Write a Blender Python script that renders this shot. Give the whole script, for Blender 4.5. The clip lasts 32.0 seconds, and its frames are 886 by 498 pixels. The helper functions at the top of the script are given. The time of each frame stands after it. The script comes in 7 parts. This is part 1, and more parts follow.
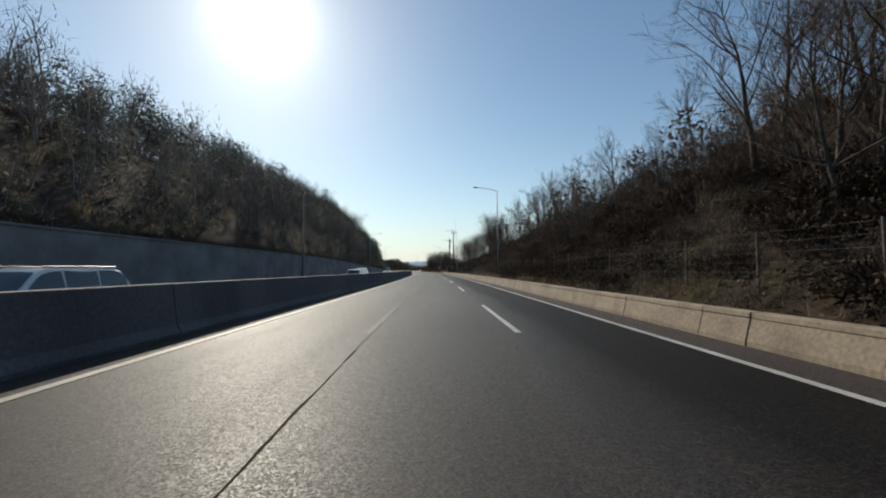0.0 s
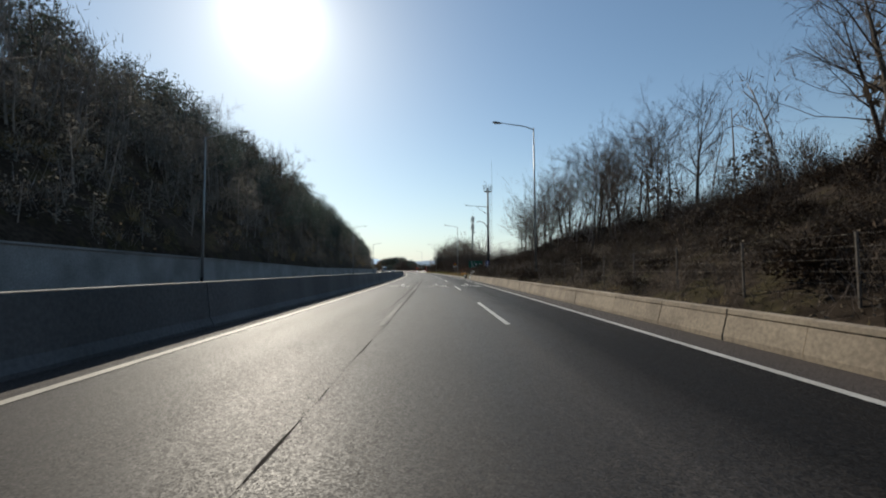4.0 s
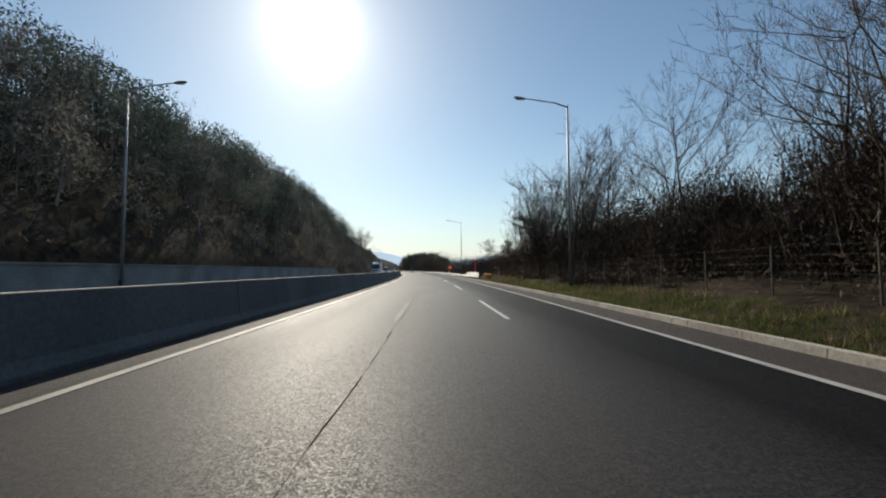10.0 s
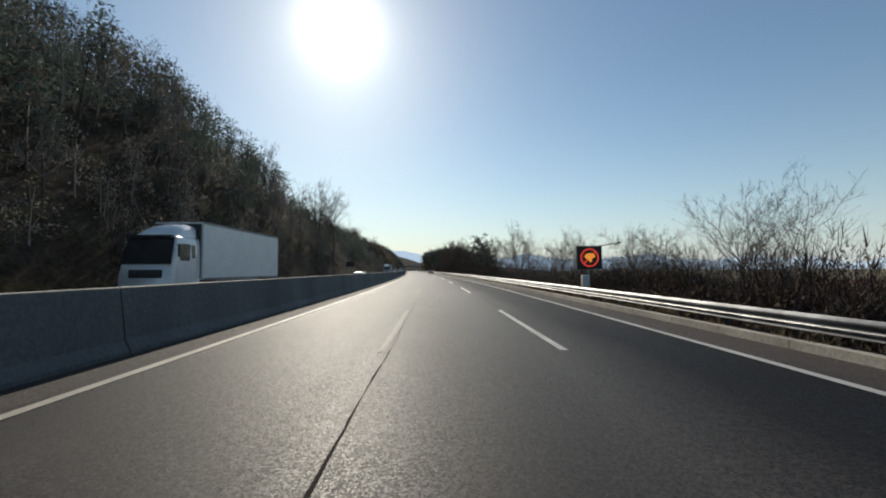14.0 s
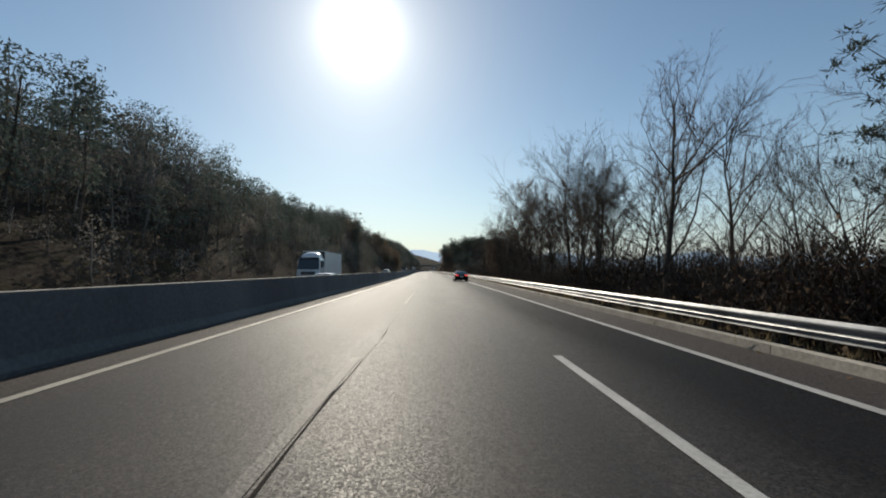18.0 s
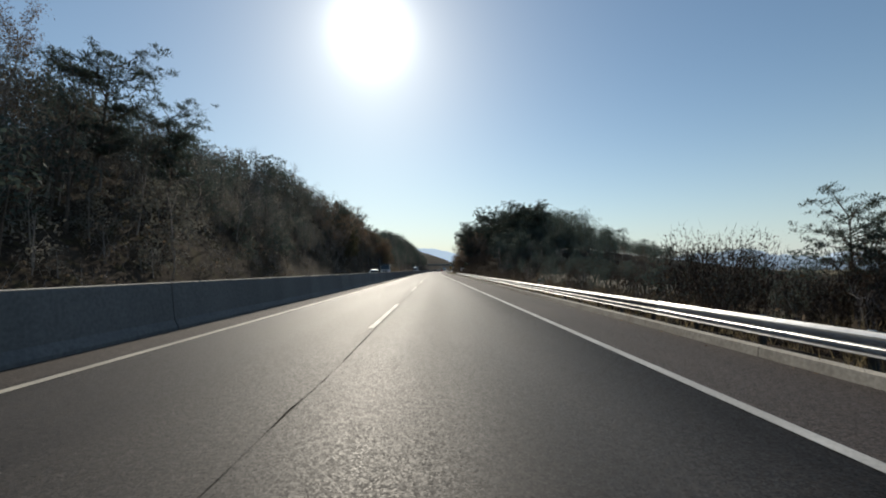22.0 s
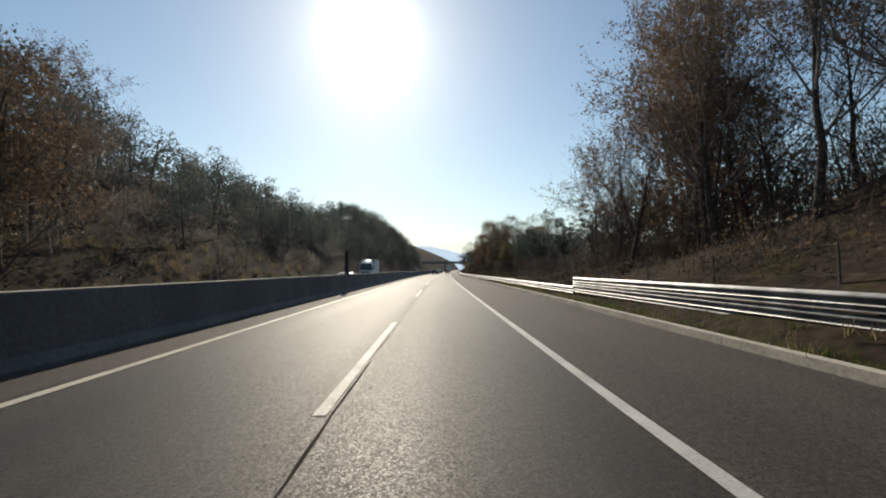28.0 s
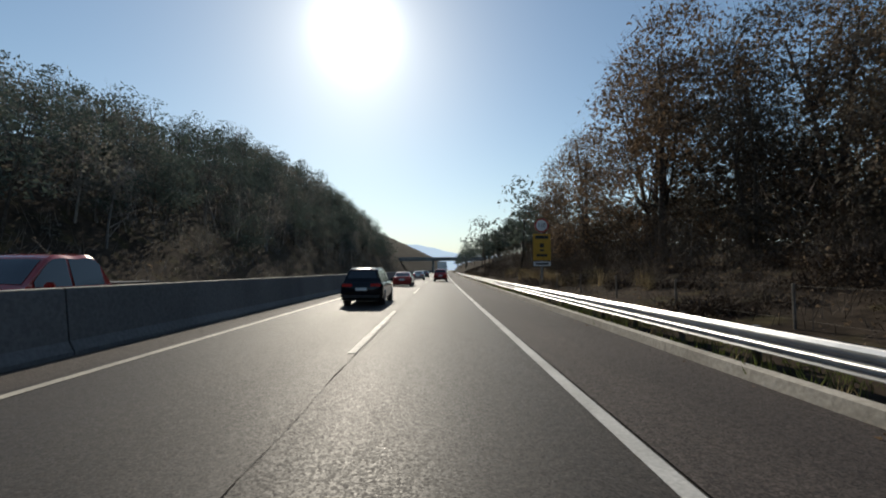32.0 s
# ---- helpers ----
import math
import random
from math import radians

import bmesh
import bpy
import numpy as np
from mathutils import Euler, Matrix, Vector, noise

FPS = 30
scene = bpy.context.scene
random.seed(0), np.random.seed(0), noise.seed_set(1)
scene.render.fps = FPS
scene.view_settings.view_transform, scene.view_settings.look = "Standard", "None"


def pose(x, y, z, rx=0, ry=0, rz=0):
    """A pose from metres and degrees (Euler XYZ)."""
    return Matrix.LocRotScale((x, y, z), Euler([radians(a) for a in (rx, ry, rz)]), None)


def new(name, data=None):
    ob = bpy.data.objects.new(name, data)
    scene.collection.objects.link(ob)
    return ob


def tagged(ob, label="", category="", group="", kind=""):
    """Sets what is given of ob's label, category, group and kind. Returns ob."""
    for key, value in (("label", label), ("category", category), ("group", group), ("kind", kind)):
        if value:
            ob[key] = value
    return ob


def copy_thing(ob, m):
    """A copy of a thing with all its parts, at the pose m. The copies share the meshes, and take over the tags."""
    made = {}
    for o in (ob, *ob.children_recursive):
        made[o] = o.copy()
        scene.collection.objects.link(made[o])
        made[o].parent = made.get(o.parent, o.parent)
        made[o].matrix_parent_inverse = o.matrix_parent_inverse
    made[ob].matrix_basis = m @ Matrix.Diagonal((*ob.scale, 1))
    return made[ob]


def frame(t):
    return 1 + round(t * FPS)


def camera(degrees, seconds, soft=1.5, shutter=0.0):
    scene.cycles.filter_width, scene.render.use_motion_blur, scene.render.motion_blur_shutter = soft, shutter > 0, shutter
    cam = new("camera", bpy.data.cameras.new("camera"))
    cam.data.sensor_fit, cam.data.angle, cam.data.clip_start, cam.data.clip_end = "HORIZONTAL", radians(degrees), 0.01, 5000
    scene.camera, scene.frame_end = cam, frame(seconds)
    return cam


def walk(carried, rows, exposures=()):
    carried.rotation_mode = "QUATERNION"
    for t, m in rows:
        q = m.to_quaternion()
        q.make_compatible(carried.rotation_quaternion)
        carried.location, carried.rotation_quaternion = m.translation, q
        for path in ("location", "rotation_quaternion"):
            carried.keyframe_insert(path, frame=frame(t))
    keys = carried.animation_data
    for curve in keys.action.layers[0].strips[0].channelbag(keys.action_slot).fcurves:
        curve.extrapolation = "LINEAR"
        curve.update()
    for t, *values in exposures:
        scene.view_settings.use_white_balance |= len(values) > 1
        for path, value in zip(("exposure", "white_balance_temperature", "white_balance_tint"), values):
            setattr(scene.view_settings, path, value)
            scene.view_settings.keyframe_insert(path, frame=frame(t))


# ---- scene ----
# The road's line: distance along it in metres, and its heading in degrees (left is positive).
STATION = (-400, -60, 38, 75, 139, 220, 326, 420, 487, 541, 596, 652, 735, 823, 900, 1100, 2600)
HEADING = (-0.6, 0.0, 0.4, 1.2, 2.9, 5.5, 9.2, 12.1, 13.3, 14.0, 14.6, 14.7, 14.0, 12.7, 11.6, 10.5, 10.0)


def smooth(xs, ys, x):
    """A smooth curve through the given stations (Catmull-Rom)."""
    xs, ys, x = np.asarray(xs, float), np.asarray(ys, float), np.asarray(x, float)
    m = np.gradient(ys, xs)
    i = np.clip(np.searchsorted(xs, x, side="right") - 1, 0, len(xs) - 2)
    d = xs[i + 1] - xs[i]
    k = np.clip((x - xs[i]) / d, 0, 1)
    return ((2 * k**3 - 3 * k**2 + 1) * ys[i] + (k**3 - 2 * k**2 + k) * d * m[i]
            + (3 * k**2 - 2 * k**3) * ys[i + 1] + (k**3 - k**2) * d * m[i + 1])


LINE_S = np.arange(-400.0, 2601.0, 1.0)
LINE_H = np.radians(smooth(STATION, HEADING, LINE_S))
LINE_X = np.cumsum(-np.sin(LINE_H))
LINE_Y = np.cumsum(np.cos(LINE_H))
LINE_X -= np.interp(0, LINE_S, LINE_X)
LINE_Y -= np.interp(0, LINE_S, LINE_Y)


def heading(s):
    return float(np.interp(s, LINE_S, LINE_H))


def on_road(s, u, z=0.0):
    """World places of road stations s, offsets u to the right of the road's line and heights z (arrays or numbers)."""
    s, u, z = np.broadcast_arrays(np.asarray(s, float), np.asarray(u, float), np.asarray(z, float))
    h = np.interp(s, LINE_S, LINE_H)
    return np.stack([np.interp(s, LINE_S, LINE_X) + u * np.cos(h), np.interp(s, LINE_S, LINE_Y) + u * np.sin(h), z], -1)


def at_road(s, u, z=0.0, turn=0.0):
    """A pose at a road place, its y axis along the road, turned left by so many degrees."""
    p = on_road(s, u, z)
    return Matrix.Translation(Vector(p.tolist())) @ Matrix.Rotation(heading(s) + radians(turn), 4, "Z")


# ---- camera ----
EYE_HEIGHT = 1.6
cam = camera(94.5, 32.0, soft=2.0, shutter=0.0)
#        t      s     offset  yaw   pitch  roll
DRIVE = (
    (0.0, -10.4, 0.14, -0.9, 2.9, -0.3), (1.0, 13.9, 0.22, -0.9, 2.9, -0.3), (2.0, 38.4, 0.27, -0.9, 2.9, -0.3),
    (3.0, 63.0, 0.22, -0.9, 2.9, -0.3), (4.0, 88.1, 0.10, -0.9, 2.9, -0.3), (5.0, 113.5, -0.06, -0.9, 2.9, -0.3),
    (6.0, 139.3, -0.18, -0.9, 2.9, -0.3), (7.0, 165.7, -0.18, -0.9, 2.9, -0.3), (8.0, 192.4, -0.13, -0.9, 2.9, -0.3),
    (9.0, 219.5, -0.04, -0.9, 2.9, -0.3), (10.0, 246.8, -0.15, -0.9, 2.9, -0.3), (11.0, 273.9, -0.22, -0.9, 2.9, -0.3),
    (12.0, 300.4, -0.28, -0.9, 2.9, -0.3), (13.0, 326.2, -0.33, -0.9, 2.9, -0.3), (14.0, 351.9, -0.33, -0.9, 2.9, -0.3),
    (15.0, 378.4, -0.28, -0.9, 2.9, -0.3), (16.0, 405.7, -0.22, -0.9, 2.9, -0.3), (17.0, 433.2, -0.15, -0.9, 2.9, -0.3),
    (18.0, 460.4, -0.02, -0.9, 2.9, -0.3), (19.0, 487.3, 0.00, -0.9, 2.9, -0.3), (20.0, 514.3, 0.26, -0.9, 2.9, -0.3),
    (21.0, 541.4, 0.38, -0.9, 2.9, -0.3), (22.0, 568.6, 0.30, -0.9, 2.9, -0.3), (23.0, 596.1, 0.17, -0.9, 2.9, -0.3),
    (24.0, 623.9, 0.14, -0.9, 2.9, -0.3), (25.0, 651.9, 0.11, -0.9, 2.9, -0.3), (26.0, 679.8, 0.05, -0.9, 2.9, -0.3),
    (27.0, 707.6, -0.04, -0.9, 2.9, -0.3), (28.0, 735.4, -0.08, -0.9, 2.9, -0.3), (29.0, 763.1, 0.00, -0.9, 2.9, -0.3),
    (30.0, 792.5, 0.14, -0.9, 2.9, -0.3), (31.0, 822.2, 0.32, -0.9, 2.9, -0.3), (32.0, 852.0, 0.28, -0.9, 2.9, -0.3))
walk(cam, [(t, at_road(s, u, EYE_HEIGHT, yaw) @ pose(0, 0, 0, 90 + pitch, 0, 0) @ pose(0, 0, 0, 0, 0, roll))
           for t, s, u, yaw, pitch, roll in DRIVE],
     exposures=((0.0, 0.10, 6350, 8.0), (11.0, 0.10, 6350, 8.0), (13.5, -0.03, 6350, 8.0), (22.0, -0.03, 6400, 8.0), (24.2, 0.0, 6380, 8.0), (25.0, 0.12, 6650, 8.0), (28.0, 0.24, 6700, 8.0), (29.2, 0.08, 6400, 8.0), (30.2, -0.02, 6350, 8.0), (32.0, 0.08, 6450, 8.0)))

# ---- light: a clear winter noon, the sun ahead and to the left ----
SUN_AZ, SUN_EL = radians(23.5), radians(30.5)      # left of the first heading; above the horizon
SUN_DIR = Vector((-math.sin(SUN_AZ) * math.cos(SUN_EL), math.cos(SUN_AZ) * math.cos(SUN_EL), math.sin(SUN_EL)))
world = bpy.data.worlds.new("winter_sky")
scene.world = world
world.use_nodes = True
wn, wl = world.node_tree.nodes, world.node_tree.links
wn.clear()
sky = wn.new("ShaderNodeTexSky")
sky.sky_type, sky.sun_disc = "NISHITA", False
sky.sun_elevation, sky.sun_rotation = SUN_EL, -SUN_AZ
sky.altitude, sky.air_density, sky.dust_density, sky.ozone_density = 50, 1.1, 0.35, 1.3
back = wn.new("ShaderNodeBackground")
back.inputs["Strength"].default_value = 0.095
wout = wn.new("ShaderNodeOutputWorld")
# the aureole of the hazy sun
coord = wn.new("ShaderNodeTexCoord")
dot = wn.new("ShaderNodeVectorMath")
dot.operation = "DOT_PRODUCT"
dot.inputs[1].default_value = SUN_DIR
wl.new(coord.outputs["Generated"], dot.inputs[0])
lobes = []
for power, strength in ((520.0, 15.0), (130.0, 2.4), (20.0, 0.35)):
    clamp = wn.new("ShaderNodeMath")
    clamp.operation = "MAXIMUM"
    clamp.inputs[1].default_value = 0.0
    wl.new(dot.outputs["Value"], clamp.inputs[0])
    raised = wn.new("ShaderNodeMath")
    raised.operation = "POWER"
    raised.inputs[1].default_value = power
    wl.new(clamp.outputs[0], raised.inputs[0])
    scaled = wn.new("ShaderNodeMath")
    scaled.operation = "MULTIPLY"
    scaled.inputs[1].default_value = strength
    wl.new(raised.outputs[0], scaled.inputs[0])
    lobes.append(scaled)
both = lobes[0]
for lobe in lobes[1:]:
    total = wn.new("ShaderNodeMath")
    wl.new(both.outputs[0], total.inputs[0])
    wl.new(lobe.outputs[0], total.inputs[1])
    both = total
aureole = wn.new("ShaderNodeMix")
aureole.data_type, aureole.blend_type = "RGBA", "ADD"
aureole.inputs["Factor"].default_value = 1.0
warm = wn.new("ShaderNodeMix")
warm.data_type, warm.blend_type = "RGBA", "MULTIPLY"
warm.inputs["Factor"].default_value = 1.0
warm.inputs["B"].default_value = (1.0, 0.97, 0.92, 1)
wl.new(both.outputs[0], warm.inputs["A"])
clear = wn.new("ShaderNodeMix")
clear.data_type, clear.blend_type = "RGBA", "MULTIPLY"
clear.inputs["Factor"].default_value = 1.0
clear.inputs["B"].default_value = (0.945, 1.0, 0.985, 1)
wl.new(sky.outputs[0], clear.inputs["A"])
# pale winter haze low over the horizon
split = wn.new("ShaderNodeSeparateXYZ")
wl.new(coord.outputs["Generated"], split.inputs[0])
near_level = wn.new("ShaderNodeMath")
near_level.operation, near_level.use_clamp = "SUBTRACT", True
near_level.inputs[0].default_value = 1.0
wl.new(split.outputs["Z"], near_level.inputs[1])
fall = wn.new("ShaderNodeMath")
fall.operation = "POWER"
fall.inputs[1].default_value = 8.5
wl.new(near_level.outputs[0], fall.inputs[0])
share = wn.new("ShaderNodeMath")
share.operation = "MULTIPLY"
share.inputs[1].default_value = 0.8
wl.new(fall.outputs[0], share.inputs[0])
hazy = wn.new("ShaderNodeMix")
hazy.data_type = "RGBA"
hazy.inputs["B"].default_value = (6.1, 6.7, 7.4, 1)
wl.new(share.outputs[0], hazy.inputs["Factor"])
wl.new(clear.outputs["Result"], hazy.inputs["A"])
wl.new(hazy.outputs["Result"], aureole.inputs["A"])
wl.new(warm.outputs["Result"], aureole.inputs["B"])
wl.new(aureole.outputs["Result"], back.inputs[0])
wl.new(back.outputs[0], wout.inputs[0])

sun = new("sun", bpy.data.lights.new("sun", "SUN"))
sun.data.energy, sun.data.angle, sun.data.color = 3.9, radians(0.6), (1.0, 0.89, 0.74)
sun.matrix_world = SUN_DIR.to_track_quat("Z", "Y").to_matrix().to_4x4()


# ---- materials ----
def material(name, base, rough=0.8, metal=0.0, vary=0.25, scale=6.0, fine=60.0, bump=0.15, spec=0.5, random_tint=0.0, tint=None, blotch=None, stretch=None, through_light=0.0):
    """A procedural surface: broad stains and fine grain over a base colour. tint: a second colour for the broad variation;
    random_tint: how far single pieces differ; blotch: a third colour that shows in patches."""
    mat = bpy.data.materials.new(name)
    mat.use_nodes = True
    nt = mat.node_tree
    n, l = nt.nodes, nt.links
    bsdf = n["Principled BSDF"]
    bsdf.inputs["Roughness"].default_value, bsdf.inputs["Metallic"].default_value = rough, metal
    bsdf.inputs["Specular IOR Level"].default_value = spec
    tc = n.new("ShaderNodeTexCoord")
    src = tc.outputs["Object"]
    if stretch:
        mp = n.new("ShaderNodeMapping")
        mp.inputs["Scale"].default_value = stretch
        l.new(src, mp.inputs[0])
        src = mp.outputs[0]
    big, small = n.new("ShaderNodeTexNoise"), n.new("ShaderNodeTexNoise")
    big.inputs["Scale"].default_value, big.inputs["Detail"].default_value = scale / 10, 5
    small.inputs["Scale"].default_value, small.inputs["Detail"].default_value = fine / 10, 3
    l.new(src, big.inputs["Vector"])
    l.new(tc.outputs["Object"], small.inputs["Vector"])
    two = tint or tuple(c * (1 - vary) for c in base)
    ramp = n.new("ShaderNodeValToRGB")
    ramp.color_ramp.elements[0].position, ramp.color_ramp.elements[1].position = 0.35, 0.65
    ramp.color_ramp.elements[0].color, ramp.color_ramp.elements[1].color = (*two, 1), (*base, 1)
    l.new(big.outputs["Fac"], ramp.inputs[0])
    col = ramp.outputs[0]
    if blotch:
        spots = n.new("ShaderNodeTexNoise")
        spots.inputs["Scale"].default_value, spots.inputs["Detail"].default_value = scale / 4, 6
        l.new(src, spots.inputs["Vector"])
        cut = n.new("ShaderNodeMapRange")
        cut.inputs["From Min"].default_value, cut.inputs["From Max"].default_value = 0.52, 0.62
        l.new(spots.outputs["Fac"], cut.inputs["Value"])
        mb = n.new("ShaderNodeMix")
        mb.data_type = "RGBA"
        mb.inputs["B"].default_value = (*blotch, 1)
        l.new(cut.outputs[0], mb.inputs["Factor"])
        l.new(col, mb.inputs["A"])
        col = mb.outputs["Result"]
    grain = n.new("ShaderNodeMapRange")
    grain.inputs["To Min"].default_value, grain.inputs["To Max"].default_value = 1 - vary, 1 + vary
    grain.inputs["From Min"].default_value, grain.inputs["From Max"].default_value = 0.3, 0.7
    l.new(small.outputs["Fac"], grain.inputs["Value"])
    mul = n.new("ShaderNodeMix")
    mul.data_type, mul.blend_type = "RGBA", "MULTIPLY"
    mul.inputs["Factor"].default_value = 1.0
    l.new(col, mul.inputs["A"])
    l.new(grain.outputs[0], mul.inputs["B"])
    col = mul.outputs["Result"]
    if random_tint:
        info = n.new("ShaderNodeObjectInfo")
        geo = n.new("ShaderNodeNewGeometry")
        add = n.new("ShaderNodeMath")
        l.new(info.outputs["Random"], add.inputs[0])
        l.new(geo.outputs["Random Per Island"], add.inputs[1])
        rr = n.new("ShaderNodeMapRange")
        rr.inputs["From Max"].default_value = 2.0
        rr.inputs["To Min"].default_value, rr.inputs["To Max"].default_value = 1 - random_tint, 1 + random_tint
        l.new(add.outputs[0], rr.inputs["Value"])
        m2 = n.new("ShaderNodeMix")
        m2.data_type, m2.blend_type = "RGBA", "MULTIPLY"
        m2.inputs["Factor"].default_value = 1.0
        l.new(col, m2.inputs["A"])
        l.new(rr.outputs[0], m2.inputs["B"])
        col = m2.outputs["Result"]
    l.new(col, bsdf.inputs["Base Color"])
    if bump:
        bp = n.new("ShaderNodeBump")
        bp.inputs["Strength"].default_value, bp.inputs["Distance"].default_value = bump, 0.02
        l.new(small.outputs["Fac"], bp.inputs["Height"])
        l.new(bp.outputs[0], bsdf.inputs["Normal"])
    if through_light:
        thin = n.new("ShaderNodeBsdfTranslucent")
        l.new(col, thin.inputs["Color"])
        mx = n.new("ShaderNodeMixShader")
        mx.inputs[0].default_value = through_light
        l.new(bsdf.outputs[0], mx.inputs[1])
        l.new(thin.outputs[0], mx.inputs[2])
        l.new(mx.outputs[0], n["Material Output"].inputs["Surface"])
    return mat


def road_surface(name, base, worn, rough, spec, other=None, fade=(2.0, 3.5)):
    """Asphalt with stone grain, wheel tracks and stains that follow the road (u, s in metres as UV).
    other: base, worn and gloss reached across the two offsets in fade; paints in the sun glint's falloff."""
    mat = bpy.data.materials.new(name)
    mat.use_nodes = True
    n, l = mat.node_tree.nodes, mat.node_tree.links
    bsdf = n["Principled BSDF"]
    bsdf.inputs["Specular IOR Level"].default_value = spec
    uv = n.new("ShaderNodeTexCoord").outputs["UV"]

    def texture(scale, detail, stretch):
        mp = n.new("ShaderNodeMapping")
        mp.inputs["Scale"].default_value = stretch
        tx = n.new("ShaderNodeTexNoise")
        tx.inputs["Scale"].default_value, tx.inputs["Detail"].default_value = scale, detail
        l.new(uv, mp.inputs[0])
        l.new(mp.outputs[0], tx.inputs["Vector"])
        return tx.outputs["Fac"]

    def ranged(src, a, b, lo, hi):
        m = n.new("ShaderNodeMapRange")
        for key, value in (("From Min", a), ("From Max", b), ("To Min", lo), ("To Max", hi)):
            m.inputs[key].default_value = value
        l.new(src, m.inputs["Value"])
        return m.outputs[0]

    def times(a, b):
        m = n.new("ShaderNodeMath")
        m.operation = "MULTIPLY"
        l.new(a, m.inputs[0])
        l.new(b, m.inputs[1])
        return m.outputs[0]

    tracks = texture(1.1, 3, (1.0, 0.012, 1))
    stains = texture(0.35, 6, (1.0, 0.35, 1))
    stones = n.new("ShaderNodeTexVoronoi")
    stones.inputs["Scale"].default_value = 62.0
    l.new(uv, stones.inputs["Vector"])
    pick = n.new("ShaderNodeSeparateColor")
    l.new(stones.outputs["Color"], pick.inputs[0])
    clumps = texture(13.0, 3, (1.0, 1.0, 1))
    mixc = n.new("ShaderNodeMix")
    mixc.data_type = "RGBA"
    mixc.inputs["A"].default_value, mixc.inputs["B"].default_value = (*worn, 1), (*base, 1)
    if other:
        apart = n.new("ShaderNodeSeparateXYZ")
        l.new(uv, apart.inputs[0])
        ragged = n.new("ShaderNodeMath")
        l.new(apart.outputs["X"], ragged.inputs[0])
        l.new(ranged(stains, 0.3, 0.7, -0.35, 0.35), ragged.inputs[1])
        glint_falloff = ranged(ragged.outputs[0], fade[0], fade[1], 0, 1)
        for key, old_colour, new_colour in (("A", worn, other[1]), ("B", base, other[0])):
            step = n.new("ShaderNodeMix")
            step.data_type = "RGBA"
            step.inputs["A"].default_value, step.inputs["B"].default_value = (*old_colour, 1), (*new_colour, 1)
            l.new(glint_falloff, step.inputs["Factor"])
            l.new(step.outputs["Result"], mixc.inputs[key])
        l.new(ranged(glint_falloff, 0, 1, spec, other[2]), bsdf.inputs["Specular IOR Level"])
    l.new(ranged(tracks, 0.36, 0.62, 0, 1), mixc.inputs["Factor"])
    shade = n.new("ShaderNodeMix")
    shade.data_type, shade.blend_type = "RGBA", "MULTIPLY"
    shade.inputs["Factor"].default_value = 1.0
    l.new(mixc.outputs["Result"], shade.inputs["A"])
    l.new(times(times(ranged(pick.outputs[0], 0, 1, 0.3, 1.7), ranged(clumps, 0.3, 0.7, 0.7, 1.3)), ranged(stains, 0.3, 0.7, 0.75, 1.2)), shade.inputs["B"])
    l.new(shade.outputs["Result"], bsdf.inputs["Base Color"])
    l.new(times(ranged(tracks, 0.35, 0.65, rough - 0.02, rough + 0.03), ranged(pick.outputs[1], 0, 1, 0.78, 1.22)), bsdf.inputs["Roughness"])
    bp = n.new("ShaderNodeBump")
    bp.inputs["Strength"].default_value, bp.inputs["Distance"].default_value = 0.75, 0.006
    l.new(ranged(pick.outputs[2], 0, 1, 0, 1), bp.inputs["Height"])
    l.new(bp.outputs[0], bsdf.inputs["Normal"])
    return mat


ASPHALT = road_surface("asphalt", (0.040, 0.0345, 0.030), (0.030, 0.026, 0.023), 0.60, 0.215, ((0.0142, 0.0128, 0.0119), (0.0108, 0.0099, 0.0093), 0.08))
SEAM = road_surface("frayed_seam", (0.024, 0.0205, 0.018), (0.017, 0.0150, 0.0135), 0.7, 0.12)
ASPHALT_EDGE = road_surface("asphalt_shoulder", (0.054, 0.0435, 0.038), (0.040, 0.032, 0.0285), 0.78, 0.26)
SEAL = material("joint_sealer", (0.026, 0.022, 0.019), 0.9, spec=0.08, vary=0.3, scale=20, fine=200, bump=0.3)
PAINT = material("road_paint", (0.46, 0.45, 0.42), 0.65, vary=0.16, scale=9, fine=260, bump=0.35, tint=(0.33, 0.32, 0.295))
# left line paint, darkened so the contrast lost in sun glare sits in its colour
PAINT_GLARE_DULLED = material("glare_dulled_road_paint", (0.32, 0.30, 0.27), 0.62, vary=0.3, scale=12, fine=260, bump=0.4, tint=(0.17, 0.16, 0.14))
PAINT_GLARE_LOST = material("glare_lost_road_paint", (0.072, 0.064, 0.055), 0.62, vary=0.35, scale=12, fine=260, bump=0.5, tint=(0.045, 0.039, 0.033), spec=0.33)
PAINT_YELLOW = material("road_paint_cream", (0.44, 0.40, 0.32), 0.65, vary=0.18, scale=9, fine=260, bump=0.35, tint=(0.31, 0.28, 0.23))
CONCRETE = material("concrete", (0.30, 0.245, 0.175), 0.85, vary=0.22, scale=9, fine=120, bump=0.3, tint=(0.20, 0.16, 0.115), random_tint=0.16)
CONCRETE_GREY = material("concrete_grey", (0.27, 0.27, 0.265), 0.85, vary=0.18, scale=5, fine=120, bump=0.3, tint=(0.17, 0.17, 0.165), random_tint=0.1)
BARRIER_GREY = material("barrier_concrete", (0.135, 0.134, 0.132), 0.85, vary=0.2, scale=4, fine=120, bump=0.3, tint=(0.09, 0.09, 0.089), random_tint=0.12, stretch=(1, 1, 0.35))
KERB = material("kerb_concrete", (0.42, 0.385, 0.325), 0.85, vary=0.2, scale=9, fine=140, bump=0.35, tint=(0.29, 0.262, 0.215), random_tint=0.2)
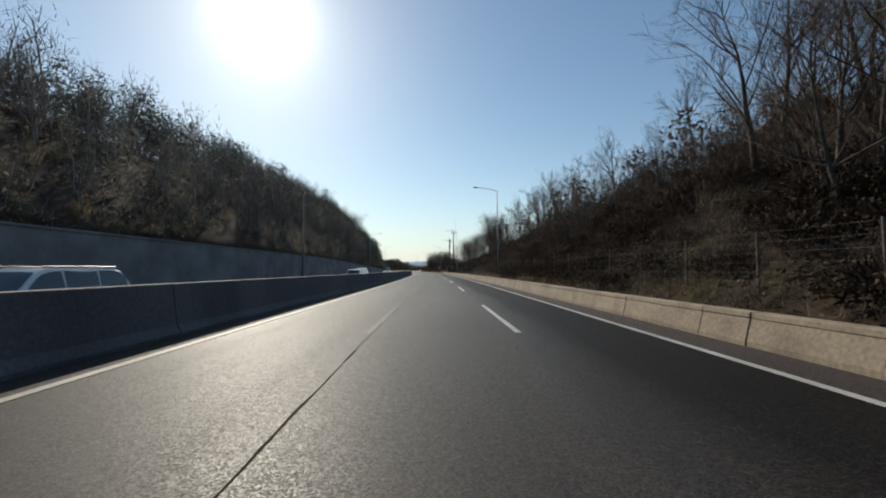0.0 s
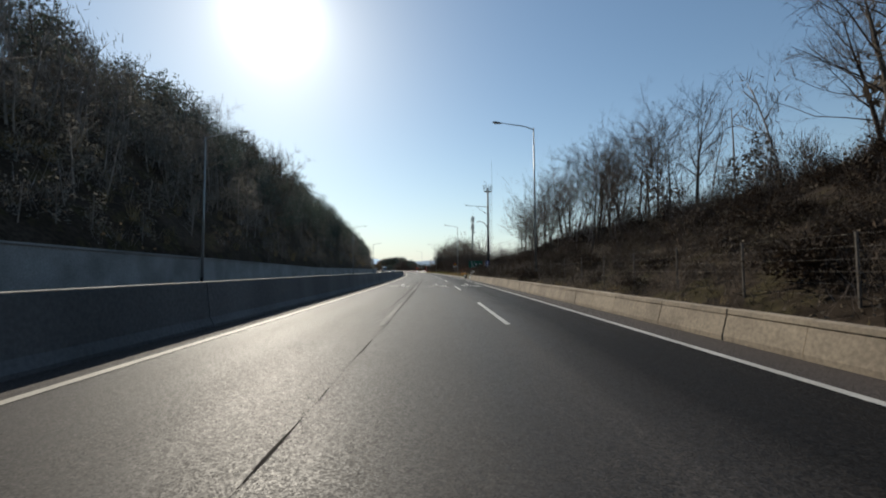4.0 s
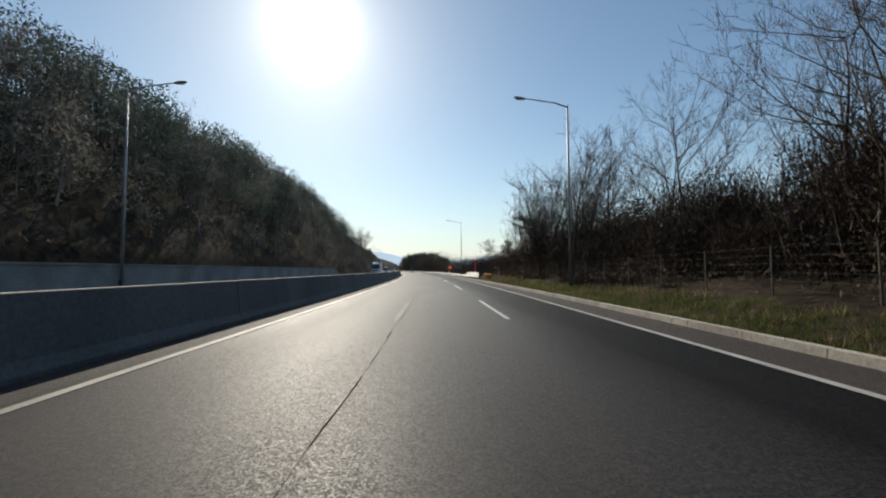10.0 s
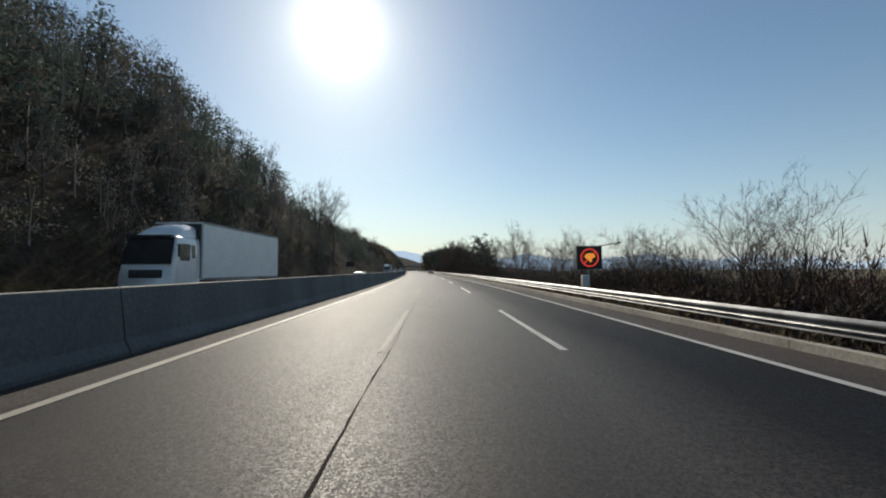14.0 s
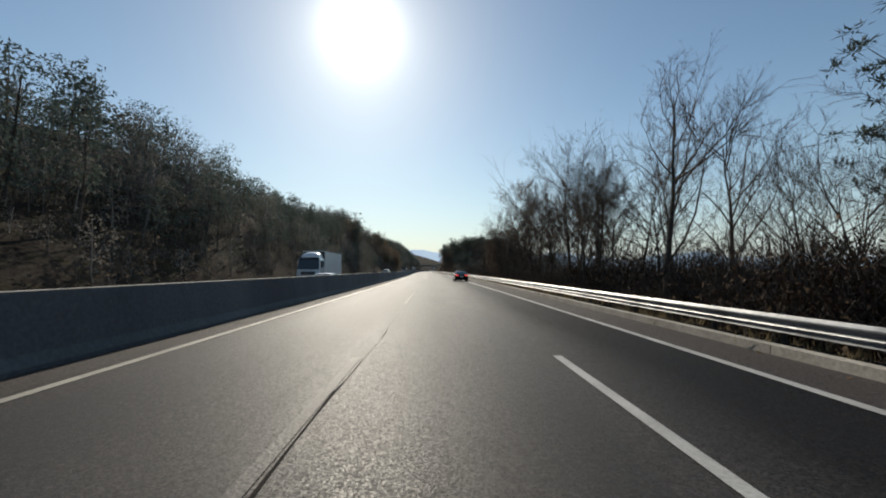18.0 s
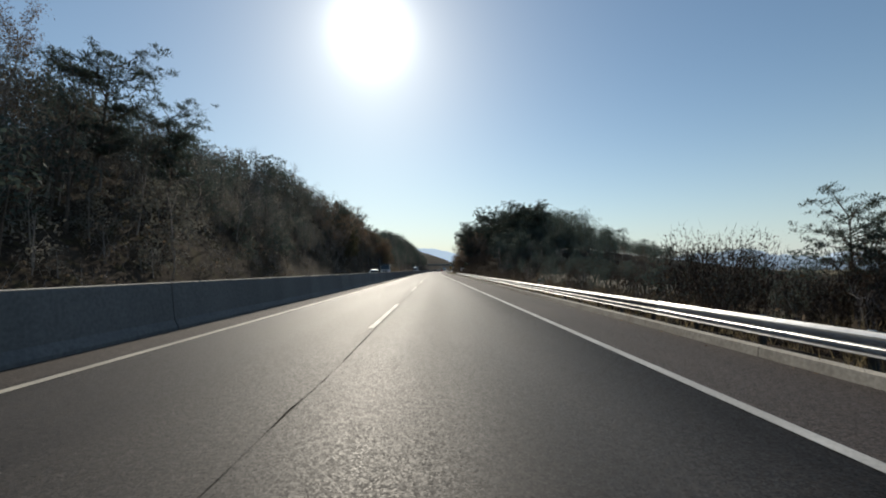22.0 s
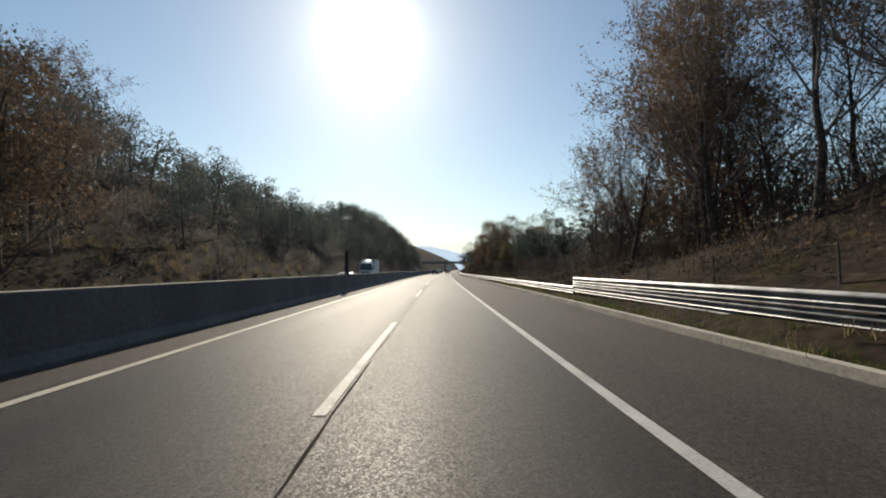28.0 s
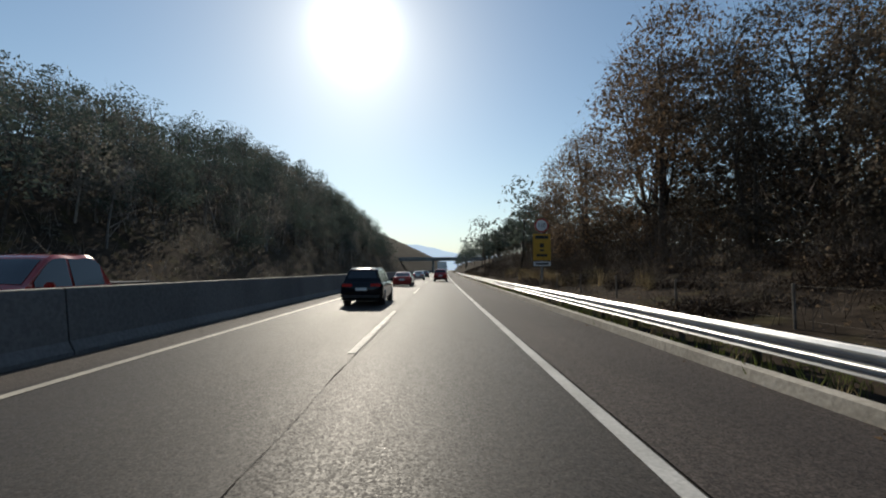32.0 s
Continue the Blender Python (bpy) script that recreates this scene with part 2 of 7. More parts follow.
SOIL = material("leaf_litter_soil", spec=0.04, base=(0.052, 0.040, 0.030), rough=0.95, vary=0.45, scale=3, fine=35, bump=0.8, tint=(0.024, 0.018, 0.013), blotch=(0.046, 0.038, 0.020))
FIELD = material("dry_fields", (0.22, 0.18, 0.12), 0.95, spec=0.05, vary=0.2, scale=0.4, fine=8, bump=0.2, tint=(0.20, 0.17, 0.105), blotch=(0.15, 0.15, 0.085))
DRY_GRASS = material("dry_grass", (0.26, 0.205, 0.115), 0.9, vary=0.3, scale=6, fine=80, bump=0.2, random_tint=0.5, spec=0.2, through_light=0.5)
GREEN_GRASS = material("green_grass", (0.13, 0.16, 0.045), 0.85, vary=0.3, scale=6, fine=80, bump=0.2, random_tint=0.5, spec=0.2, through_light=0.5)
BARK = material("bark", (0.115, 0.093, 0.075), 0.92, vary=0.4, scale=25, fine=120, bump=0.6, tint=(0.065, 0.053, 0.043), random_tint=0.35, spec=0.15)
DARK_TWIG = material("dark_twigs", (0.125, 0.098, 0.078), 0.9, vary=0.25, scale=12, fine=40, bump=0, random_tint=0.5, spec=0.12)
# paler than the dark copy: the hillside's haze put into the twig colour
TWIG = material("twigs", (0.27, 0.238, 0.212), 0.9, vary=0.2, scale=12, fine=40, bump=0, random_tint=0.4, spec=0.15)
BROWN_LEAF = material("withered_leaves", (0.235, 0.160, 0.100), 0.75, vary=0.3, scale=8, fine=40, bump=0, random_tint=0.6, spec=0.2, through_light=0.32)
# oak leaves paled and greyed: haze and lifted shade put into the colour
HAZED_LEAF = material("haze_paled_oak_leaves", (0.190, 0.174, 0.152), 0.85, vary=0.2, scale=0.6, fine=12, bump=0, random_tint=0.3, spec=0.15, through_light=0.4, tint=(0.138, 0.136, 0.116))
OAK_LEAF = material("greyish_oak_leaves", (0.135, 0.108, 0.080), 0.85, vary=0.25, scale=0.8, fine=14, bump=0, random_tint=0.35, spec=0.15, through_light=0.22, tint=(0.098, 0.082, 0.060))
OLIVE_LEAF = material("olive_leaves", (0.15, 0.130, 0.060), 0.7, vary=0.3, scale=8, fine=40, bump=0, random_tint=0.55, spec=0.2, through_light=0.45)
NEEDLE = material("pine_needles", (0.098, 0.122, 0.100), 0.75, vary=0.2, scale=0.8, fine=12, bump=0, random_tint=0.3, spec=0.2, through_light=0.32, tint=(0.078, 0.100, 0.084))
# withered brown, darkened further to paint in deep shade between the bushes
DARK_BRUSH = material("shade_darkened_withered_leaves", (0.078, 0.056, 0.040), 0.9, vary=0.3, scale=6, fine=40, bump=0, random_tint=0.6, spec=0.1, through_light=0.15)
DARK_STALK = material("shade_darkened_stalks", (0.070, 0.056, 0.046), 0.9, vary=0.25, scale=12, fine=40, bump=0, random_tint=0.5, spec=0.1)
RED_BRAMBLE = material("reddish_bramble_leaves", (0.24, 0.105, 0.060), 0.85, vary=0.3, scale=8, fine=40, bump=0, random_tint=0.5, spec=0.15, through_light=0.3)
PLUME = material("silver_grass_plumes", (0.48, 0.43, 0.36), 0.9, vary=0.15, scale=8, fine=60, bump=0, random_tint=0.2, spec=0.1, through_light=0.5)
BRUSH = material("dry_brush", (0.21, 0.155, 0.105), 0.9, vary=0.3, scale=8, fine=40, bump=0, random_tint=0.65, spec=0.15, through_light=0.35)
STEEL = material("galvanised_steel", (0.34, 0.342, 0.345), 0.5, metal=0.75, vary=0.12, scale=12, fine=60, bump=0.05, tint=(0.17, 0.172, 0.175))
POST = material("weathered_post", (0.16, 0.15, 0.135), 0.75, metal=0.3, vary=0.3, scale=14, fine=70, bump=0.1, tint=(0.09, 0.075, 0.06))
STEEL_NEW = material("new_galvanised_steel", (0.50, 0.505, 0.51), 0.40, metal=0.85, vary=0.1, scale=12, fine=60, bump=0.04, tint=(0.38, 0.385, 0.39))
POLE = material("painted_pole", (0.30, 0.31, 0.31), 0.5, metal=0.5, vary=0.12, scale=12, fine=60, bump=0.05)
DARK_METAL = material("dark_metal", (0.05, 0.052, 0.055), 0.5, metal=0.4, vary=0.15, scale=12, fine=60, bump=0.05)
WOOD_POLE = material("weathered_pole", (0.16, 0.135, 0.11), 0.9, vary=0.3, scale=20, fine=90, bump=0.4)
WHITE = material("white_enamel", (0.78, 0.78, 0.76), 0.4, vary=0.06, scale=10, fine=60, bump=0.02)
GREEN = material("sign_green", (0.010, 0.10, 0.055), 0.45, vary=0.08, scale=10, fine=60, bump=0.02)
BLUE = material("sign_blue", (0.014, 0.05, 0.22), 0.45, vary=0.08, scale=10, fine=60, bump=0.02)
RED = material("sign_red", (0.42, 0.022, 0.018), 0.45, vary=0.12, scale=10, fine=60, bump=0.02)
YELLOW = material("sign_yellow", (0.62, 0.33, 0.02), 0.45, vary=0.12, scale=10, fine=60, bump=0.02)
ORANGE = material("orange_box_paint", (0.60, 0.24, 0.02), 0.55, vary=0.15, scale=14, fine=80, bump=0.05)
BLACK = material("black_plastic", (0.018, 0.018, 0.02), 0.5, vary=0.15, scale=14, fine=80, bump=0.05)
RUBBER = material("tyre_rubber", (0.013, 0.013, 0.013), 0.85, vary=0.2, scale=14, fine=80, bump=0.1)


# ---- building helpers ----
def mesh_from(name, verts, faces, mats, which=None, shade=False):
    me = bpy.data.meshes.new(name)
    verts = np.asarray(verts, dtype=np.float32).reshape(-1, 3)
    if isinstance(faces, np.ndarray):
        k = faces.shape[1]
        me.vertices.add(len(verts))
        me.vertices.foreach_set("co", verts.ravel())
        me.loops.add(faces.size)
        me.loops.foreach_set("vertex_index", faces.astype(np.int32).ravel())
        me.polygons.add(len(faces))
        me.polygons.foreach_set("loop_start", np.arange(0, faces.size, k, dtype=np.int32))
        me.update(calc_edges=True)
    else:
        me.from_pydata(verts.tolist(), [], faces)
    for m in (mats if isinstance(mats, (list, tuple)) else [mats]):
        me.materials.append(m)
    if which is not None:
        me.polygons.foreach_set("material_index", np.asarray(which, dtype=np.int32))
    if shade:
        me.polygons.foreach_set("use_smooth", np.ones(len(me.polygons), dtype=bool))
    me.update()
    return me


def thing(name, m=None):
    ob = new(name)
    if m is not None:
        ob.matrix_world = m
    return ob


def hang(ob, parent, m=None):
    ob.parent = parent
    if m is not None:
        ob.matrix_basis = m
    return ob


def part(name, bm, mat, parent, label="", m=None, smooth_faces=False):
    """Link a bmesh as one mesh object under a thing or a part."""
    me = bpy.data.meshes.new(name)
    bm.to_mesh(me)
    bm.free()
    me.materials.append(mat)
    if smooth_faces:
        me.polygons.foreach_set("use_smooth", np.ones(len(me.polygons), dtype=bool))
    ob = new(name, me)
    if label:
        ob["label"] = label
    if parent is not None:
        hang(ob, parent, m)
    return ob


def block(size, at=(0, 0, 0), bevel=0.0, turn=None, bm=None):
    """A bevelled block, added to bm or to a new bmesh."""
    own = bmesh.new()
    bmesh.ops.create_cube(own, size=1.0)
    bmesh.ops.scale(own, vec=size, verts=own.verts)
    if bevel:
        bmesh.ops.bevel(own, geom=own.edges[:], offset=bevel, segments=2, affect="EDGES")
    if turn is not None:
        bmesh.ops.transform(own, matrix=turn, verts=own.verts)
    bmesh.ops.translate(own, vec=at, verts=own.verts)
    return merge(own, bm)


def merge(own, bm):
    if bm is None:
        return own
    tmp = bpy.data.meshes.new("tmp")
    own.to_mesh(tmp)
    own.free()
    bm.from_mesh(tmp)
    bpy.data.meshes.remove(tmp)
    return bm


def rod(a, b, r, r2=None, sides=10, bm=None):
    """A round bar from a to b."""
    a, b = Vector(a), Vector(b)
    own = bmesh.new()
    bmesh.ops.create_cone(own, cap_ends=True, segments=sides, radius1=r, radius2=r if r2 is None else r2, depth=(b - a).length)
    bmesh.ops.transform(own, matrix=Matrix.Translation((a + b) / 2) @ (b - a).to_track_quat("Z", "Y").to_matrix().to_4x4(), verts=own.verts)
    return merge(own, bm)


def ribbon(name, s, left, right, z, mat):
    """A strip of surface along the road between two offsets."""
    s = np.asarray(s, float)
    a, b = on_road(s, left, z), on_road(s, right, z)
    v = np.stack([a, b], 1).reshape(-1, 3)
    i = np.arange(len(s) - 1) * 2
    faces = np.stack([i, i + 1, i + 3, i + 2], 1)
    me = mesh_from(name, v, faces, mat)
    us = np.stack([np.broadcast_to(left, s.shape), np.broadcast_to(right, s.shape)], 1).reshape(-1)
    flat = faces.ravel()
    me.uv_layers.new(name="road").data.foreach_set("uv", np.stack([us[flat], np.repeat(s, 2)[flat]], 1).astype(np.float32).ravel())
    return new(name, me)


def sweep(name, s, profile, mat, ob_name=None):
    """A solid of constant outline (u, z) along the road."""
    s = np.asarray(s, float)
    k = len(profile)
    v = np.concatenate([on_road(s, u, z)[:, None, :] for u, z in profile], 1).reshape(-1, 3)
    faces = []
    for i in range(len(s) - 1):
        for j in range(k):
            faces.append((i * k + j, i * k + (j + 1) % k, (i + 1) * k + (j + 1) % k, (i + 1) * k + j))
    faces.append(tuple(range(k))[::-1])
    faces.append(tuple((len(s) - 1) * k + j for j in range(k)))
    return new(name, mesh_from(name, v, faces, mat))


# ---- the lie of the land ----
BANK_S = (-400, -60, 40, 80, 110, 140, 165, 190, 215, 250, 285, 310, 340, 368, 430, 520, 570, 600, 640, 662, 705, 740, 765, 790, 850, 950, 1200, 2600)
BANK_Z = (10, 10, 9.5, 8.2, 7.0, 6.2, 4.4, 2.2, 2.2, 3.0, 2.2, 1.8, 0.8, -3.6, -2.8, -2.8, -3.2, -1.5, 1.6, 5.6, 7.4, 8.0, 2.5, 1.2, 1.5, 4, 8, 8)
HILL_S = (-400, 0, 60, 110, 150, 200, 235, 262, 290, 310, 345, 400, 432, 455, 484, 515, 535, 560, 590, 625, 655, 690, 722, 745, 785, 850, 880, 930, 985, 1040, 1200, 2600)
HILL_Z = (22, 22, 22, 26, 28, 28, 29, 27, 24, 24, 27, 32, 33, 27, 15, 21, 21, 15, 18.5, 20.5, 20, 28, 28, 20, 18.5, 16.5, 16.5, 24, 32, 29, 31, 32)
KERB_S = (-400, 120, 166, 345, 430, 487, 596, 652, 690, 735, 763, 780, 797, 816, 832, 900, 2600)
KERB_U = (6.47, 6.5, 6.76, 6.76, 6.3, 6.12, 6.1, 6.45, 6.4, 5.85, 5.9, 5.65, 5.25, 4.88, 4.75, 4.6, 4.6)
RAIL_S = (-400, 345, 430, 487, 596, 652, 690, 740, 760, 780, 797, 816, 832, 900, 2600)
RAIL_U = (7.25, 7.2, 6.92, 6.68, 6.45, 6.85, 6.85, 7.42, 7.05, 6.7, 6.25, 5.6, 5.3, 5.1, 5.1)
LINE_LEFT_S = (-400, 60, 140, 360, 430, 490, 690, 740, 2600)
LINE_LEFT_U = (-5.28, -5.26, -5.12, -5.10, -5.25, -5.50, -5.50, -5.28, -5.28)
BARRIER_S = (-400, 360, 440, 500, 560, 690, 740, 830, 2600)
BARRIER_U = (-6.47, -6.42, -6.62, -6.85, -6.95, -6.95, -6.75, -6.85, -6.85)
EDGE_S = (-400, 400, 438, 487, 545, 600, 656, 738, 823, 2600)
EDGE_U = (5.33, 5.33, 5.15, 4.68, 4.18, 3.52, 3.02, 2.07, 2.06, 2.04)


def kerb_u(s):
    return np.interp(s, KERB_S, KERB_U)


def edge_u(s):
    return np.interp(s, EDGE_S, EDGE_U)


def rail_u(s):
    return np.interp(s, RAIL_S, RAIL_U)


def left_line_u(s):
    return np.interp(s, LINE_LEFT_S, LINE_LEFT_U)


def barrier_u(s):
    """Offset of the near top edge of the median barrier."""
    return np.interp(s, BARRIER_S, BARRIER_U)


def bumps(s, u):
    return (np.sin(s * 0.11 + u * 0.07) * np.cos(u * 0.13 - s * 0.045) + 0.5 * np.sin(s * 0.31 - u * 0.23) * np.cos(u * 0.41)
            + 0.25 * np.sin(s * 0.83 + u * 0.59))


def terrain(s, u):
    """Height of the ground at road station s and offset u."""
    s, u = np.broadcast_arrays(np.asarray(s, float), np.asarray(u, float))
    z = np.full(s.shape, -0.06)
    # the wooded hill beyond the other carriageway
    crest = smooth(HILL_S, HILL_Z, s)
    k = np.clip((-u - 19.8) / 32.0, 0, 1)
    wall = np.interp(s, (-400, 60, 158, 325, 338), (3.6, 3.6, 1.8, 1.8, 0.0))
    rise = wall * np.clip((-u - 19.8) / 0.6, 0, 1) + (crest - wall) * (k * (1.5 - 0.5 * k))
    far = np.clip((-u - 60) / 260, 0, 1)
    z = np.where(u < -19.8, -0.06 + rise * (1 - far) + 30 * far + bumps(s, u) * np.clip((-u - 21) / 6, 0, 1) * 0.7, z)
    # the bank on the near side
    edge = kerb_u(s) + 0.9
    bank = smooth(BANK_S, BANK_Z, s)
    t = np.clip((u - edge) / 14.0, 0, 1)
    plain = np.interp(s, (-400, 130, 190, 290, 345, 380, 600, 640, 660, 700, 745, 770, 860, 1000, 2600), (14, 9, 1, 2, 0, -6, -6, -4, 3, 8, 9, 1.5, 3, 12, 14))
    k2 = np.clip((u - edge - 14) / 40, 0, 1)
    f2 = np.clip((u - 60) / 300, 0, 1)
    lift = np.where(bank > 0, 0.14, 0.05)
    right = lift + (bank - lift) * t * (1.3 - 0.3 * t) + (plain - bank) * k2 * (1 - 0.4 * f2) + bumps(s, u) * np.clip((u - edge - 1.2) / 6, 0, 1) * 0.45
    away = np.clip((u - 48) / 80, 0, 1)
    right = right * (1 - away) - 2.5 * away
    return np.where(u > edge, right, np.where(u > kerb_u(s) + 0.25, 0.12, z))


S_MAIN = np.concatenate([np.arange(-400, -80, 20), np.arange(-80, 1000, 4), np.arange(1000, 1400, 15), np.arange(1400, 2601, 60)]).astype(float)
U_MAIN = np.array([-1800, -1200, -800, -500, -330, -240, -180, -140, -115, -95, -80, -70, -62, -56, -52, -48, -44, -40, -36, -33, -30, -27.5, -25, -23, -21.5,
                   -20.4, -19.7, -12, -6, 0, 4.4, 5.2, 6.0, 6.6, 7.3, 8.1, 9, 10, 11.2, 12.5, 14, 15.5, 17, 19, 21, 24, 27, 30, 33, 36, 39, 42, 46, 50, 54, 58, 63, 68, 74, 80, 87, 95, 103, 112, 121, 130, 140, 150, 160, 170, 180, 195, 240, 340, 500, 800, 1200, 1800.0])
gs, gu = np.meshgrid(S_MAIN, U_MAIN, indexing="ij")
gu = gu + (kerb_u(gs) - 6.6) * np.interp(gu, (0, 5.2, 8.1, 15), (0, 1, 1, 0))
gv = on_road(gs, gu, terrain(gs, gu)).reshape(-1, 3)
gi = np.arange(len(S_MAIN) - 1)[:, None] * len(U_MAIN) + np.arange(len(U_MAIN) - 1)[None, :]
gf = np.stack([gi, gi + 1, gi + 1 + len(U_MAIN), gi + len(U_MAIN)], -1).reshape(-1, 4)
mid_s = (gs[:-1, :-1] + gs[1:, 1:]).ravel() / 2
mid_u = (gu[:-1, :-1] + gu[1:, 1:]).ravel() / 2
edge_of_field = 34 + 9 * np.sin(mid_s * 0.05) + 6 * np.sin(mid_s * 0.17 + 1) + 200 * np.clip(np.maximum(355 - mid_s, mid_s - 628) / 30 + 0.3 * np.sin(mid_u * 0.2), 0, 1)
is_field = mid_u > np.minimum(edge_of_field, 150 + 30 * np.sin(mid_s * 0.02))
ground = tagged(new("ground", mesh_from("ground", gv, gf, [SOIL, FIELD], is_field.astype(int), shade=True)), "brown wooded ground covered in leaf litter", "ground", kind="structure")

# ---- carriageways ----
S_ROAD = np.concatenate([np.arange(-300, 1100, 6), np.arange(1100, 2600, 50)]).astype(float)
LANE_B = 2.2
tagged(ribbon("road", S_ROAD, -7.0, LANE_B, 0.0, ASPHALT), "worn grey asphalt of the two faster lanes", "road", kind="structure")
tagged(ribbon("road_slow_lane", S_ROAD, LANE_B, edge_u(S_ROAD) + 0.12, 0.0, ASPHALT), "slow lane asphalt, painted darker where the sun glint falls off", "road", kind="structure")
tagged(ribbon("road_shoulder", S_ROAD, edge_u(S_ROAD) + 0.12, kerb_u(S_ROAD) + 0.02, -0.001, ASPHALT_EDGE), "brownish asphalt shoulder beside the kerb", "shoulder", kind="structure")
tagged(ribbon("road_opposite", S_ROAD, -19.0, -7.0, 0.0, ASPHALT), "grey asphalt of the opposite carriageway", "road", kind="structure")


def lane_line(name, label, pieces, mat):
    """One painted line: pieces are (start, end, offset at start, offset at end, width)."""
    top = tagged(thing(name), label, "road marking", kind="structure")
    for a, b, ua, ub, w in pieces:
        n = max(2, int((b - a) / 8) + 1)
        s = np.linspace(a, b, n)
        u = np.linspace(ua, ub, n)
        ob = ribbon("paint_stripe", s, u - w / 2, u + w / 2, 0.010, mat)
        hang(ob, top)
    return top


def lane_a(s):
    """Offset of the left lane line."""
    return np.interp(s, (0, 60, 145, 200, 330, 430, 520, 690, 740), (-1.6, -1.55, -1.42, -1.44, -1.36, -1.45, -1.5, -1.48, -1.38))


A_DASH = [(20 * k, 20 * k + 8, float(lane_a(20 * k)), float(lane_a(20 * k + 8)), 0.15) for k in range(-3, 60)]
lane_line("lane_line_left", "white dashed lane line, darkened to look lost in glare", [d for d in A_DASH if d[0] < 535], PAINT_GLARE_LOST)
lane_line("lane_line_left", "white dashed lane line, dulled to look faint in glare", [d for d in A_DASH if d[0] >= 535] + [(196.2, 199.9, float(lane_a(196)) - 0.02, float(lane_a(200)) - 0.02, 0.17)], PAINT_GLARE_DULLED)
lane_line("lane_line_right", "white dashed line beside the slow lane", [(20 * k, 20 * k + 8, LANE_B, LANE_B, 0.16) for k in range(-3, 24)], PAINT)
lane_line("median_edge_line", "solid cream edge line beside the median", [(s, s + 20, float(left_line_u(s)), float(left_line_u(s + 20)), 0.18) for s in range(-100, 1200, 20)], PAINT_YELLOW)
lane_line("shoulder_edge_line", "solid white edge line beside the shoulder", [(s, s + 20, float(edge_u(s)), float(edge_u(s + 20)), 0.18) for s in range(-100, 1200, 20)], PAINT)
lane_line("opposite_edge_line", "solid edge line of the opposite carriageway", [(s, s + 40, -7.2, -7.2, 0.15) for s in range(-100, 1200, 40)], PAINT_YELLOW)
lane_line("opposite_lane_line", "white dashed lane line of the opposite carriageway", [(20 * k, 20 * k + 8, u, u, 0.15) for k in range(-3, 55) for u in (-10.8, -14.4)], PAINT)
JOINT_S = np.arange(-60, 930, 0.3)
jr = np.random.RandomState(8)
wob = np.convolve(jr.normal(size=len(JOINT_S)), np.ones(5) / 5, "same") * 0.018 + 0.02 * np.sin(JOINT_S * 0.7)
half = np.clip(0.007 + np.convolve(jr.normal(size=len(JOINT_S)), np.ones(3) / 3, "same") * 0.011, 0.002, 0.028)
tagged(ribbon("road_joint", JOINT_S, lane_a(JOINT_S) + 0.13 + wob - half, lane_a(JOINT_S) + 0.13 + wob + half, 0.007, SEAL),
       "dark crumbling joint between the lanes", "road joint", kind="structure")


for off, wide in ((-0.30, 0.06), (0.10, 0.085)):
    BAND_S = np.arange(104, 160, 0.4)
    fray = np.convolve(jr.normal(size=len(BAND_S)), np.ones(5) / 5, "same") * 0.03
    taper = np.interp(BAND_S, (104, 114, 150, 160), (0.1, 1, 1, 0.1))
    tagged(ribbon("road_joint", BAND_S, lane_a(BAND_S) + off + fray - wide * taper, lane_a(BAND_S) + off + fray * 0.6 + wide * taper, 0.005, SEAM),
           "dark worn band beside the lane joint", "road joint", kind="structure")
tagged(ribbon("road_patch", [731.6, 733.4], left_line_u(732), 1.9, 0.003, ASPHALT_EDGE), "transverse repair strip across the lanes", "road joint", kind="structure")


# painted arrows and words of the three lanes
def arrow_shape(length, width):
    """A straight-ahead road arrow as thin paint, pointing along y."""
    pts = [(-0.07, 0), (0.07, 0), (0.07, length * 0.62), (width / 2, length * 0.60), (0, length), (-width / 2, length * 0.60), (-0.07, length * 0.62)]
    bm = bmesh.new()
    bm.faces.new([bm.verts.new((x, y, 0.010)) for x, y in pts])
    return bm


for u in (-3.2, 0.42, 3.7):
    ob = part("lane_arrow", arrow_shape(5.0, 0.55), PAINT, None)
    ob.matrix_world = at_road(130.2, u + 0.1)
    tagged(ob, "white painted arrow pointing straight ahead", "road marking", "lane arrows", "structure")


def words(name, text, size, m, mat, parent=None, label="", depth=0.002, stretch=(1, 1)):
    """Lettering as a mesh part, centred, in its own xy plane."""
    cu = bpy.data.curves.new(name, "FONT")
    cu.body, cu.size, cu.align_x, cu.align_y, cu.extrude, cu.resolution_u = text, size, "CENTER", "CENTER", depth, 3
    tmp = new("tmp_text", cu)
    deps = bpy.context.evaluated_depsgraph_get()
    me = bpy.data.meshes.new_from_object(tmp.evaluated_get(deps))
    bpy.data.objects.remove(tmp)
    bpy.data.curves.remove(cu)
    me.name = name
    me.transform(Matrix.Diagonal((stretch[0], stretch[1], 1, 1)))
    me.materials.clear()
    me.materials.append(mat)
    ob = new(name, me)
    if label:
        ob["label"] = label
    if parent is not None:
        hang(ob, parent, m)
    else:
        ob.matrix_world = m
    return ob


for u in (-3.2, 0.42, 3.7):
    tagged(words("lane_word", "주행", 1.15, at_road(127.7, u + 0.10, 0.010), PAINT, depth=0.001, stretch=(1, 3.6)), "white painted word on the asphalt lane", "road marking", "lane words", "structure")

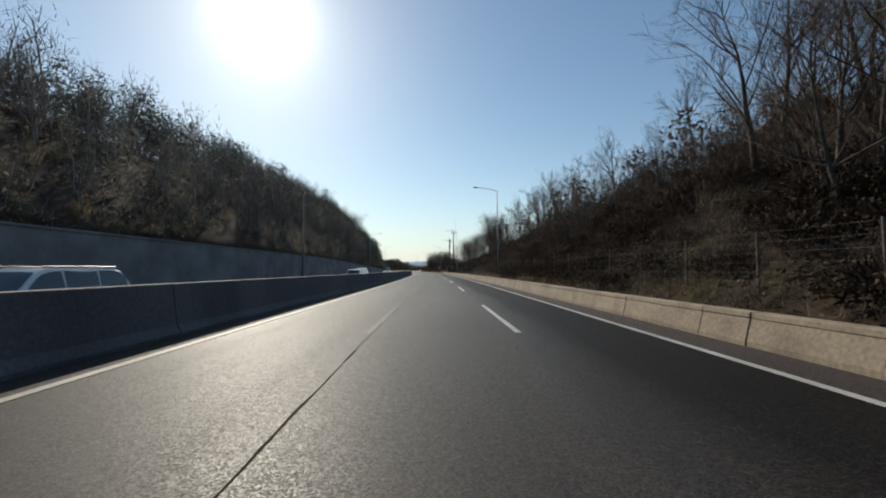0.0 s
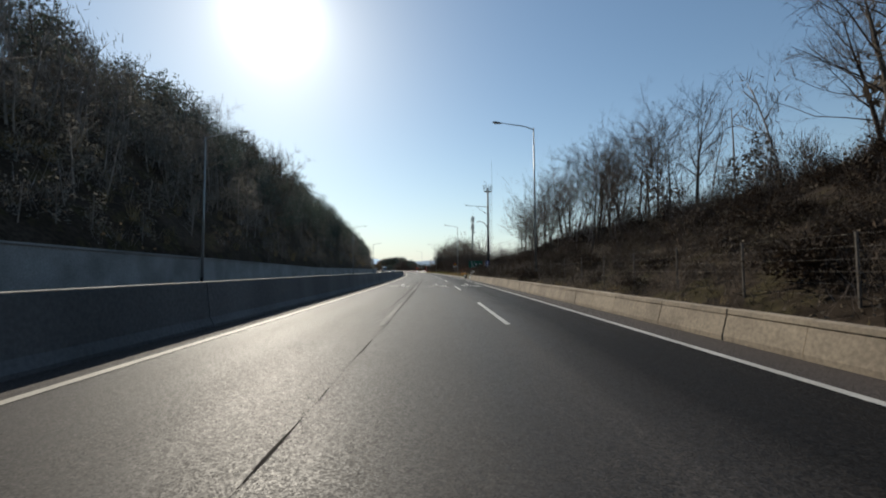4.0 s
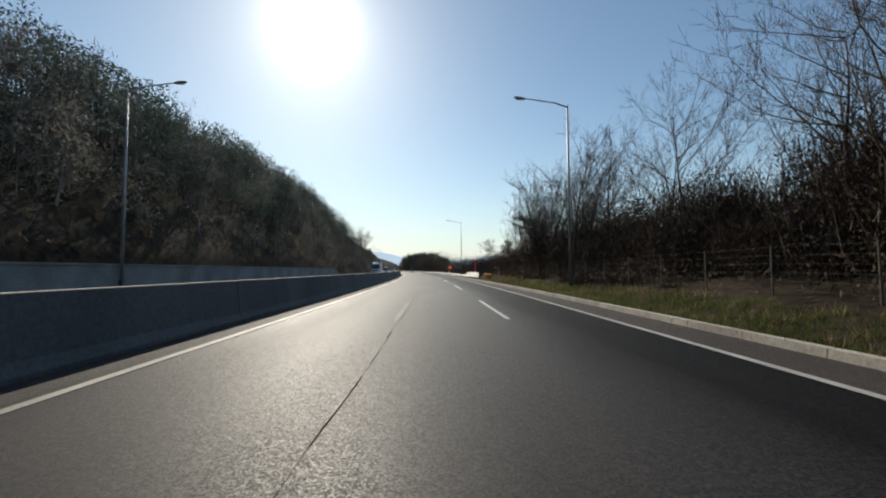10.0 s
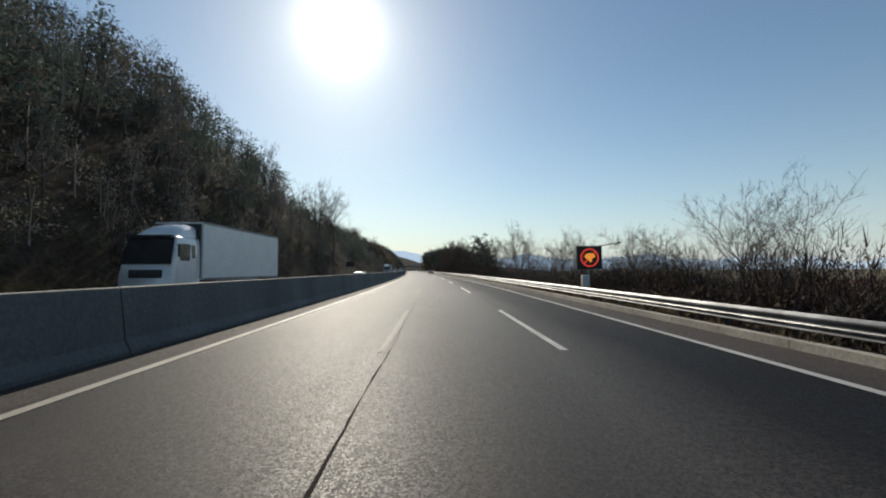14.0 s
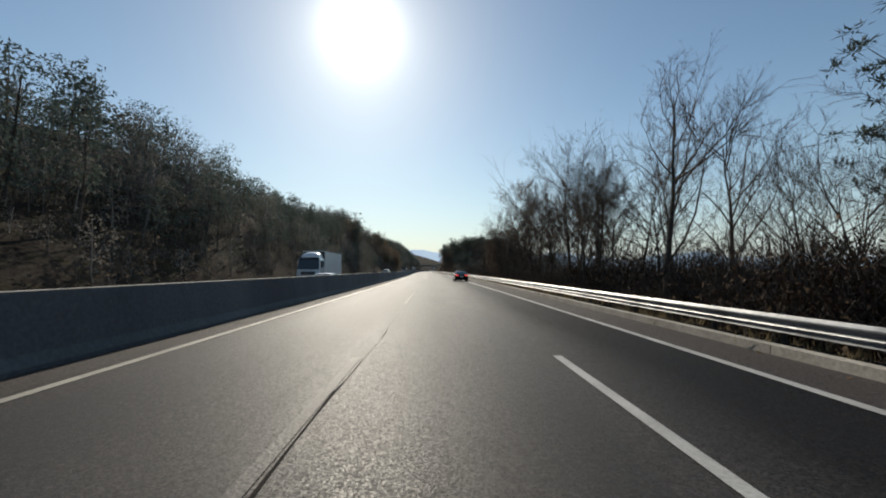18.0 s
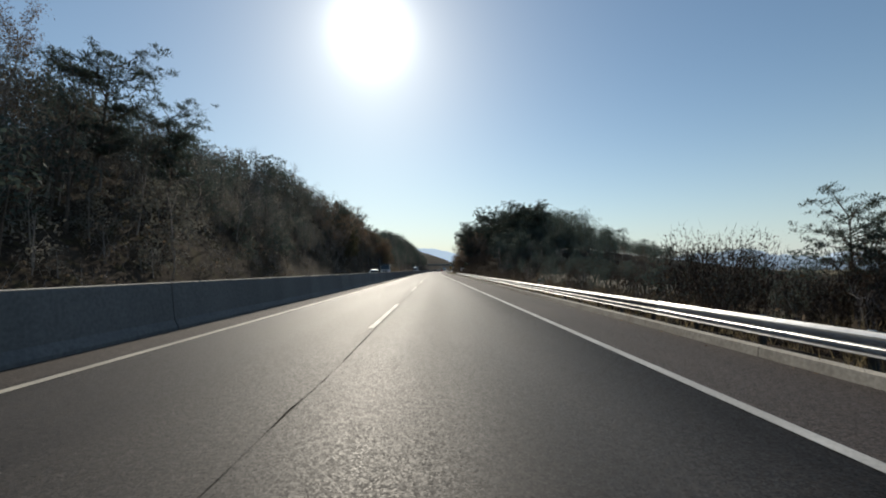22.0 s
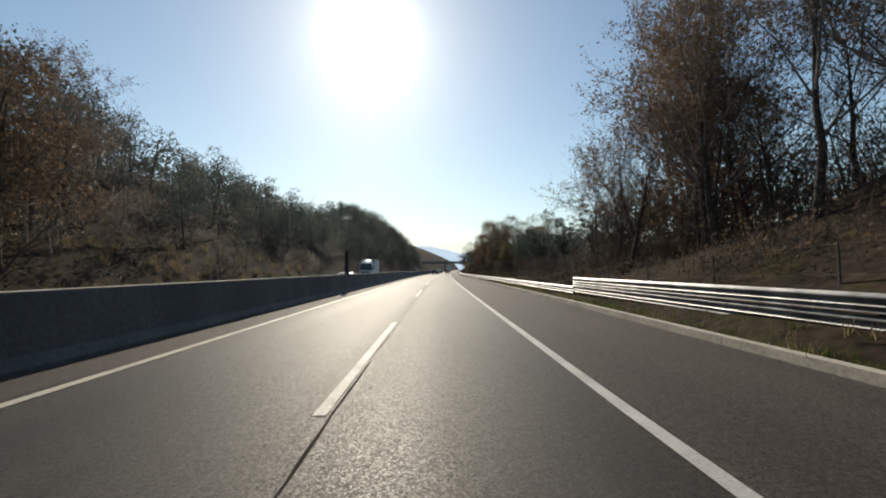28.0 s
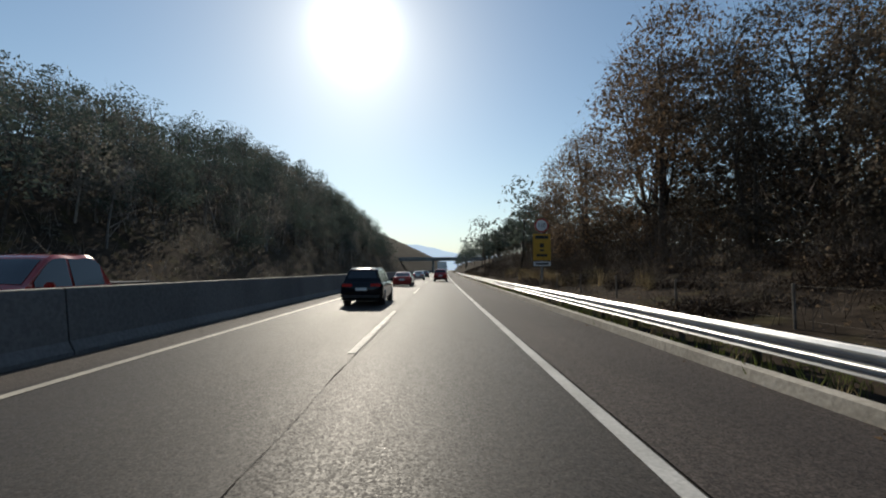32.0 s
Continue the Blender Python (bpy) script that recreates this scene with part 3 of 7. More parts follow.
# ---- median barrier ----
BARRIER = [(-0.42, 0.0), (0.22, 0.0), (0.22, 0.08), (0.11, 0.28), (0.0, 1.25), (-0.02, 1.27), (-0.16, 1.27), (-0.18, 1.25), (-0.31, 0.28), (-0.42, 0.08)]
median = tagged(thing("median_barrier"), "long grey concrete median barrier between the carriageways", "barrier", kind="structure")
for s in np.arange(-80, 1180, 20.0):
    ss = np.linspace(s, s + 19.96, 4)
    # pale strip added on top: the sunlit edge put into colour
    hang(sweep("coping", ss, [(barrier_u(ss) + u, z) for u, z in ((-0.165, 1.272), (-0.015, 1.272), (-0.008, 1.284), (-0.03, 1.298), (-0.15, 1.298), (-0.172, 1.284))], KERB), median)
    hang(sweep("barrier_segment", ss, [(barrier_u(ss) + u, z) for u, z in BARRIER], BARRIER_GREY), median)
tagged(ribbon("median_gutter", S_ROAD, barrier_u(S_ROAD) + 0.2, left_line_u(S_ROAD) - 0.22, 0.004, ASPHALT_EDGE), "dusty strip at the foot of the median", "gutter", kind="structure")

# ---- retaining wall beyond the other carriageway ----
for a, b, ta, tb in ((-80, 60, 3.95, 3.85), (60, 160, 3.85, 2.1), (160, 334, 2.1, 2.05), (334, 346, 2.05, 0.3)):
    s = np.arange(a, b + 0.1, 2.0)
    t = np.interp(s, (a, b), (ta, tb))
    v = np.stack([on_road(s, -19.3, -0.1), on_road(s, -19.42, t - 0.12), on_road(s, -19.34, t - 0.12), on_road(s, -19.34, t), on_road(s, -19.8, t), on_road(s, -19.9, -0.1)], 1).reshape(-1, 3)
    f = [(i * 6 + j, i * 6 + j + 1, i * 6 + j + 7, i * 6 + j + 6) for i in range(len(s) - 1) for j in range(5)]
    tagged(new("retaining_wall", mesh_from("retaining_wall", v, f, CONCRETE_GREY)), "grey concrete retaining wall under the wooded hill", "wall", kind="structure")
# the low far kerb of the other carriageway
tagged(sweep("kerb_opposite", np.arange(346, 1180, 10.0), [(-19.4, -0.05), (-19.0, -0.05), (-19.0, 0.16), (-19.4, 0.2)], KERB), "low concrete kerb of the opposite carriageway", "kerb", kind="structure")

# ---- near side: concrete wall of panels, then kerbs ----
near_wall = tagged(thing("wall_roadside"), "low stained beige concrete barrier wall of short panels", "wall", kind="structure")
rng = random.Random(4)
PANEL = [(6.47, 0.0), (6.48, 0.10), (6.60, 0.555), (6.625, 0.56), (6.625, 0.578), (6.595, 0.582), (6.61, 0.675), (6.63, 0.69), (6.90, 0.69), (6.94, 0.0)]
s = -70.0
while s < 156:
    d = rng.choice((1.5, 2.0, 2.0, 2.6))
    du = rng.uniform(-0.012, 0.012)
    hang(sweep("wall_panel", [s + 0.012, s + d - 0.012], [(u + du, z + (rng.uniform(-0.006, 0.006) if z else -0.05)) for u, z in PANEL], CONCRETE), near_wall)
    s += d
hang(sweep("wall_panel", [s + 4.0, s + 6.6], [(u, z * 0.92) for u, z in PANEL], CONCRETE), near_wall)
kerb = tagged(thing("kerb_roadside"), "pale concrete kerb stones along the shoulder", "kerb", kind="structure")
n = 0
for s in np.concatenate([np.arange(168, 440, 2.0), np.arange(440, 1000, 4.0)]):
    d = 2.0 if s < 440 else 4.0
    u0, u1 = float(kerb_u(s)), float(kerb_u(s + d))
    p = [on_road(s + 0.01, u0 + a, z) for a, z in ((0, -0.05), (0.03, 0.17), (0.22, 0.18), (0.25, -0.05))]
    q = [on_road(s + d - 0.01, u1 + a, z) for a, z in ((0, -0.05), (0.03, 0.17), (0.22, 0.18), (0.25, -0.05))]
    f = [(0, 1, 5, 4), (1, 2, 6, 5), (2, 3, 7, 6), (0, 3, 2, 1), (4, 5, 6, 7)]
    hang(new("kerb_stone", mesh_from("kerb_stone", np.array(p + q), f, KERB)), kerb)


# ---- guard rails ----
def w_beam(top):
    """The outline of one W-shaped beam, 0.35 m high, its two humps towards the road (u, z)."""
    face = [(-0.012, 0.0), (0.0, -0.006), (-0.024, -0.028), (-0.080, -0.072), (-0.083, -0.098), (-0.072, -0.112), (-0.006, -0.158), (-0.004, -0.180),
            (-0.072, -0.222), (-0.083, -0.236), (-0.080, -0.256), (-0.022, -0.298), (-0.024, -0.306), (-0.096, -0.350), (-0.094, -0.358)]
    return [(u, top + z) for u, z in face] + [(u + 0.005, top + z) for u, z in face[::-1]]


def guard_rail(start, end, tops, mat=STEEL, label="galvanised steel guard rail of one waved beam on posts", ends=False):
    """Waved beams with their top edges at the given heights, bolted to round posts."""
    top = tagged(thing("guard_rail"), label, "guard rail", "guard rails along the shoulder")
    step = 4.0
    post_mesh, cap_mesh, bolt_mesh = None, None, None
    for s in np.arange(start + 0.5, end - 0.1, 2.0):
        u = float(rail_u(s)) + 0.13
        m = at_road(s, u, 0.0)
        if post_mesh is None:
            post_mesh = part("post", rod((0, 0, -0.3), (0, 0, tops[0] - 0.03), 0.06, sides=8), POST, top, m=m).data
            cap_mesh = part("post_cap", rod((0, 0, tops[0] - 0.03), (0, 0, tops[0] - 0.01), 0.064, 0.05, sides=8), mat, top, m=m).data
            bolt_mesh = part("spacer", block((0.09, 0.08, 0.14), (-0.085, 0, tops[0] - 0.17), 0.01), mat, top, m=m).data
        else:
            hang(new("post", post_mesh), top, m)
            hang(new("post_cap", cap_mesh), top, m)
            hang(new("spacer", bolt_mesh), top, m)
    for s in np.arange(start, end - 0.1, step):
        for z in tops:
            prof = w_beam(z)
            ss = [s, min(s + step + 0.12, end)]
            us = [float(rail_u(x)) for x in ss]
            v = np.concatenate([on_road(np.full(len(prof), x), [w + p[0] + (0.006 if i else 0.0) for p in prof], [p[1] for p in prof]) for i, (x, w) in enumerate(zip(ss, us))])
            k = len(prof)
            f = [(j, (j + 1) % k, k + (j + 1) % k, k + j) for j in range(k)]
            hang(new("rail_beam", mesh_from("rail_beam", v, f, mat)), top)
    if ends:
        for z in tops:
            part("end_plate", block((0.03, 0.5, 0.40), (0, 0, 0), 0.012), mat, top, "flat steel end plate", m=at_road(start - 0.2, float(rail_u(start)) - 0.05, z - 0.175))
    return top


TWO = "galvanised steel guard rail of two stacked waved beams"
guard_rail(307, 322, (1.16, 0.77), STEEL, TWO, True)
guard_rail(322, 572, (0.70,))
guard_rail(572, 580, (0.70,), STEEL_NEW, "bright new section of waved steel guard rail")
guard_rail(580, 690, (0.70,))
guard_rail(741.8, 757, (1.18, 0.79), STEEL, TWO, True)
guard_rail(757, 848, (0.70,))
guard_rail(848, 878, (0.70,), STEEL_NEW, "bright new section of waved steel guard rail")
guard_rail(878, 1000, (0.70,))


# ---- trees ----
def frame_of(d):
    d = d / np.linalg.norm(d)
    a = np.array([0.0, 0, 1]) if abs(d[2]) < 0.9 else np.array([1.0, 0, 0])
    x = np.cross(d, a)
    x /= np.linalg.norm(x)
    return x, np.cross(d, x)


class Grower:
    """Collects tapered limbs, twigs and leaves as triangles."""

    def __init__(self, seed):
        self.r = np.random.RandomState(seed)
        self.v, self.f, self.leaf_v, self.leaf_f = [], [], [], []

    def limb(self, pts, radii, sides):
        base = len(self.v)
        for i, p in enumerate(pts):
            d = pts[min(i + 1, len(pts) - 1)] - pts[max(i - 1, 0)]
            x, y = frame_of(d)
            for j in range(sides):
                a = 2 * math.pi * j / sides
                self.v.append(p + radii[i] * (math.cos(a) * x + math.sin(a) * y))
        for i in range(len(pts) - 1):
            for j in range(sides):
                a, b = base + i * sides + j, base + i * sides + (j + 1) % sides
                self.f += [(a, b, b + sides), (a, b + sides, a + sides)]

    def twig(self, p, d, r):
        x, y = frame_of(d)
        b = len(self.v)
        self.v += [p + r * x, p - 0.5 * r * x + 0.87 * r * y, p - 0.5 * r * x - 0.87 * r * y, p + d]
        self.f += [(b, b + 1, b + 3), (b + 1, b + 2, b + 3), (b + 2, b, b + 3)]

    def shoot(self, p, d, r):
        x, y = frame_of(d)
        b = len(self.v)
        self.v += [p + r * x, p - r * x, p + d]
        self.f.append((b, b + 1, b + 2))

    def leaf(self, p, size, flat=0.0):
        r = self.r
        a, b = r.normal(size=3), r.normal(size=3)
        a[2] *= 1 - flat
        a /= np.linalg.norm(a) + 1e-6
        b = np.cross(a, b)
        b /= np.linalg.norm(b) + 1e-6
        i = len(self.leaf_v)
        self.leaf_v += [p - a * size - b * size * 0.55, p - a * size * 0.6 + b * size * 0.75, p + a * size * 1.2]
        self.leaf_f.append((i, i + 1, i + 2))

    def path(self, p, d, length, n, wander, up):
        pts = [np.array(p, float)]
        d = d / np.linalg.norm(d)
        for _ in range(n):
            d = d + self.r.normal(size=3) * wander + np.array([0, 0, up])
            d /= np.linalg.norm(d)
            pts.append(pts[-1] + d * length / n)
        return pts

    def child_dir(self, axis, angle):
        x, y = frame_of(axis)
        a = self.r.uniform(0, 2 * math.pi)
        return axis / np.linalg.norm(axis) * math.cos(angle) + (x * math.cos(a) + y * math.sin(a)) * math.sin(angle)

    def arrays(self):
        v = np.array(self.v + self.leaf_v, dtype=np.float32)
        f = np.array(self.f + [(a + len(self.v), b + len(self.v), c + len(self.v)) for a, b, c in self.leaf_f], dtype=np.int32)
        w = np.array([0] * len(self.f) + [1] * len(self.leaf_f), dtype=np.int32)
        return v, f, w


def broadleaf(seed, height, limbs, branches, twigs, tips, leaves=0, leaf_size=0.09, spread=0.42, thick=0.012, low=0.28, wide=0.0):
    """A bare or half-bare tree; returns (trunk grower, crown grower)."""
    t, c = Grower(seed), Grower(seed + 500)
    r = t.r
    lean = np.array([r.normal() * 0.08, r.normal() * 0.08, 1.0])
    trunk = t.path((0, 0, -0.4), lean, height * 0.82, 7, 0.07, 0.04)
    t.limb(trunk, np.linspace(height * thick * 1.2, height * thick * 0.05, len(trunk)), 6)
    for _ in range(limbs):
        k = r.uniform(low, 1.0)
        i = min(int(k * 7), 6)
        p = trunk[i] + (trunk[i + 1] - trunk[i]) * (k * 7 - i if i < 7 else 0)
        ll = height * spread * (1.15 - 0.6 * k) * r.uniform(0.75, 1.2)
        pts = c.path(p, c.child_dir(np.array([0, 0, 1.0]), r.uniform(0.45, 1.0) + wide * (1 - k)), ll, 4, 0.14, 0.10)
        rad = height * thick * 0.42 * (1.1 - 0.6 * k)
        c.limb(pts, np.linspace(rad, rad * 0.25, 5), 4)
        for _ in range(branches):
            j = r.randint(1, 5)
            q = pts[j] if j == 4 else pts[j] + (pts[j + 1] - pts[j]) * r.rand()
            d = c.child_dir(pts[min(j + 1, 4)] - pts[min(j, 3)], r.uniform(0.4, 0.95))
            bl = ll * r.uniform(0.28, 0.55)
            sub = c.path(q, d, bl, 2, 0.18, 0.12)
            c.limb(sub, [rad * 0.3, rad * 0.2, rad * 0.1], 3)
            for _ in range(twigs):
                k2 = r.rand()
                q2 = sub[0] + (sub[2] - sub[0]) * k2
                d2 = c.child_dir(sub[2] - sub[0], r.uniform(0.3, 0.9)) + np.array([0, 0, 0.15])
                tl = bl * r.uniform(0.25, 0.6)
                c.twig(q2, d2 * tl, rad * 0.08 + 0.004)
                for _ in range(tips):
                    d3 = c.child_dir(d2, r.uniform(0.3, 0.8))
                    c.shoot(q2 + d2 * tl * r.uniform(0.3, 0.9), d3 * tl * r.uniform(0.3, 0.6), rad * 0.035 + 0.004)
                for _ in range(leaves):
                    c.leaf(q2 + d2 * tl * r.uniform(0.1, 1.1) + r.normal(size=3) * 0.12, leaf_size * r.uniform(0.6, 1.3))
    return t, c


def pine(seed, height, whorls, clumps, needles, bare=0.4, reach=0.26, size=0.42):
    """A red pine: bent trunk, bare below, cushions of needles above."""
    t, c = Grower(seed), Grower(seed + 900)
    r = t.r
    trunk = t.path((0, 0, -0.4), np.array([r.normal() * 0.1, r.normal() * 0.1, 1.0]), height, 8, 0.06, 0.05)
    t.limb(trunk, np.linspace(height * 0.016, height * 0.003, 9), 6)
    for w in range(whorls):
        k = bare + (1 - bare) * (w + r.rand() * 0.6) / whorls
        i = min(int(k * 8), 7)
        p = trunk[i] + (trunk[i + 1] - trunk[i]) * (k * 8 - i)
        taper = math.sin(math.pi * min(1.0, 0.30 + 0.72 * (1 - (k - bare) / (1 - bare))))
        ll = height * reach * (0.35 + 0.8 * max(taper, 0.1)) * r.uniform(0.7, 1.2)
        pts = c.path(p, c.child_dir(np.array([0, 0, 1.0]), r.uniform(1.05, 1.5)), ll, 3, 0.12, 0.10)
        c.limb(pts, np.linspace(height * 0.005, height * 0.0012, 4), 3)
        for _ in range(clumps):
            j = r.uniform(0.9, 3.0)
            q = pts[min(int(j), 2)] + (pts[min(int(j), 2) + 1] - pts[min(int(j), 2)]) * (j - int(j)) + r.normal(size=3) * np.array([0.3, 0.3, 0.06]) * ll * 0.45
            c.shoot(pts[1], q - pts[1], height * 0.001)
            for _ in range(needles):
                d = r.normal(size=3)
                d[2] = d[2] * 0.55 + 0.35
                d /= np.linalg.norm(d)
                x, _y = frame_of(d)
                b = len(c.leaf_v)
                s0 = q + d * np.array([1.0, 1.0, 0.5]) * size * r.uniform(0.1, 1.0)
                d = d + r.normal(size=3) * 0.5
                d /= np.linalg.norm(d)
                x, _y = frame_of(d)
                w2 = size * 0.095
                c.leaf_v += [s0 - x * w2, s0 + x * w2, s0 + d * size * r.uniform(0.4, 0.8)]
                c.leaf_f.append((b, b + 1, b + 2))
    return t, c


def dome(seed, height, wide, blades, leaves, leaf=(0.05, 0.11), foot=0.0, reach=(0.05, 0.15), grower=False):
    """A dense round bush or low tree: crooked stems, then a mass of fine twigs that thins out at the rim."""
    g = Grower(seed)
    r = g.r
    for _ in range(0 if grower else 7):
        d = np.array([r.normal() * wide * 0.5, r.normal() * wide * 0.5, height * 0.8])
        pts = g.path((r.normal() * 0.3, r.normal() * 0.3, -0.3), d, height * r.uniform(0.5, 0.75), 3, 0.2, 0.05)
        g.limb(pts, np.linspace(0.045, 0.008, 4), 3)
    lobes = [(r.uniform(-0.45, 0.45) * wide, r.uniform(-0.45, 0.45) * wide, r.uniform(0.7, 1.0)) for _ in range(6)]
    for i in range(blades + leaves):
        lx, ly, top = lobes[r.randint(6)]
        q = r.normal(size=3)
        deep = r.rand() ** 0.4
        q *= deep / np.linalg.norm(q)
        q = np.array([lx + q[0] * wide * 0.55, ly + q[1] * wide * 0.55, height * (foot + (1 - foot) * max(0.0, (0.5 + 0.5 * q[2]) * top * 0.9))])
        if i >= blades:
            g.leaf(q, r.uniform(*leaf))
            continue
        w = np.array([q[0] * 0.5, q[1] * 0.5, 0.5 * height * 0.4]) + r.normal(size=3) * height * 0.14
        w *= height * r.uniform(*reach) / np.linalg.norm(w)
        x, _y = frame_of(w)
        b = len(g.v)
        t = 0.007 + 0.023 * min(1.0, 2.2 * (1 - deep)) * (0.6 + 0.6 * r.rand())
        g.v += [q - x * t, q + x * t, q + w]
        g.f.append((b, b + 1, b + 2))
    return g if grower else g.arrays()


def joined(name, templates, places, mats, label, category):
    """Many plants in one mesh of kind stuff. places: (template, x, y, z, turn, scale)."""
    vs, fs, ws, base = [], [], [], 0
    for k, x, y, z, a, sc in places:
        v, f, w = templates[k]
        c, s_ = math.cos(a), math.sin(a)
        m = np.array([[c, -s_, 0], [s_, c, 0], [0, 0, 1]], dtype=np.float32) * sc
        vs.append(v @ m.T + np.array([x, y, z], dtype=np.float32))
        fs.append(f + base)
        ws.append(w)
        base += len(v)
    ob = new(name, mesh_from(name, np.concatenate(vs), np.concatenate(fs), mats, np.concatenate(ws)))
    return tagged(ob, label, category, kind="stuff")


# near trees: each a thing with trunk and crown
def tree_kind(name, label, group, pair, twig_mat, leaf_mat):
    """The meshes of one kind of tree, shared by its copies."""
    t, c = pair
    tv = mesh_from(name + "_trunk", np.array(t.v), np.array(t.f), BARK, shade=True)
    v = np.array(c.v + c.leaf_v)
    f = np.array(c.f + [(a + len(c.v), b + len(c.v), d + len(c.v)) for a, b, d in c.leaf_f])
    w = [0] * len(c.f) + [1] * len(c.leaf_f)
    cv = mesh_from(name + "_crown", v, f, [twig_mat, leaf_mat], w)
    return name, label, group, tv, cv


BARE = [tree_kind("bare_tree", "leafless winter tree with fine grey-brown twigs", "bare trees", broadleaf(10 + i, 9.0, 14, 7, 6, 3), DARK_TWIG, BROWN_LEAF) for i in range(4)]
THIN = [tree_kind("young_bare_tree", "slender leafless tree with upright shoots", "bare trees", broadleaf(30 + i, 7.0, 12, 6, 5, 3, spread=0.34, thick=0.008), DARK_TWIG, BROWN_LEAF) for i in range(3)]
OAK = [tree_kind("oak_tree", "oak tree with withered brown leaves clinging on", "oak trees", broadleaf(50 + i, 11.0, 18, 7, 6, 1, leaves=7, leaf_size=0.055, low=0.22, wide=0.2), TWIG, BROWN_LEAF) for i in range(3)]
WIDE = [tree_kind("spreading_bare_tree", "leafless tree with wide spreading crooked limbs", "bare trees", broadleaf(110 + i, 8.0, 17, 7, 6, 3, low=0.2, spread=0.52, wide=0.5, thick=0.010), DARK_TWIG, BROWN_LEAF) for i in range(3)]
CROOKED = [tree_kind("crooked_low_tree", "low leafless tree with a broad crooked crown", "bare trees", broadleaf(150 + i, 6.2, 20, 8, 7, 3, low=0.28, spread=0.58, wide=0.9, thick=0.013), DARK_TWIG, BROWN_LEAF) for i in range(2)]


def crowned(seed, height, kind, count, spray=1.0, twigs=0):
    """A leafy or needled tree of the woods: a trunk and a lumpy crown of small overlapping sprays that face outward."""
    g = Grower(seed)
    r = g.r
    trunk = g.path((0, 0, -0.4), np.array([r.normal() * 0.08, r.normal() * 0.08, 1.0]), height * 0.86, 3, 0.06, 0.05)
    g.limb(trunk, np.linspace(height * 0.014, height * 0.004, 4), 3)
    lobes = []
    n = 9 if kind == "pine" else 8
    for i in range(n):
        k = (i + r.rand()) / n
        z = height * ((0.34 + 0.62 * k) if kind == "pine" else (0.18 + 0.70 * k))
        reach = height * (0.20 if kind == "pine" else 0.24) * (1.05 - 0.75 * k ** 1.6)
        a = i * 2.4 + r.uniform(-0.5, 0.5)
        size = height * r.uniform(0.105, 0.155) * (1.15 - 0.35 * k) * (1.0 if kind == "pine" else 1.2)
        lobes.append((np.array([math.cos(a) * reach * r.uniform(0.5, 1.0), math.sin(a) * reach * r.uniform(0.5, 1.0), z]), size))
        if i % 2:
            g.twig(trunk[min(1 + int(k * 2), 2)], lobes[-1][0] - trunk[min(1 + int(k * 2), 2)], height * 0.005)
    squash = np.array([1.15, 1.15, 0.62]) if kind == "pine" else np.array([1.0, 1.0, 0.85])
    weight = np.array([sz ** 2 for _, sz in lobes])
    weight /= weight.sum()
    for _ in range(count):
        c, size = lobes[r.choice(n, p=weight)]
        d = r.normal(size=3)
        d[2] = d[2] * 0.9 + 0.25
        d /= np.linalg.norm(d)
        q = c + d * squash * size * (r.uniform(0.72, 1.08) if r.rand() < 0.8 else r.uniform(1.05, 1.35))
        nrm = d + r.normal(size=3) * 0.55
        x, y = frame_of(nrm)
        t = r.uniform(0, 6.28)
        x, y = x * math.cos(t) + y * math.sin(t), y * math.cos(t) - x * math.sin(t)
        w = size * r.uniform(0.20, 0.36) * spray
        b = len(g.leaf_v)
        thin = 0.34 if kind == "pine" else 0.5
        g.leaf_v += [q - x * w * thin - y * w * 0.3, q + x * w * thin - y * w * 0.3, q + y * w * 1.2]
        g.leaf_f.append((b, b + 1, b + 2))
    if not twigs:
        return g.arrays()
    # fine twigs that stand out of the crown, and limbs that carry it
    for c, size in lobes:
        i = min(int(c[2] / height * 3), 2)
        g.limb(g.path(trunk[i], c - trunk[i], float(np.linalg.norm(c - trunk[i])), 3, 0.12, 0.02), np.linspace(height * 0.007, height * 0.002, 4), 4)
    for _ in range(twigs):
        c, size = lobes[r.choice(n, p=weight)]
        d = r.normal(size=3)
        d[2] = d[2] * 0.8 + 0.45
        d /= np.linalg.norm(d)
        g.shoot(c + d * squash * size * r.uniform(0.3, 1.05), (d + r.normal(size=3) * 0.35 + np.array([0, 0, 0.25])) * size * r.uniform(0.25, 0.55), 0.009)
    return g


def round_tree(seed):
    """A tall tree with a dense round crown down to low limbs: (trunk, crown)."""
    t = Grower(seed)
    t.limb(t.path((0, 0, -0.4), np.array([0.05, 0.0, 1.0]), 10.0, 6, 0.05, 0.04), np.linspace(0.2, 0.04, 7), 6)
    return t, crowned(seed + 40, 12.0, "oak", 7400, 0.24, 3200)


ROUND = [tree_kind("round_crowned_tree", "tall tree with a dense round crown of brown leaves", "round-crowned trees", round_tree(130 + i), DARK_TWIG, (OLIVE_LEAF, BROWN_LEAF, OAK_LEAF)[i]) for i in range(3)]
PINE = [tree_kind("pine_tree", "red pine with dark green needle cushions", "pine trees", pine(90 + i, 11.0, 30, 11, 38, size=0.44, reach=0.30, bare=0.36), BARK, NEEDLE) for i in range(4)]


def plant(kind, s, u, scale, turn, sink=0.0):
    name, label, group, tv, cv = kind
    top = thing(name, Matrix.Translation(Vector(on_road(s, u, float(terrain(s, u)) - sink).tolist())) @ Matrix.Rotation(turn, 4, "Z") @ Matrix.Diagonal((scale, scale, scale, 1)))
    tagged(top, label, "tree", group)
    hang(new("trunk", tv), top)
    hang(new("crown", cv), top)
    return top


trng = random.Random(21)


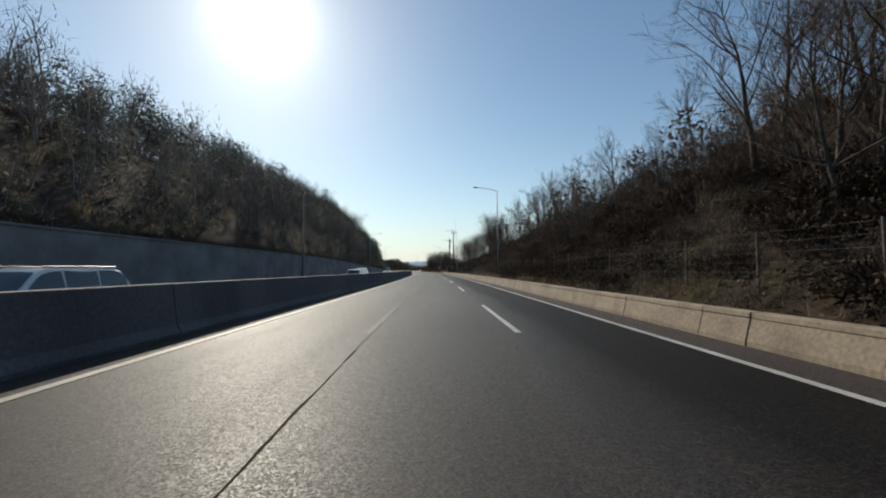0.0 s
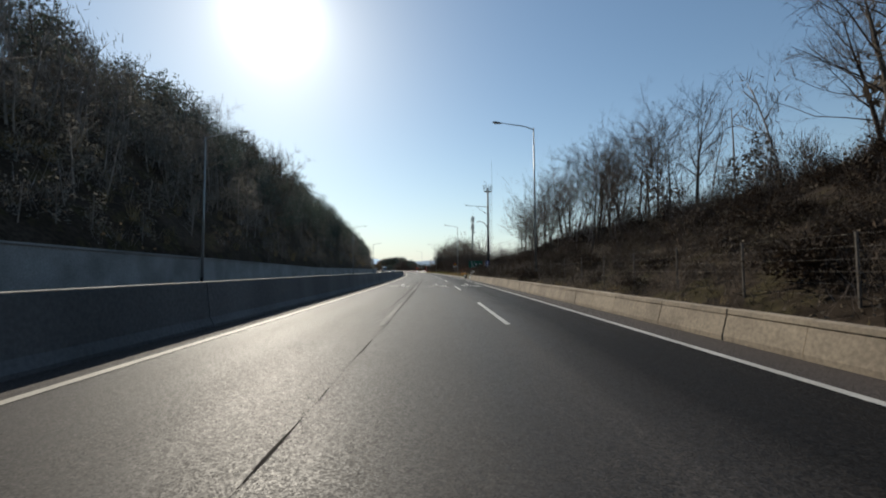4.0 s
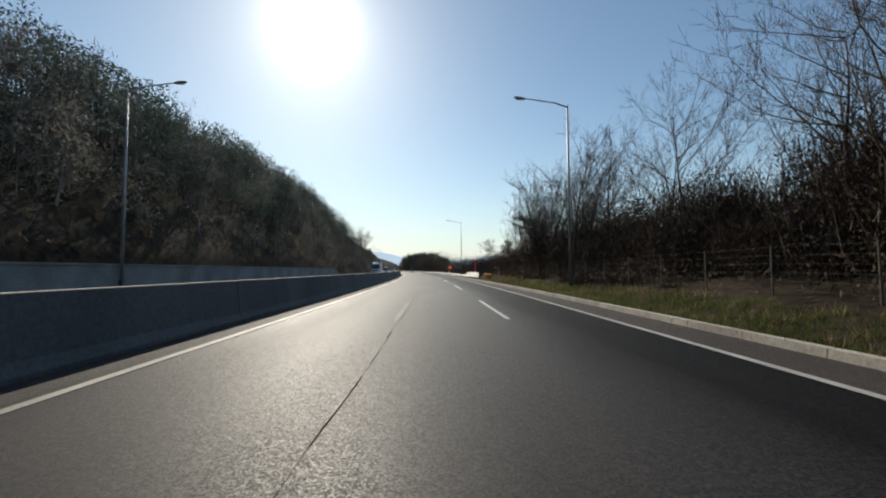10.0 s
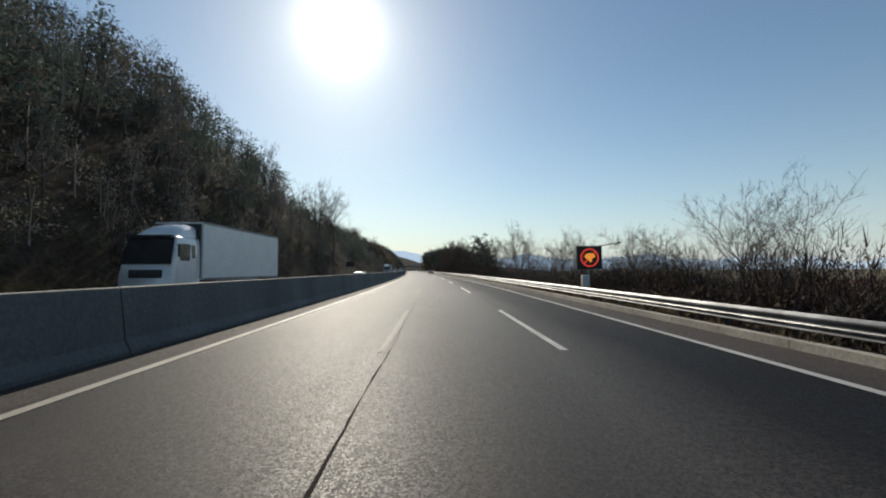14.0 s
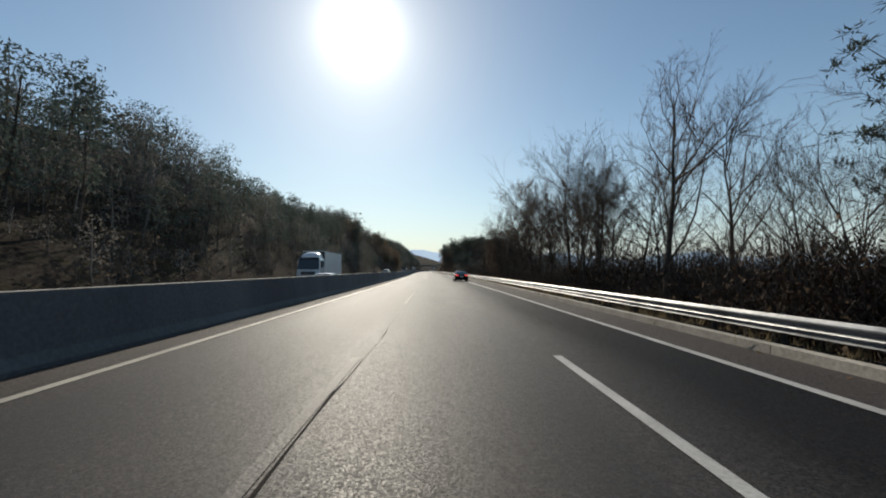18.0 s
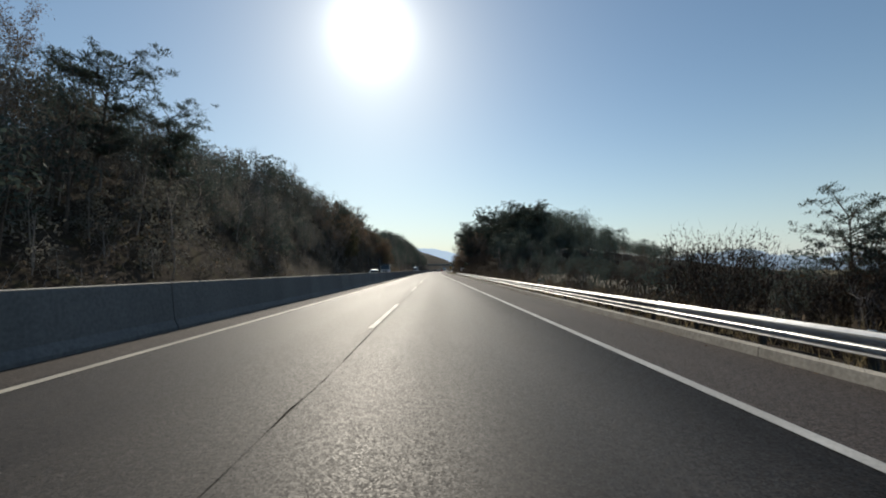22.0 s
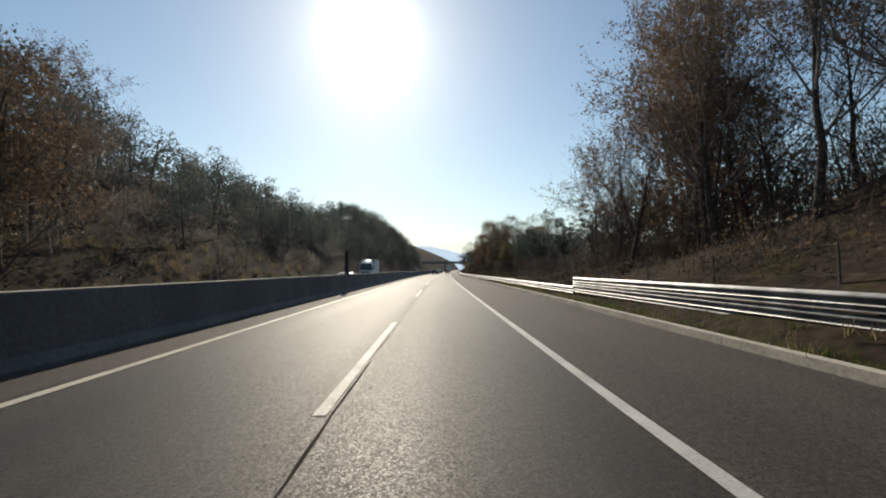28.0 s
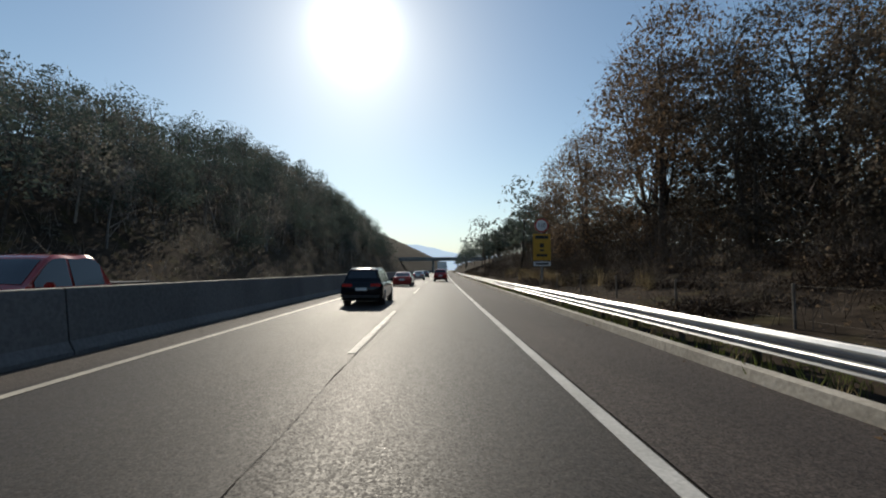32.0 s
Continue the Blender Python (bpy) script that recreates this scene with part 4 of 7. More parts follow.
def row_of(kinds, s0, s1, u0, u1, count, lo, hi, weights=None):
    own = random.Random("%s %s %s %s" % (s0, s1, u0, u1))
    for _ in range(count):
        kind = own.choices(kinds, weights)[0]
        plant(own.choice(kind), own.uniform(s0, s1), own.uniform(u0, u1), own.uniform(lo, hi), own.uniform(0, 6.28))


# near side, stretch by stretch
row_of([BARE, THIN], 20, 66, 15, 27, 22, 0.75, 1.0)
row_of([BARE], 54, 80, 16, 24, 7, 0.9, 1.15)
row_of([BARE, THIN], 74, 100, 13, 20, 8, 0.85, 1.05)
row_of([BARE, WIDE, THIN], 66, 130, 13, 24, 34, 0.95, 1.3, (3, 1, 1))
row_of([BARE, WIDE, THIN], -8, 6, 9.6, 14, 18, 0.7, 1.0, (2, 1, 2))
row_of([WIDE, THIN], 4, 24, 11, 20, 20, 0.4, 0.65)
row_of([BARE, WIDE], -8, 9, 13, 24, 24, 0.9, 1.2, (2, 1))
row_of([THIN], 10, 60, 10, 16, 22, 0.4, 0.7)
row_of([BARE, WIDE], 133, 151, 13, 25, 15, 0.85, 1.1)
row_of([WIDE, BARE], 112, 150, 11.5, 20, 16, 0.9, 1.2, (2, 1))
for s_, u_, sc in ((153.4, 16.3, 0.85), (151, 15.0, 0.75), (165.5, 20.0, 1.0), (157, 17.5, 0.9), (160.5, 22.0, 0.95), (154, 19.0, 0.95)):
    plant(WIDE[int(s_) % 3], s_, u_, sc, s_)
row_of([BARE], 168, 206, -46, -30, 14, 1.25, 1.5)
row_of([WIDE], 205, 218, 12.5, 19, 8, 0.65, 0.85)
row_of([WIDE, BARE], 222, 262, 12, 20, 24, 1.05, 1.5, (3, 1))
row_of([BARE, WIDE, THIN], 262, 302, 12, 22, 15, 0.95, 1.3, (2, 2, 1))
row_of([THIN], 297, 311, 13, 19, 14, 1.5, 1.95)
row_of([THIN, BARE], 281, 298, 11.5, 18, 14, 1.25, 1.6, (2, 1))
row_of([PINE], 284, 296, 12, 16, 3, 0.5, 0.65)
row_of([OAK, WIDE], 306, 331, 12, 19, 14, 0.48, 0.64, (1, 2))
plant(PINE[0], 322, 15.2, 0.5, 1.0)
row_of([WIDE], 362, 392, 12.5, 18, 9, 0.58, 0.76)
for s_, u_, sc in ((370.6, 13.6, 1.05), (373, 15.2, 0.95), (364.2, 17.6, 0.78), (362.8, 19.4, 0.75)):
    plant(CROOKED[int(s_) % 2], s_, u_, sc, s_)
row_of([BARE, WIDE], 467, 482, 12, 18, 9, 0.85, 1.1)
row_of([BARE, WIDE], 394, 440, 12, 26, 18, 0.95, 1.25)
for s_, u_, sc in ((454, -23.4, 2.0), (450, -25.5, 1.95), (458, -24.6, 1.8), (455, -27.0, 1.7), (463, -26.0, 1.6)):
    plant(BARE[int(s_) % 4], s_, u_, sc, s_)
for s_, u_, sc, kind in ((461, 14, 0.95, PINE[0]), (457, 15.5, 0.85, PINE[1]), (453, 13.5, 0.75, PINE[2]), (449, 13.6, 0.8, WIDE[0]), (446.4, 13.2, 0.62, PINE[3]), (468, 13, 0.9, BARE[1]), (473, 17.6, 0.9, PINE[1])):
    plant(kind, s_, u_, sc, s_ * 1.7)
row_of([BARE, WIDE, THIN], 476, 497, 10, 16, 13, 1.15, 1.5, (4, 2, 1))
row_of([BARE, WIDE, OAK], 498, 516, 10, 16, 12, 1.15, 1.5, (3, 2, 2))
for s_, u_, sc, kind in ((521.5, 11.0, 1.2, WIDE[0]), (524, 10.4, 1.15, BARE[0]), (527.5, 12.2, 1.1, WIDE[1]), (523, 14.0, 1.35, WIDE[2]), (519.5, 12.0, 1.3, BARE[2]), (532, 11.9, 0.88, ROUND[1]), (536, 14.5, 0.8, OAK[0])):
    plant(kind, s_, u_, sc, s_ * 2.1)
row_of([WIDE, BARE], 513, 528, 10.5, 16, 12, 1.0, 1.3, (2, 1))
row_of([WIDE, BARE], 543, 550, 10.2, 14.5, 6, 0.85, 1.1, (3, 1))
for s_, u_, sc, kind in ((551.5, 11.8, 1.1, WIDE[1]), (553, 14.5, 1.0, WIDE[0]), (549.5, 10.6, 1.15, WIDE[2]), (563.5, 12.4, 0.85, THIN[0]), (560, 12.0, 0.8, THIN[1])):
    plant(kind, s_, u_, sc, s_ * 1.9)
row_of([WIDE], 519, 540, 11.5, 17, 5, 0.85, 1.05)
row_of([PINE], 574, 588, 16, 23, 8, 0.42, 0.54)
row_of([PINE], 648, 664, 13, 18, 5, 0.42, 0.55)
row_of([PINE], 648, 664, 20, 30, 7, 0.5, 0.62)
row_of([PINE], 666, 700, 12, 30, 22, 0.92, 1.12)
row_of([PINE], 674, 704, 10.6, 14, 12, 0.78, 0.92)
row_of([PINE], 700, 730, 12, 30, 16, 0.8, 1.0)
row_of([BARE, OAK], 655, 735, 10, 14, 10, 0.7, 0.9)
row_of([OAK, WIDE, BARE], 738, 767, 11.8, 22, 20, 0.95, 1.25, (3, 1, 1))
for s_, u_, sc, kind in ((765, 14.6, 1.15, OAK[0]), (771, 15.5, 1.1, WIDE[0]), (759, 15.2, 1.25, OAK[2]), (764, 19.5, 1.6, ROUND[1]), (770.5, 21.5, 1.5, ROUND[2]), (755, 13.4, 1.2, WIDE[1]), (775.5, 15.6, 1.15, OAK[1])):
    plant(kind, s_, u_, sc, s_)
row_of([PINE], 775, 800, 16, 26, 7, 0.6, 0.8)
row_of([PINE], 822, 850, 21, 32, 10, 0.65, 0.82)
row_of([OAK, WIDE], 838, 847, 15, 20, 5, 0.6, 0.75)
row_of([ROUND], 838, 876, 13, 17, 9, 0.62, 0.85)
for s_, u_, sc in ((880, 15.6, 1.55), (886, 18.5, 1.55), (881, 23.0, 1.55), (876, 29.0, 1.45), (879, 36.0, 1.5), (868, 31.0, 1.2), (866, 24.0, 1.05), (871, 19.5, 1.2), (892, 15.0, 1.2), (863, 18.5, 0.8), (898, 14.0, 0.9), (907, 14.5, 0.8)):
    plant(ROUND[int(s_) % 3], s_, u_, sc, s_ * 1.3)
row_of([OAK, ROUND, PINE], 664, 738, -31, -22, 24, 0.85, 1.2)
row_of([OAK, ROUND], 748, 768, -27, -21.5, 6, 0.95, 1.2)
for s_, u_, sc, kind in ((597, -25.0, 1.25, BARE[0]), (601, -27.0, 1.2, PINE[1]), (605, -25.5, 1.15, BARE[2]), (593, -26.5, 1.1, OAK[1]), (611, -27.5, 1.1, PINE[3])):
    plant(kind, s_, u_, sc, s_)
row_of([PINE], 915, 980, 12, 18, 14, 0.65, 0.9)

# the wooded hillside across the road, and the far woods
def far_tree(seed, height, low=0.15):
    """A light leafless tree for woods that stay far off: a trunk, a few limbs and many fine twigs."""
    g = Grower(seed)
    r = g.r
    trunk = g.path((0, 0, -0.4), np.array([r.normal() * 0.1, r.normal() * 0.1, 1.0]), height * 0.9, 3, 0.08, 0.05)
    g.limb(trunk, np.linspace(height * 0.014, height * 0.004, 4), 3)
    tips = []
    for _ in range(7):
        k = r.uniform(low, 1.0)
        i = min(int(k * 3), 2)
        p0 = trunk[i] + (trunk[i + 1] - trunk[i]) * (k * 3 - i)
        d = g.child_dir(np.array([0, 0, 1.0]), r.uniform(0.5, 1.2)) * height * 0.34 * (1.15 - 0.55 * k)
        g.twig(p0, d, height * 0.006)
        tips.append((p0, d))
    for _ in range(185 if low else 130):
        p0, d = tips[r.randint(len(tips))]
        q0 = p0 + d * r.uniform(0.15, 1.05) + r.normal(size=3) * height * np.array([0.055, 0.055, 0.05])
        w = r.normal(size=3) + np.array([0, 0, 0.9])
        w *= r.uniform(0.5, 1.3) / (np.linalg.norm(w) + 1e-6)
        g.shoot(q0, w, 0.034 if low else 0.018)
    return g.arrays()


def bramble(seed, height, blades, leaves):
    """A low tangle of dry stalks and leaves."""
    g = Grower(seed)
    r = g.r
    for _ in range(blades):
        q0 = np.array([r.normal() * 0.5, r.normal() * 0.5, r.uniform(-0.1, 0.5) * height])
        w = r.normal(size=3) * np.array([0.6, 0.6, 0.5]) + np.array([0, 0, 0.55])
        w *= height * r.uniform(0.4, 0.9)
        x, _y = frame_of(w)
        b = len(g.v)
        g.v += [q0 - x * 0.008, q0 + x * 0.008, q0 + w]
        g.f.append((b, b + 1, b + 2))
    for _ in range(leaves):
        q0 = np.array([r.normal() * 0.55, r.normal() * 0.55, abs(r.normal()) * 0.45 * height])
        g.leaf(q0, r.uniform(0.03, 0.075))
    return g.arrays()


def scatter(n, s0, s1, u0, u1, k, lo, hi):
    own = random.Random("%s %s %s %s %s" % (s0, s1, u0, u1, k))
    out = []
    for _ in range(n):
        s_, u_ = own.uniform(s0, s1), own.uniform(u0, u1)
        p = on_road(s_, u_, float(terrain(s_, u_)) - 0.2)
        out.append((own.randrange(k), *p.tolist(), own.uniform(0, 6.28), own.uniform(lo, hi)))
    return out


bare_t = [far_tree(400 + i, 9.0) for i in range(6)]
oak_t = [crowned(420 + i, 9.0, "oak", 230) for i in range(5)]
pine_t = [crowned(440 + i, 10.0, "pine", 260) for i in range(6)]
fine_oak_t = [crowned(520 + i, 9.0, "oak", 640, 0.55) for i in range(4)]
fine_pine_t = [crowned(540 + i, 10.0, "pine", 660, 0.62) for i in range(5)]
low_oak_t = [crowned(460 + i, 6.0, "oak", 190, 0.6) for i in range(4)]
bush_t = [far_tree(480 + i, 5.0, 0.0) for i in range(5)]
leafy_t = [crowned(490 + i, 5.0, "oak", 110) for i in range(4)]
joined("bare_woods", bare_t, scatter(460, -60, 180, -58, -26, 6, 0.75, 1.2) + scatter(200, 180, 420, -60, -24, 6, 0.75, 1.2) + scatter(290, 420, 1050, -60, -24, 6, 0.75, 1.2), [TWIG, HAZED_LEAF], "dense leafless woods on the hillside", "woods")
joined("oak_woods", oak_t, scatter(70, -60, 120, -58, -36, 5, 0.5, 0.9) + scatter(80, 120, 300, -58, -38, 5, 0.6, 1.0) + scatter(260, 300, 1050, -60, -38, 5, 0.65, 1.1), [TWIG, HAZED_LEAF], "brown-leafed oak woods on the upper hillside", "woods")
joined("oak_slope", fine_oak_t, scatter(30, -60, 120, -36, -23, 4, 0.5, 0.8) + scatter(60, 120, 300, -38, -23, 4, 0.6, 1.0) + scatter(180, 300, 1050, -38, -22.5, 4, 0.6, 1.05) + scatter(90, 585, 690, -50, -24, 4, 0.55, 0.85), [TWIG, HAZED_LEAF], "brown-leafed oaks low on the hillside", "woods")
joined("pine_woods", pine_t, scatter(60, 40, 140, -62, -40, 6, 0.8, 1.1) + scatter(210, 140, 380, -62, -38, 6, 0.75, 1.15) + scatter(400, 380, 1100, -64, -38, 6, 0.7, 1.15) + scatter(90, 460, 640, -44, -22, 6, 0.45, 0.8), [BARK, NEEDLE], "dark green pines among the hillside woods", "woods")
joined("pine_slope", fine_pine_t, scatter(120, 140, 380, -38, -23.5, 5, 0.65, 1.05) + scatter(190, 380, 1060, -38, -23.5, 5, 0.6, 1.05) + scatter(150, 150, 1050, -40, -21.4, 5, 0.38, 0.6) + scatter(120, 862, 1060, -40, -21.8, 5, 0.6, 1.0), [BARK, NEEDLE], "dark green pines low on the hillside", "woods")
joined("undergrowth", low_oak_t, scatter(70, 440, 478, -46, -21, 4, 0.6, 1.0) + scatter(90, 350, 410, -46, -21, 4, 0.5, 0.9) + scatter(70, 772, 835, -52, -28, 4, 0.5, 0.9) + scatter(420, -60, 180, -54, -20.9, 4, 0.35, 0.7) + scatter(400, 180, 460, -54, -20.9, 4, 0.35, 0.8) + scatter(420, 460, 640, -54, -20.9, 4, 0.35, 0.8) + scatter(380, 640, 1060, -54, -20.9, 4, 0.35, 0.8), [TWIG, HAZED_LEAF], "dull brown leafy undergrowth covering the hillside", "thicket")
joined("far_pine_woods", pine_t, scatter(100, 560, 615, 16, 70, 6, 0.3, 0.5) + scatter(90, 645, 760, 45, 80, 6, 0.4, 0.6) + scatter(80, 780, 870, 26, 60, 6, 0.5, 0.8) + scatter(70, 588, 645, 12, 26, 6, 0.24, 0.36) + scatter(50, 400, 600, 24, 80, 6, 0.5, 0.8) + scatter(200, 900, 1500, 9, 70, 6, 0.9, 1.4), [BARK, NEEDLE], "dark pine woods beyond the shoulder", "woods")
joined("pine_mound", fine_pine_t, scatter(32, 827, 856, 19, 32, 5, 0.8, 1.05) + scatter(120, 668, 770, 22, 42, 5, 0.85, 1.2) + scatter(30, 700, 770, 42, 60, 5, 0.7, 1.0) + scatter(110, 646, 690, 14, 36, 5, 0.42, 0.62) + scatter(36, 694, 716, 30, 46, 5, 1.15, 1.45) + scatter(34, 694, 716, 46, 60, 5, 0.75, 0.95) + scatter(34, 694, 716, 58, 80, 5, 0.4, 0.6) + scatter(70, 655, 692, 34, 60, 5, 0.3, 0.5) + scatter(60, 614, 648, 18, 60, 5, 0.22, 0.36), [BARK, NEEDLE], "dark pines crowded over the mound", "woods")
joined("low_oak_thicket", low_oak_t, scatter(110, 585, 650, 12.5, 40, 4, 0.25, 0.5) + scatter(170, 644, 700, 12.5, 55, 4, 0.3, 0.6) + scatter(110, 790, 960, 12, 30, 4, 0.4, 0.8), [TWIG, OAK_LEAF], "dull brown low oaks under the pines", "thicket")
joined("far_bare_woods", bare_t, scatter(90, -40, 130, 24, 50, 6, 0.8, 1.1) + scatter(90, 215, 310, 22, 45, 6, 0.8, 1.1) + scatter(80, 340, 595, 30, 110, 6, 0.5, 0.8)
       + scatter(60, 780, 900, 22, 60, 6, 0.8, 1.1) + scatter(110, 600, 800, 50, 150, 6, 0.25, 0.42) + scatter(120, 330, 600, 26, 110, 6, 0.7, 1.1), [TWIG, HAZED_LEAF], "grey leafless woods beyond the shoulder", "woods")
joined("far_oak_woods", oak_t, scatter(60, -40, 130, 18, 40, 5, 0.4, 0.8) + scatter(60, 215, 310, 20, 40, 5, 0.4, 0.8) + scatter(50, 690, 780, 22, 50, 5, 0.6, 1.1)
       + scatter(90, 780, 960, 22, 50, 5, 0.6, 1.0), [TWIG, OAK_LEAF], "brown oak thickets beyond the shoulder", "woods")

# brush and brambles on the slopes
joined("thicket", bush_t, scatter(110, -40, 60, 15, 26, 5, 0.5, 1.0) + scatter(90, 60, 165, 14, 26, 5, 0.45, 0.9) + scatter(60, 262, 320, 15, 24, 5, 0.5, 0.9) + scatter(50, 380, 570, 16, 26, 5, 0.5, 0.8) + scatter(50, 570, 645, 10.0, 26, 5, 0.3, 0.5)
       + scatter(120, 640, 780, 13, 26, 5, 0.5, 1.1) + scatter(300, -60, 200, -52, -20.8, 5, 0.6, 1.2) + scatter(220, 200, 1050, -52, -20.8, 5, 0.6, 1.1), [TWIG, BROWN_LEAF], "tangled leafless thicket under the trees", "thicket")
joined("leafy_thicket", leafy_t, scatter(70, 800, 970, 20, 34, 4, 0.5, 1.0) + scatter(160, -60, 200, -40, -20.8, 4, 0.35, 0.7) + scatter(260, 200, 1050, -40, -20.8, 4, 0.35, 0.7), [TWIG, HAZED_LEAF], "brown leafy undergrowth under the trees", "thicket")
dome_t = [dome(700 + i, 6.0, 2.6, 520, 50 + 40 * (i % 2), (0.035, 0.08)) for i in range(5)]
joined("roadside_bushes", dome_t, scatter(110, -50, 64, 10.5, 26, 5, 0.4, 0.75) + scatter(55, 5, 52, 11, 18, 5, 0.45, 0.75) + scatter(90, 64, 166, 10, 22, 5, 0.3, 0.6) + scatter(110, -30, 70, 9.0, 15, 5, 0.22, 0.42) + scatter(80, 70, 166, 9.0, 15, 5, 0.18, 0.34) + scatter(26, 172, 206, 11, 17, 5, 0.22, 0.34)
       + scatter(75, 214, 262, 10.8, 20, 5, 0.75, 1.15) + scatter(40, 222, 252, 13, 19, 5, 1.1, 1.45) + scatter(60, 516, 562, 10.0, 14, 5, 0.62, 0.86) + scatter(60, 436, 476, 9.8, 14, 5, 0.66, 0.9) + scatter(150, -16, 60, 8.6, 13, 5, 0.16, 0.34) + scatter(80, 650, 742, 8.6, 13, 5, 0.15, 0.32) + scatter(110, 60, 160, 8.6, 12, 5, 0.14, 0.28) + scatter(70, 250, 300, 11.2, 19, 5, 0.75, 1.2) + scatter(60, 300, 333, 11, 18, 5, 0.7, 1.0) + scatter(80, 326, 352, 10.2, 18, 5, 0.65, 0.95) + scatter(85, 350, 382, 10.2, 17, 5, 0.55, 0.85) + scatter(85, 380, 440, 10.2, 18, 5, 0.6, 0.85)
       + scatter(70, 474, 520, 9.8, 15, 5, 0.62, 0.9) + scatter(30, 476, 516, 13, 20, 5, 0.6, 0.9) + scatter(45, 545, 645, 10, 22, 5, 0.3, 0.5) + scatter(60, 645, 740, 10, 20, 5, 0.5, 0.9), [DARK_TWIG, BROWN_LEAF], "dense dark leafless bushes along the bank", "bushes")
leafy_dome_t = [dome(720 + i, 6.0, 2.6, 420, 430, (0.035, 0.08)) for i in range(4)]
joined("leafy_bushes", leafy_dome_t, scatter(36, 736, 774, 11, 22, 4, 0.5, 0.9) + scatter(52, 778, 840, 12, 22, 4, 0.38, 0.62) + scatter(64, 812, 860, 14, 30, 4, 0.6, 0.95) + scatter(60, 850, 930, 12.2, 24, 4, 0.7, 1.05) + scatter(20, 316, 372, 10, 18, 4, 0.3, 0.5) + scatter(90, 790, 950, 8.8, 13, 4, 0.16, 0.32) + scatter(60, 860, 950, 11, 18, 4, 0.4, 0.7),
       [DARK_TWIG, OAK_LEAF], "dense bushes with withered brown leaves", "bushes")
dense_t = [dome(740 + i, 6.0, 2.7, 440, 520, (0.06, 0.14)) for i in range(4)]
hedge_t = [dome(750 + i, 6.0, 2.7, 1300, 1300, (0.03, 0.075), reach=(0.03, 0.10)) for i in range(4)]
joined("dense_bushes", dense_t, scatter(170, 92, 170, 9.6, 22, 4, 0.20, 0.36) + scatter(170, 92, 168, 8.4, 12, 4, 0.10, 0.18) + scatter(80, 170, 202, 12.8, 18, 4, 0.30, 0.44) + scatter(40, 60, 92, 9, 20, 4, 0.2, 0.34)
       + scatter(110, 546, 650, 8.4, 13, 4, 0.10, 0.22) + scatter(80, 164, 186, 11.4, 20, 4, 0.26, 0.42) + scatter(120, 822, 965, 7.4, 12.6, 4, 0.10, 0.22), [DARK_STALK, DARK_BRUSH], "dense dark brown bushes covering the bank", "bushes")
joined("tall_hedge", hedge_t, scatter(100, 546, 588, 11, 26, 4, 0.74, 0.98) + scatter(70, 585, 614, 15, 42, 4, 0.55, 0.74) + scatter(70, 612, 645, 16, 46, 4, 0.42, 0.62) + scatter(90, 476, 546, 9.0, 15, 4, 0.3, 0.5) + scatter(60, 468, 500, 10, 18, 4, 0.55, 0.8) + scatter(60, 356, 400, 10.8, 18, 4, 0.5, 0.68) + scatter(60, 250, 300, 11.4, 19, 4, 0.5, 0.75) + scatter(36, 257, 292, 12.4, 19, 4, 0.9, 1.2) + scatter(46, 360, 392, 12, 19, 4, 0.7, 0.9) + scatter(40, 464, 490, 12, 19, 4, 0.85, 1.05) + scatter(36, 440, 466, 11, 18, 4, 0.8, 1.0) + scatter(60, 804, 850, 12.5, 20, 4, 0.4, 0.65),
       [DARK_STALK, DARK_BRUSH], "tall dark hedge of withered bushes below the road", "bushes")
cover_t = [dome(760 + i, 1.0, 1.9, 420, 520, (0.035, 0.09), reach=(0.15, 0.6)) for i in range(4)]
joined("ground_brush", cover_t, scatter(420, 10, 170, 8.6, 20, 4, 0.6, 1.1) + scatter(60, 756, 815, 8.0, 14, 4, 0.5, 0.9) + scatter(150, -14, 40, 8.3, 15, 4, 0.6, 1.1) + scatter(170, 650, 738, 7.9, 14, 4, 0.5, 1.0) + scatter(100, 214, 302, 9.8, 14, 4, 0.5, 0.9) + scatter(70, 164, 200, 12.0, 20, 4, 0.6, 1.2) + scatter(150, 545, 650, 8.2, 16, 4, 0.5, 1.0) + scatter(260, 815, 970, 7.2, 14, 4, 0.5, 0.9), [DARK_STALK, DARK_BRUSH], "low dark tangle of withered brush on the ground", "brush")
brush_t = [bramble(300 + i, 1.1, 34, 26) for i in range(6)]
joined("bank_brush", brush_t, scatter(1900, -16, 166, 7.9, 12.5, 6, 0.5, 1.1) + scatter(900, -30, 168, 12, 24, 6, 0.7, 1.6), [DARK_TWIG, OAK_LEAF], "brown brush and brambles on the steep bank", "brush")
joined("roadside_brush", brush_t, scatter(900, 170, 320, 9.6, 24, 6, 0.7, 1.5) + scatter(1300, 320, 640, 8.0, 20, 6, 0.7, 1.5)
       + scatter(1400, 640, 770, 8.0, 18, 6, 0.6, 1.4) + scatter(1300, 770, 960, 6.4, 12, 6, 0.4, 0.9) + scatter(400, 770, 960, 11, 18, 6, 0.7, 1.4), [DARK_TWIG, BRUSH], "dry brown brush and brambles on the bank", "brush")
joined("bramble_bank", brush_t, scatter(320, 193, 219, 11.5, 18, 6, 1.0, 1.9), [DARK_TWIG, RED_BRAMBLE], "reddish brown brambles below the bare trees", "brush")
joined("hillside_brush", brush_t, scatter(2600, -60, 1050, -42, -20.3, 6, 0.9, 2.4), [TWIG, BRUSH], "dry brush at the foot of the hillside", "brush")


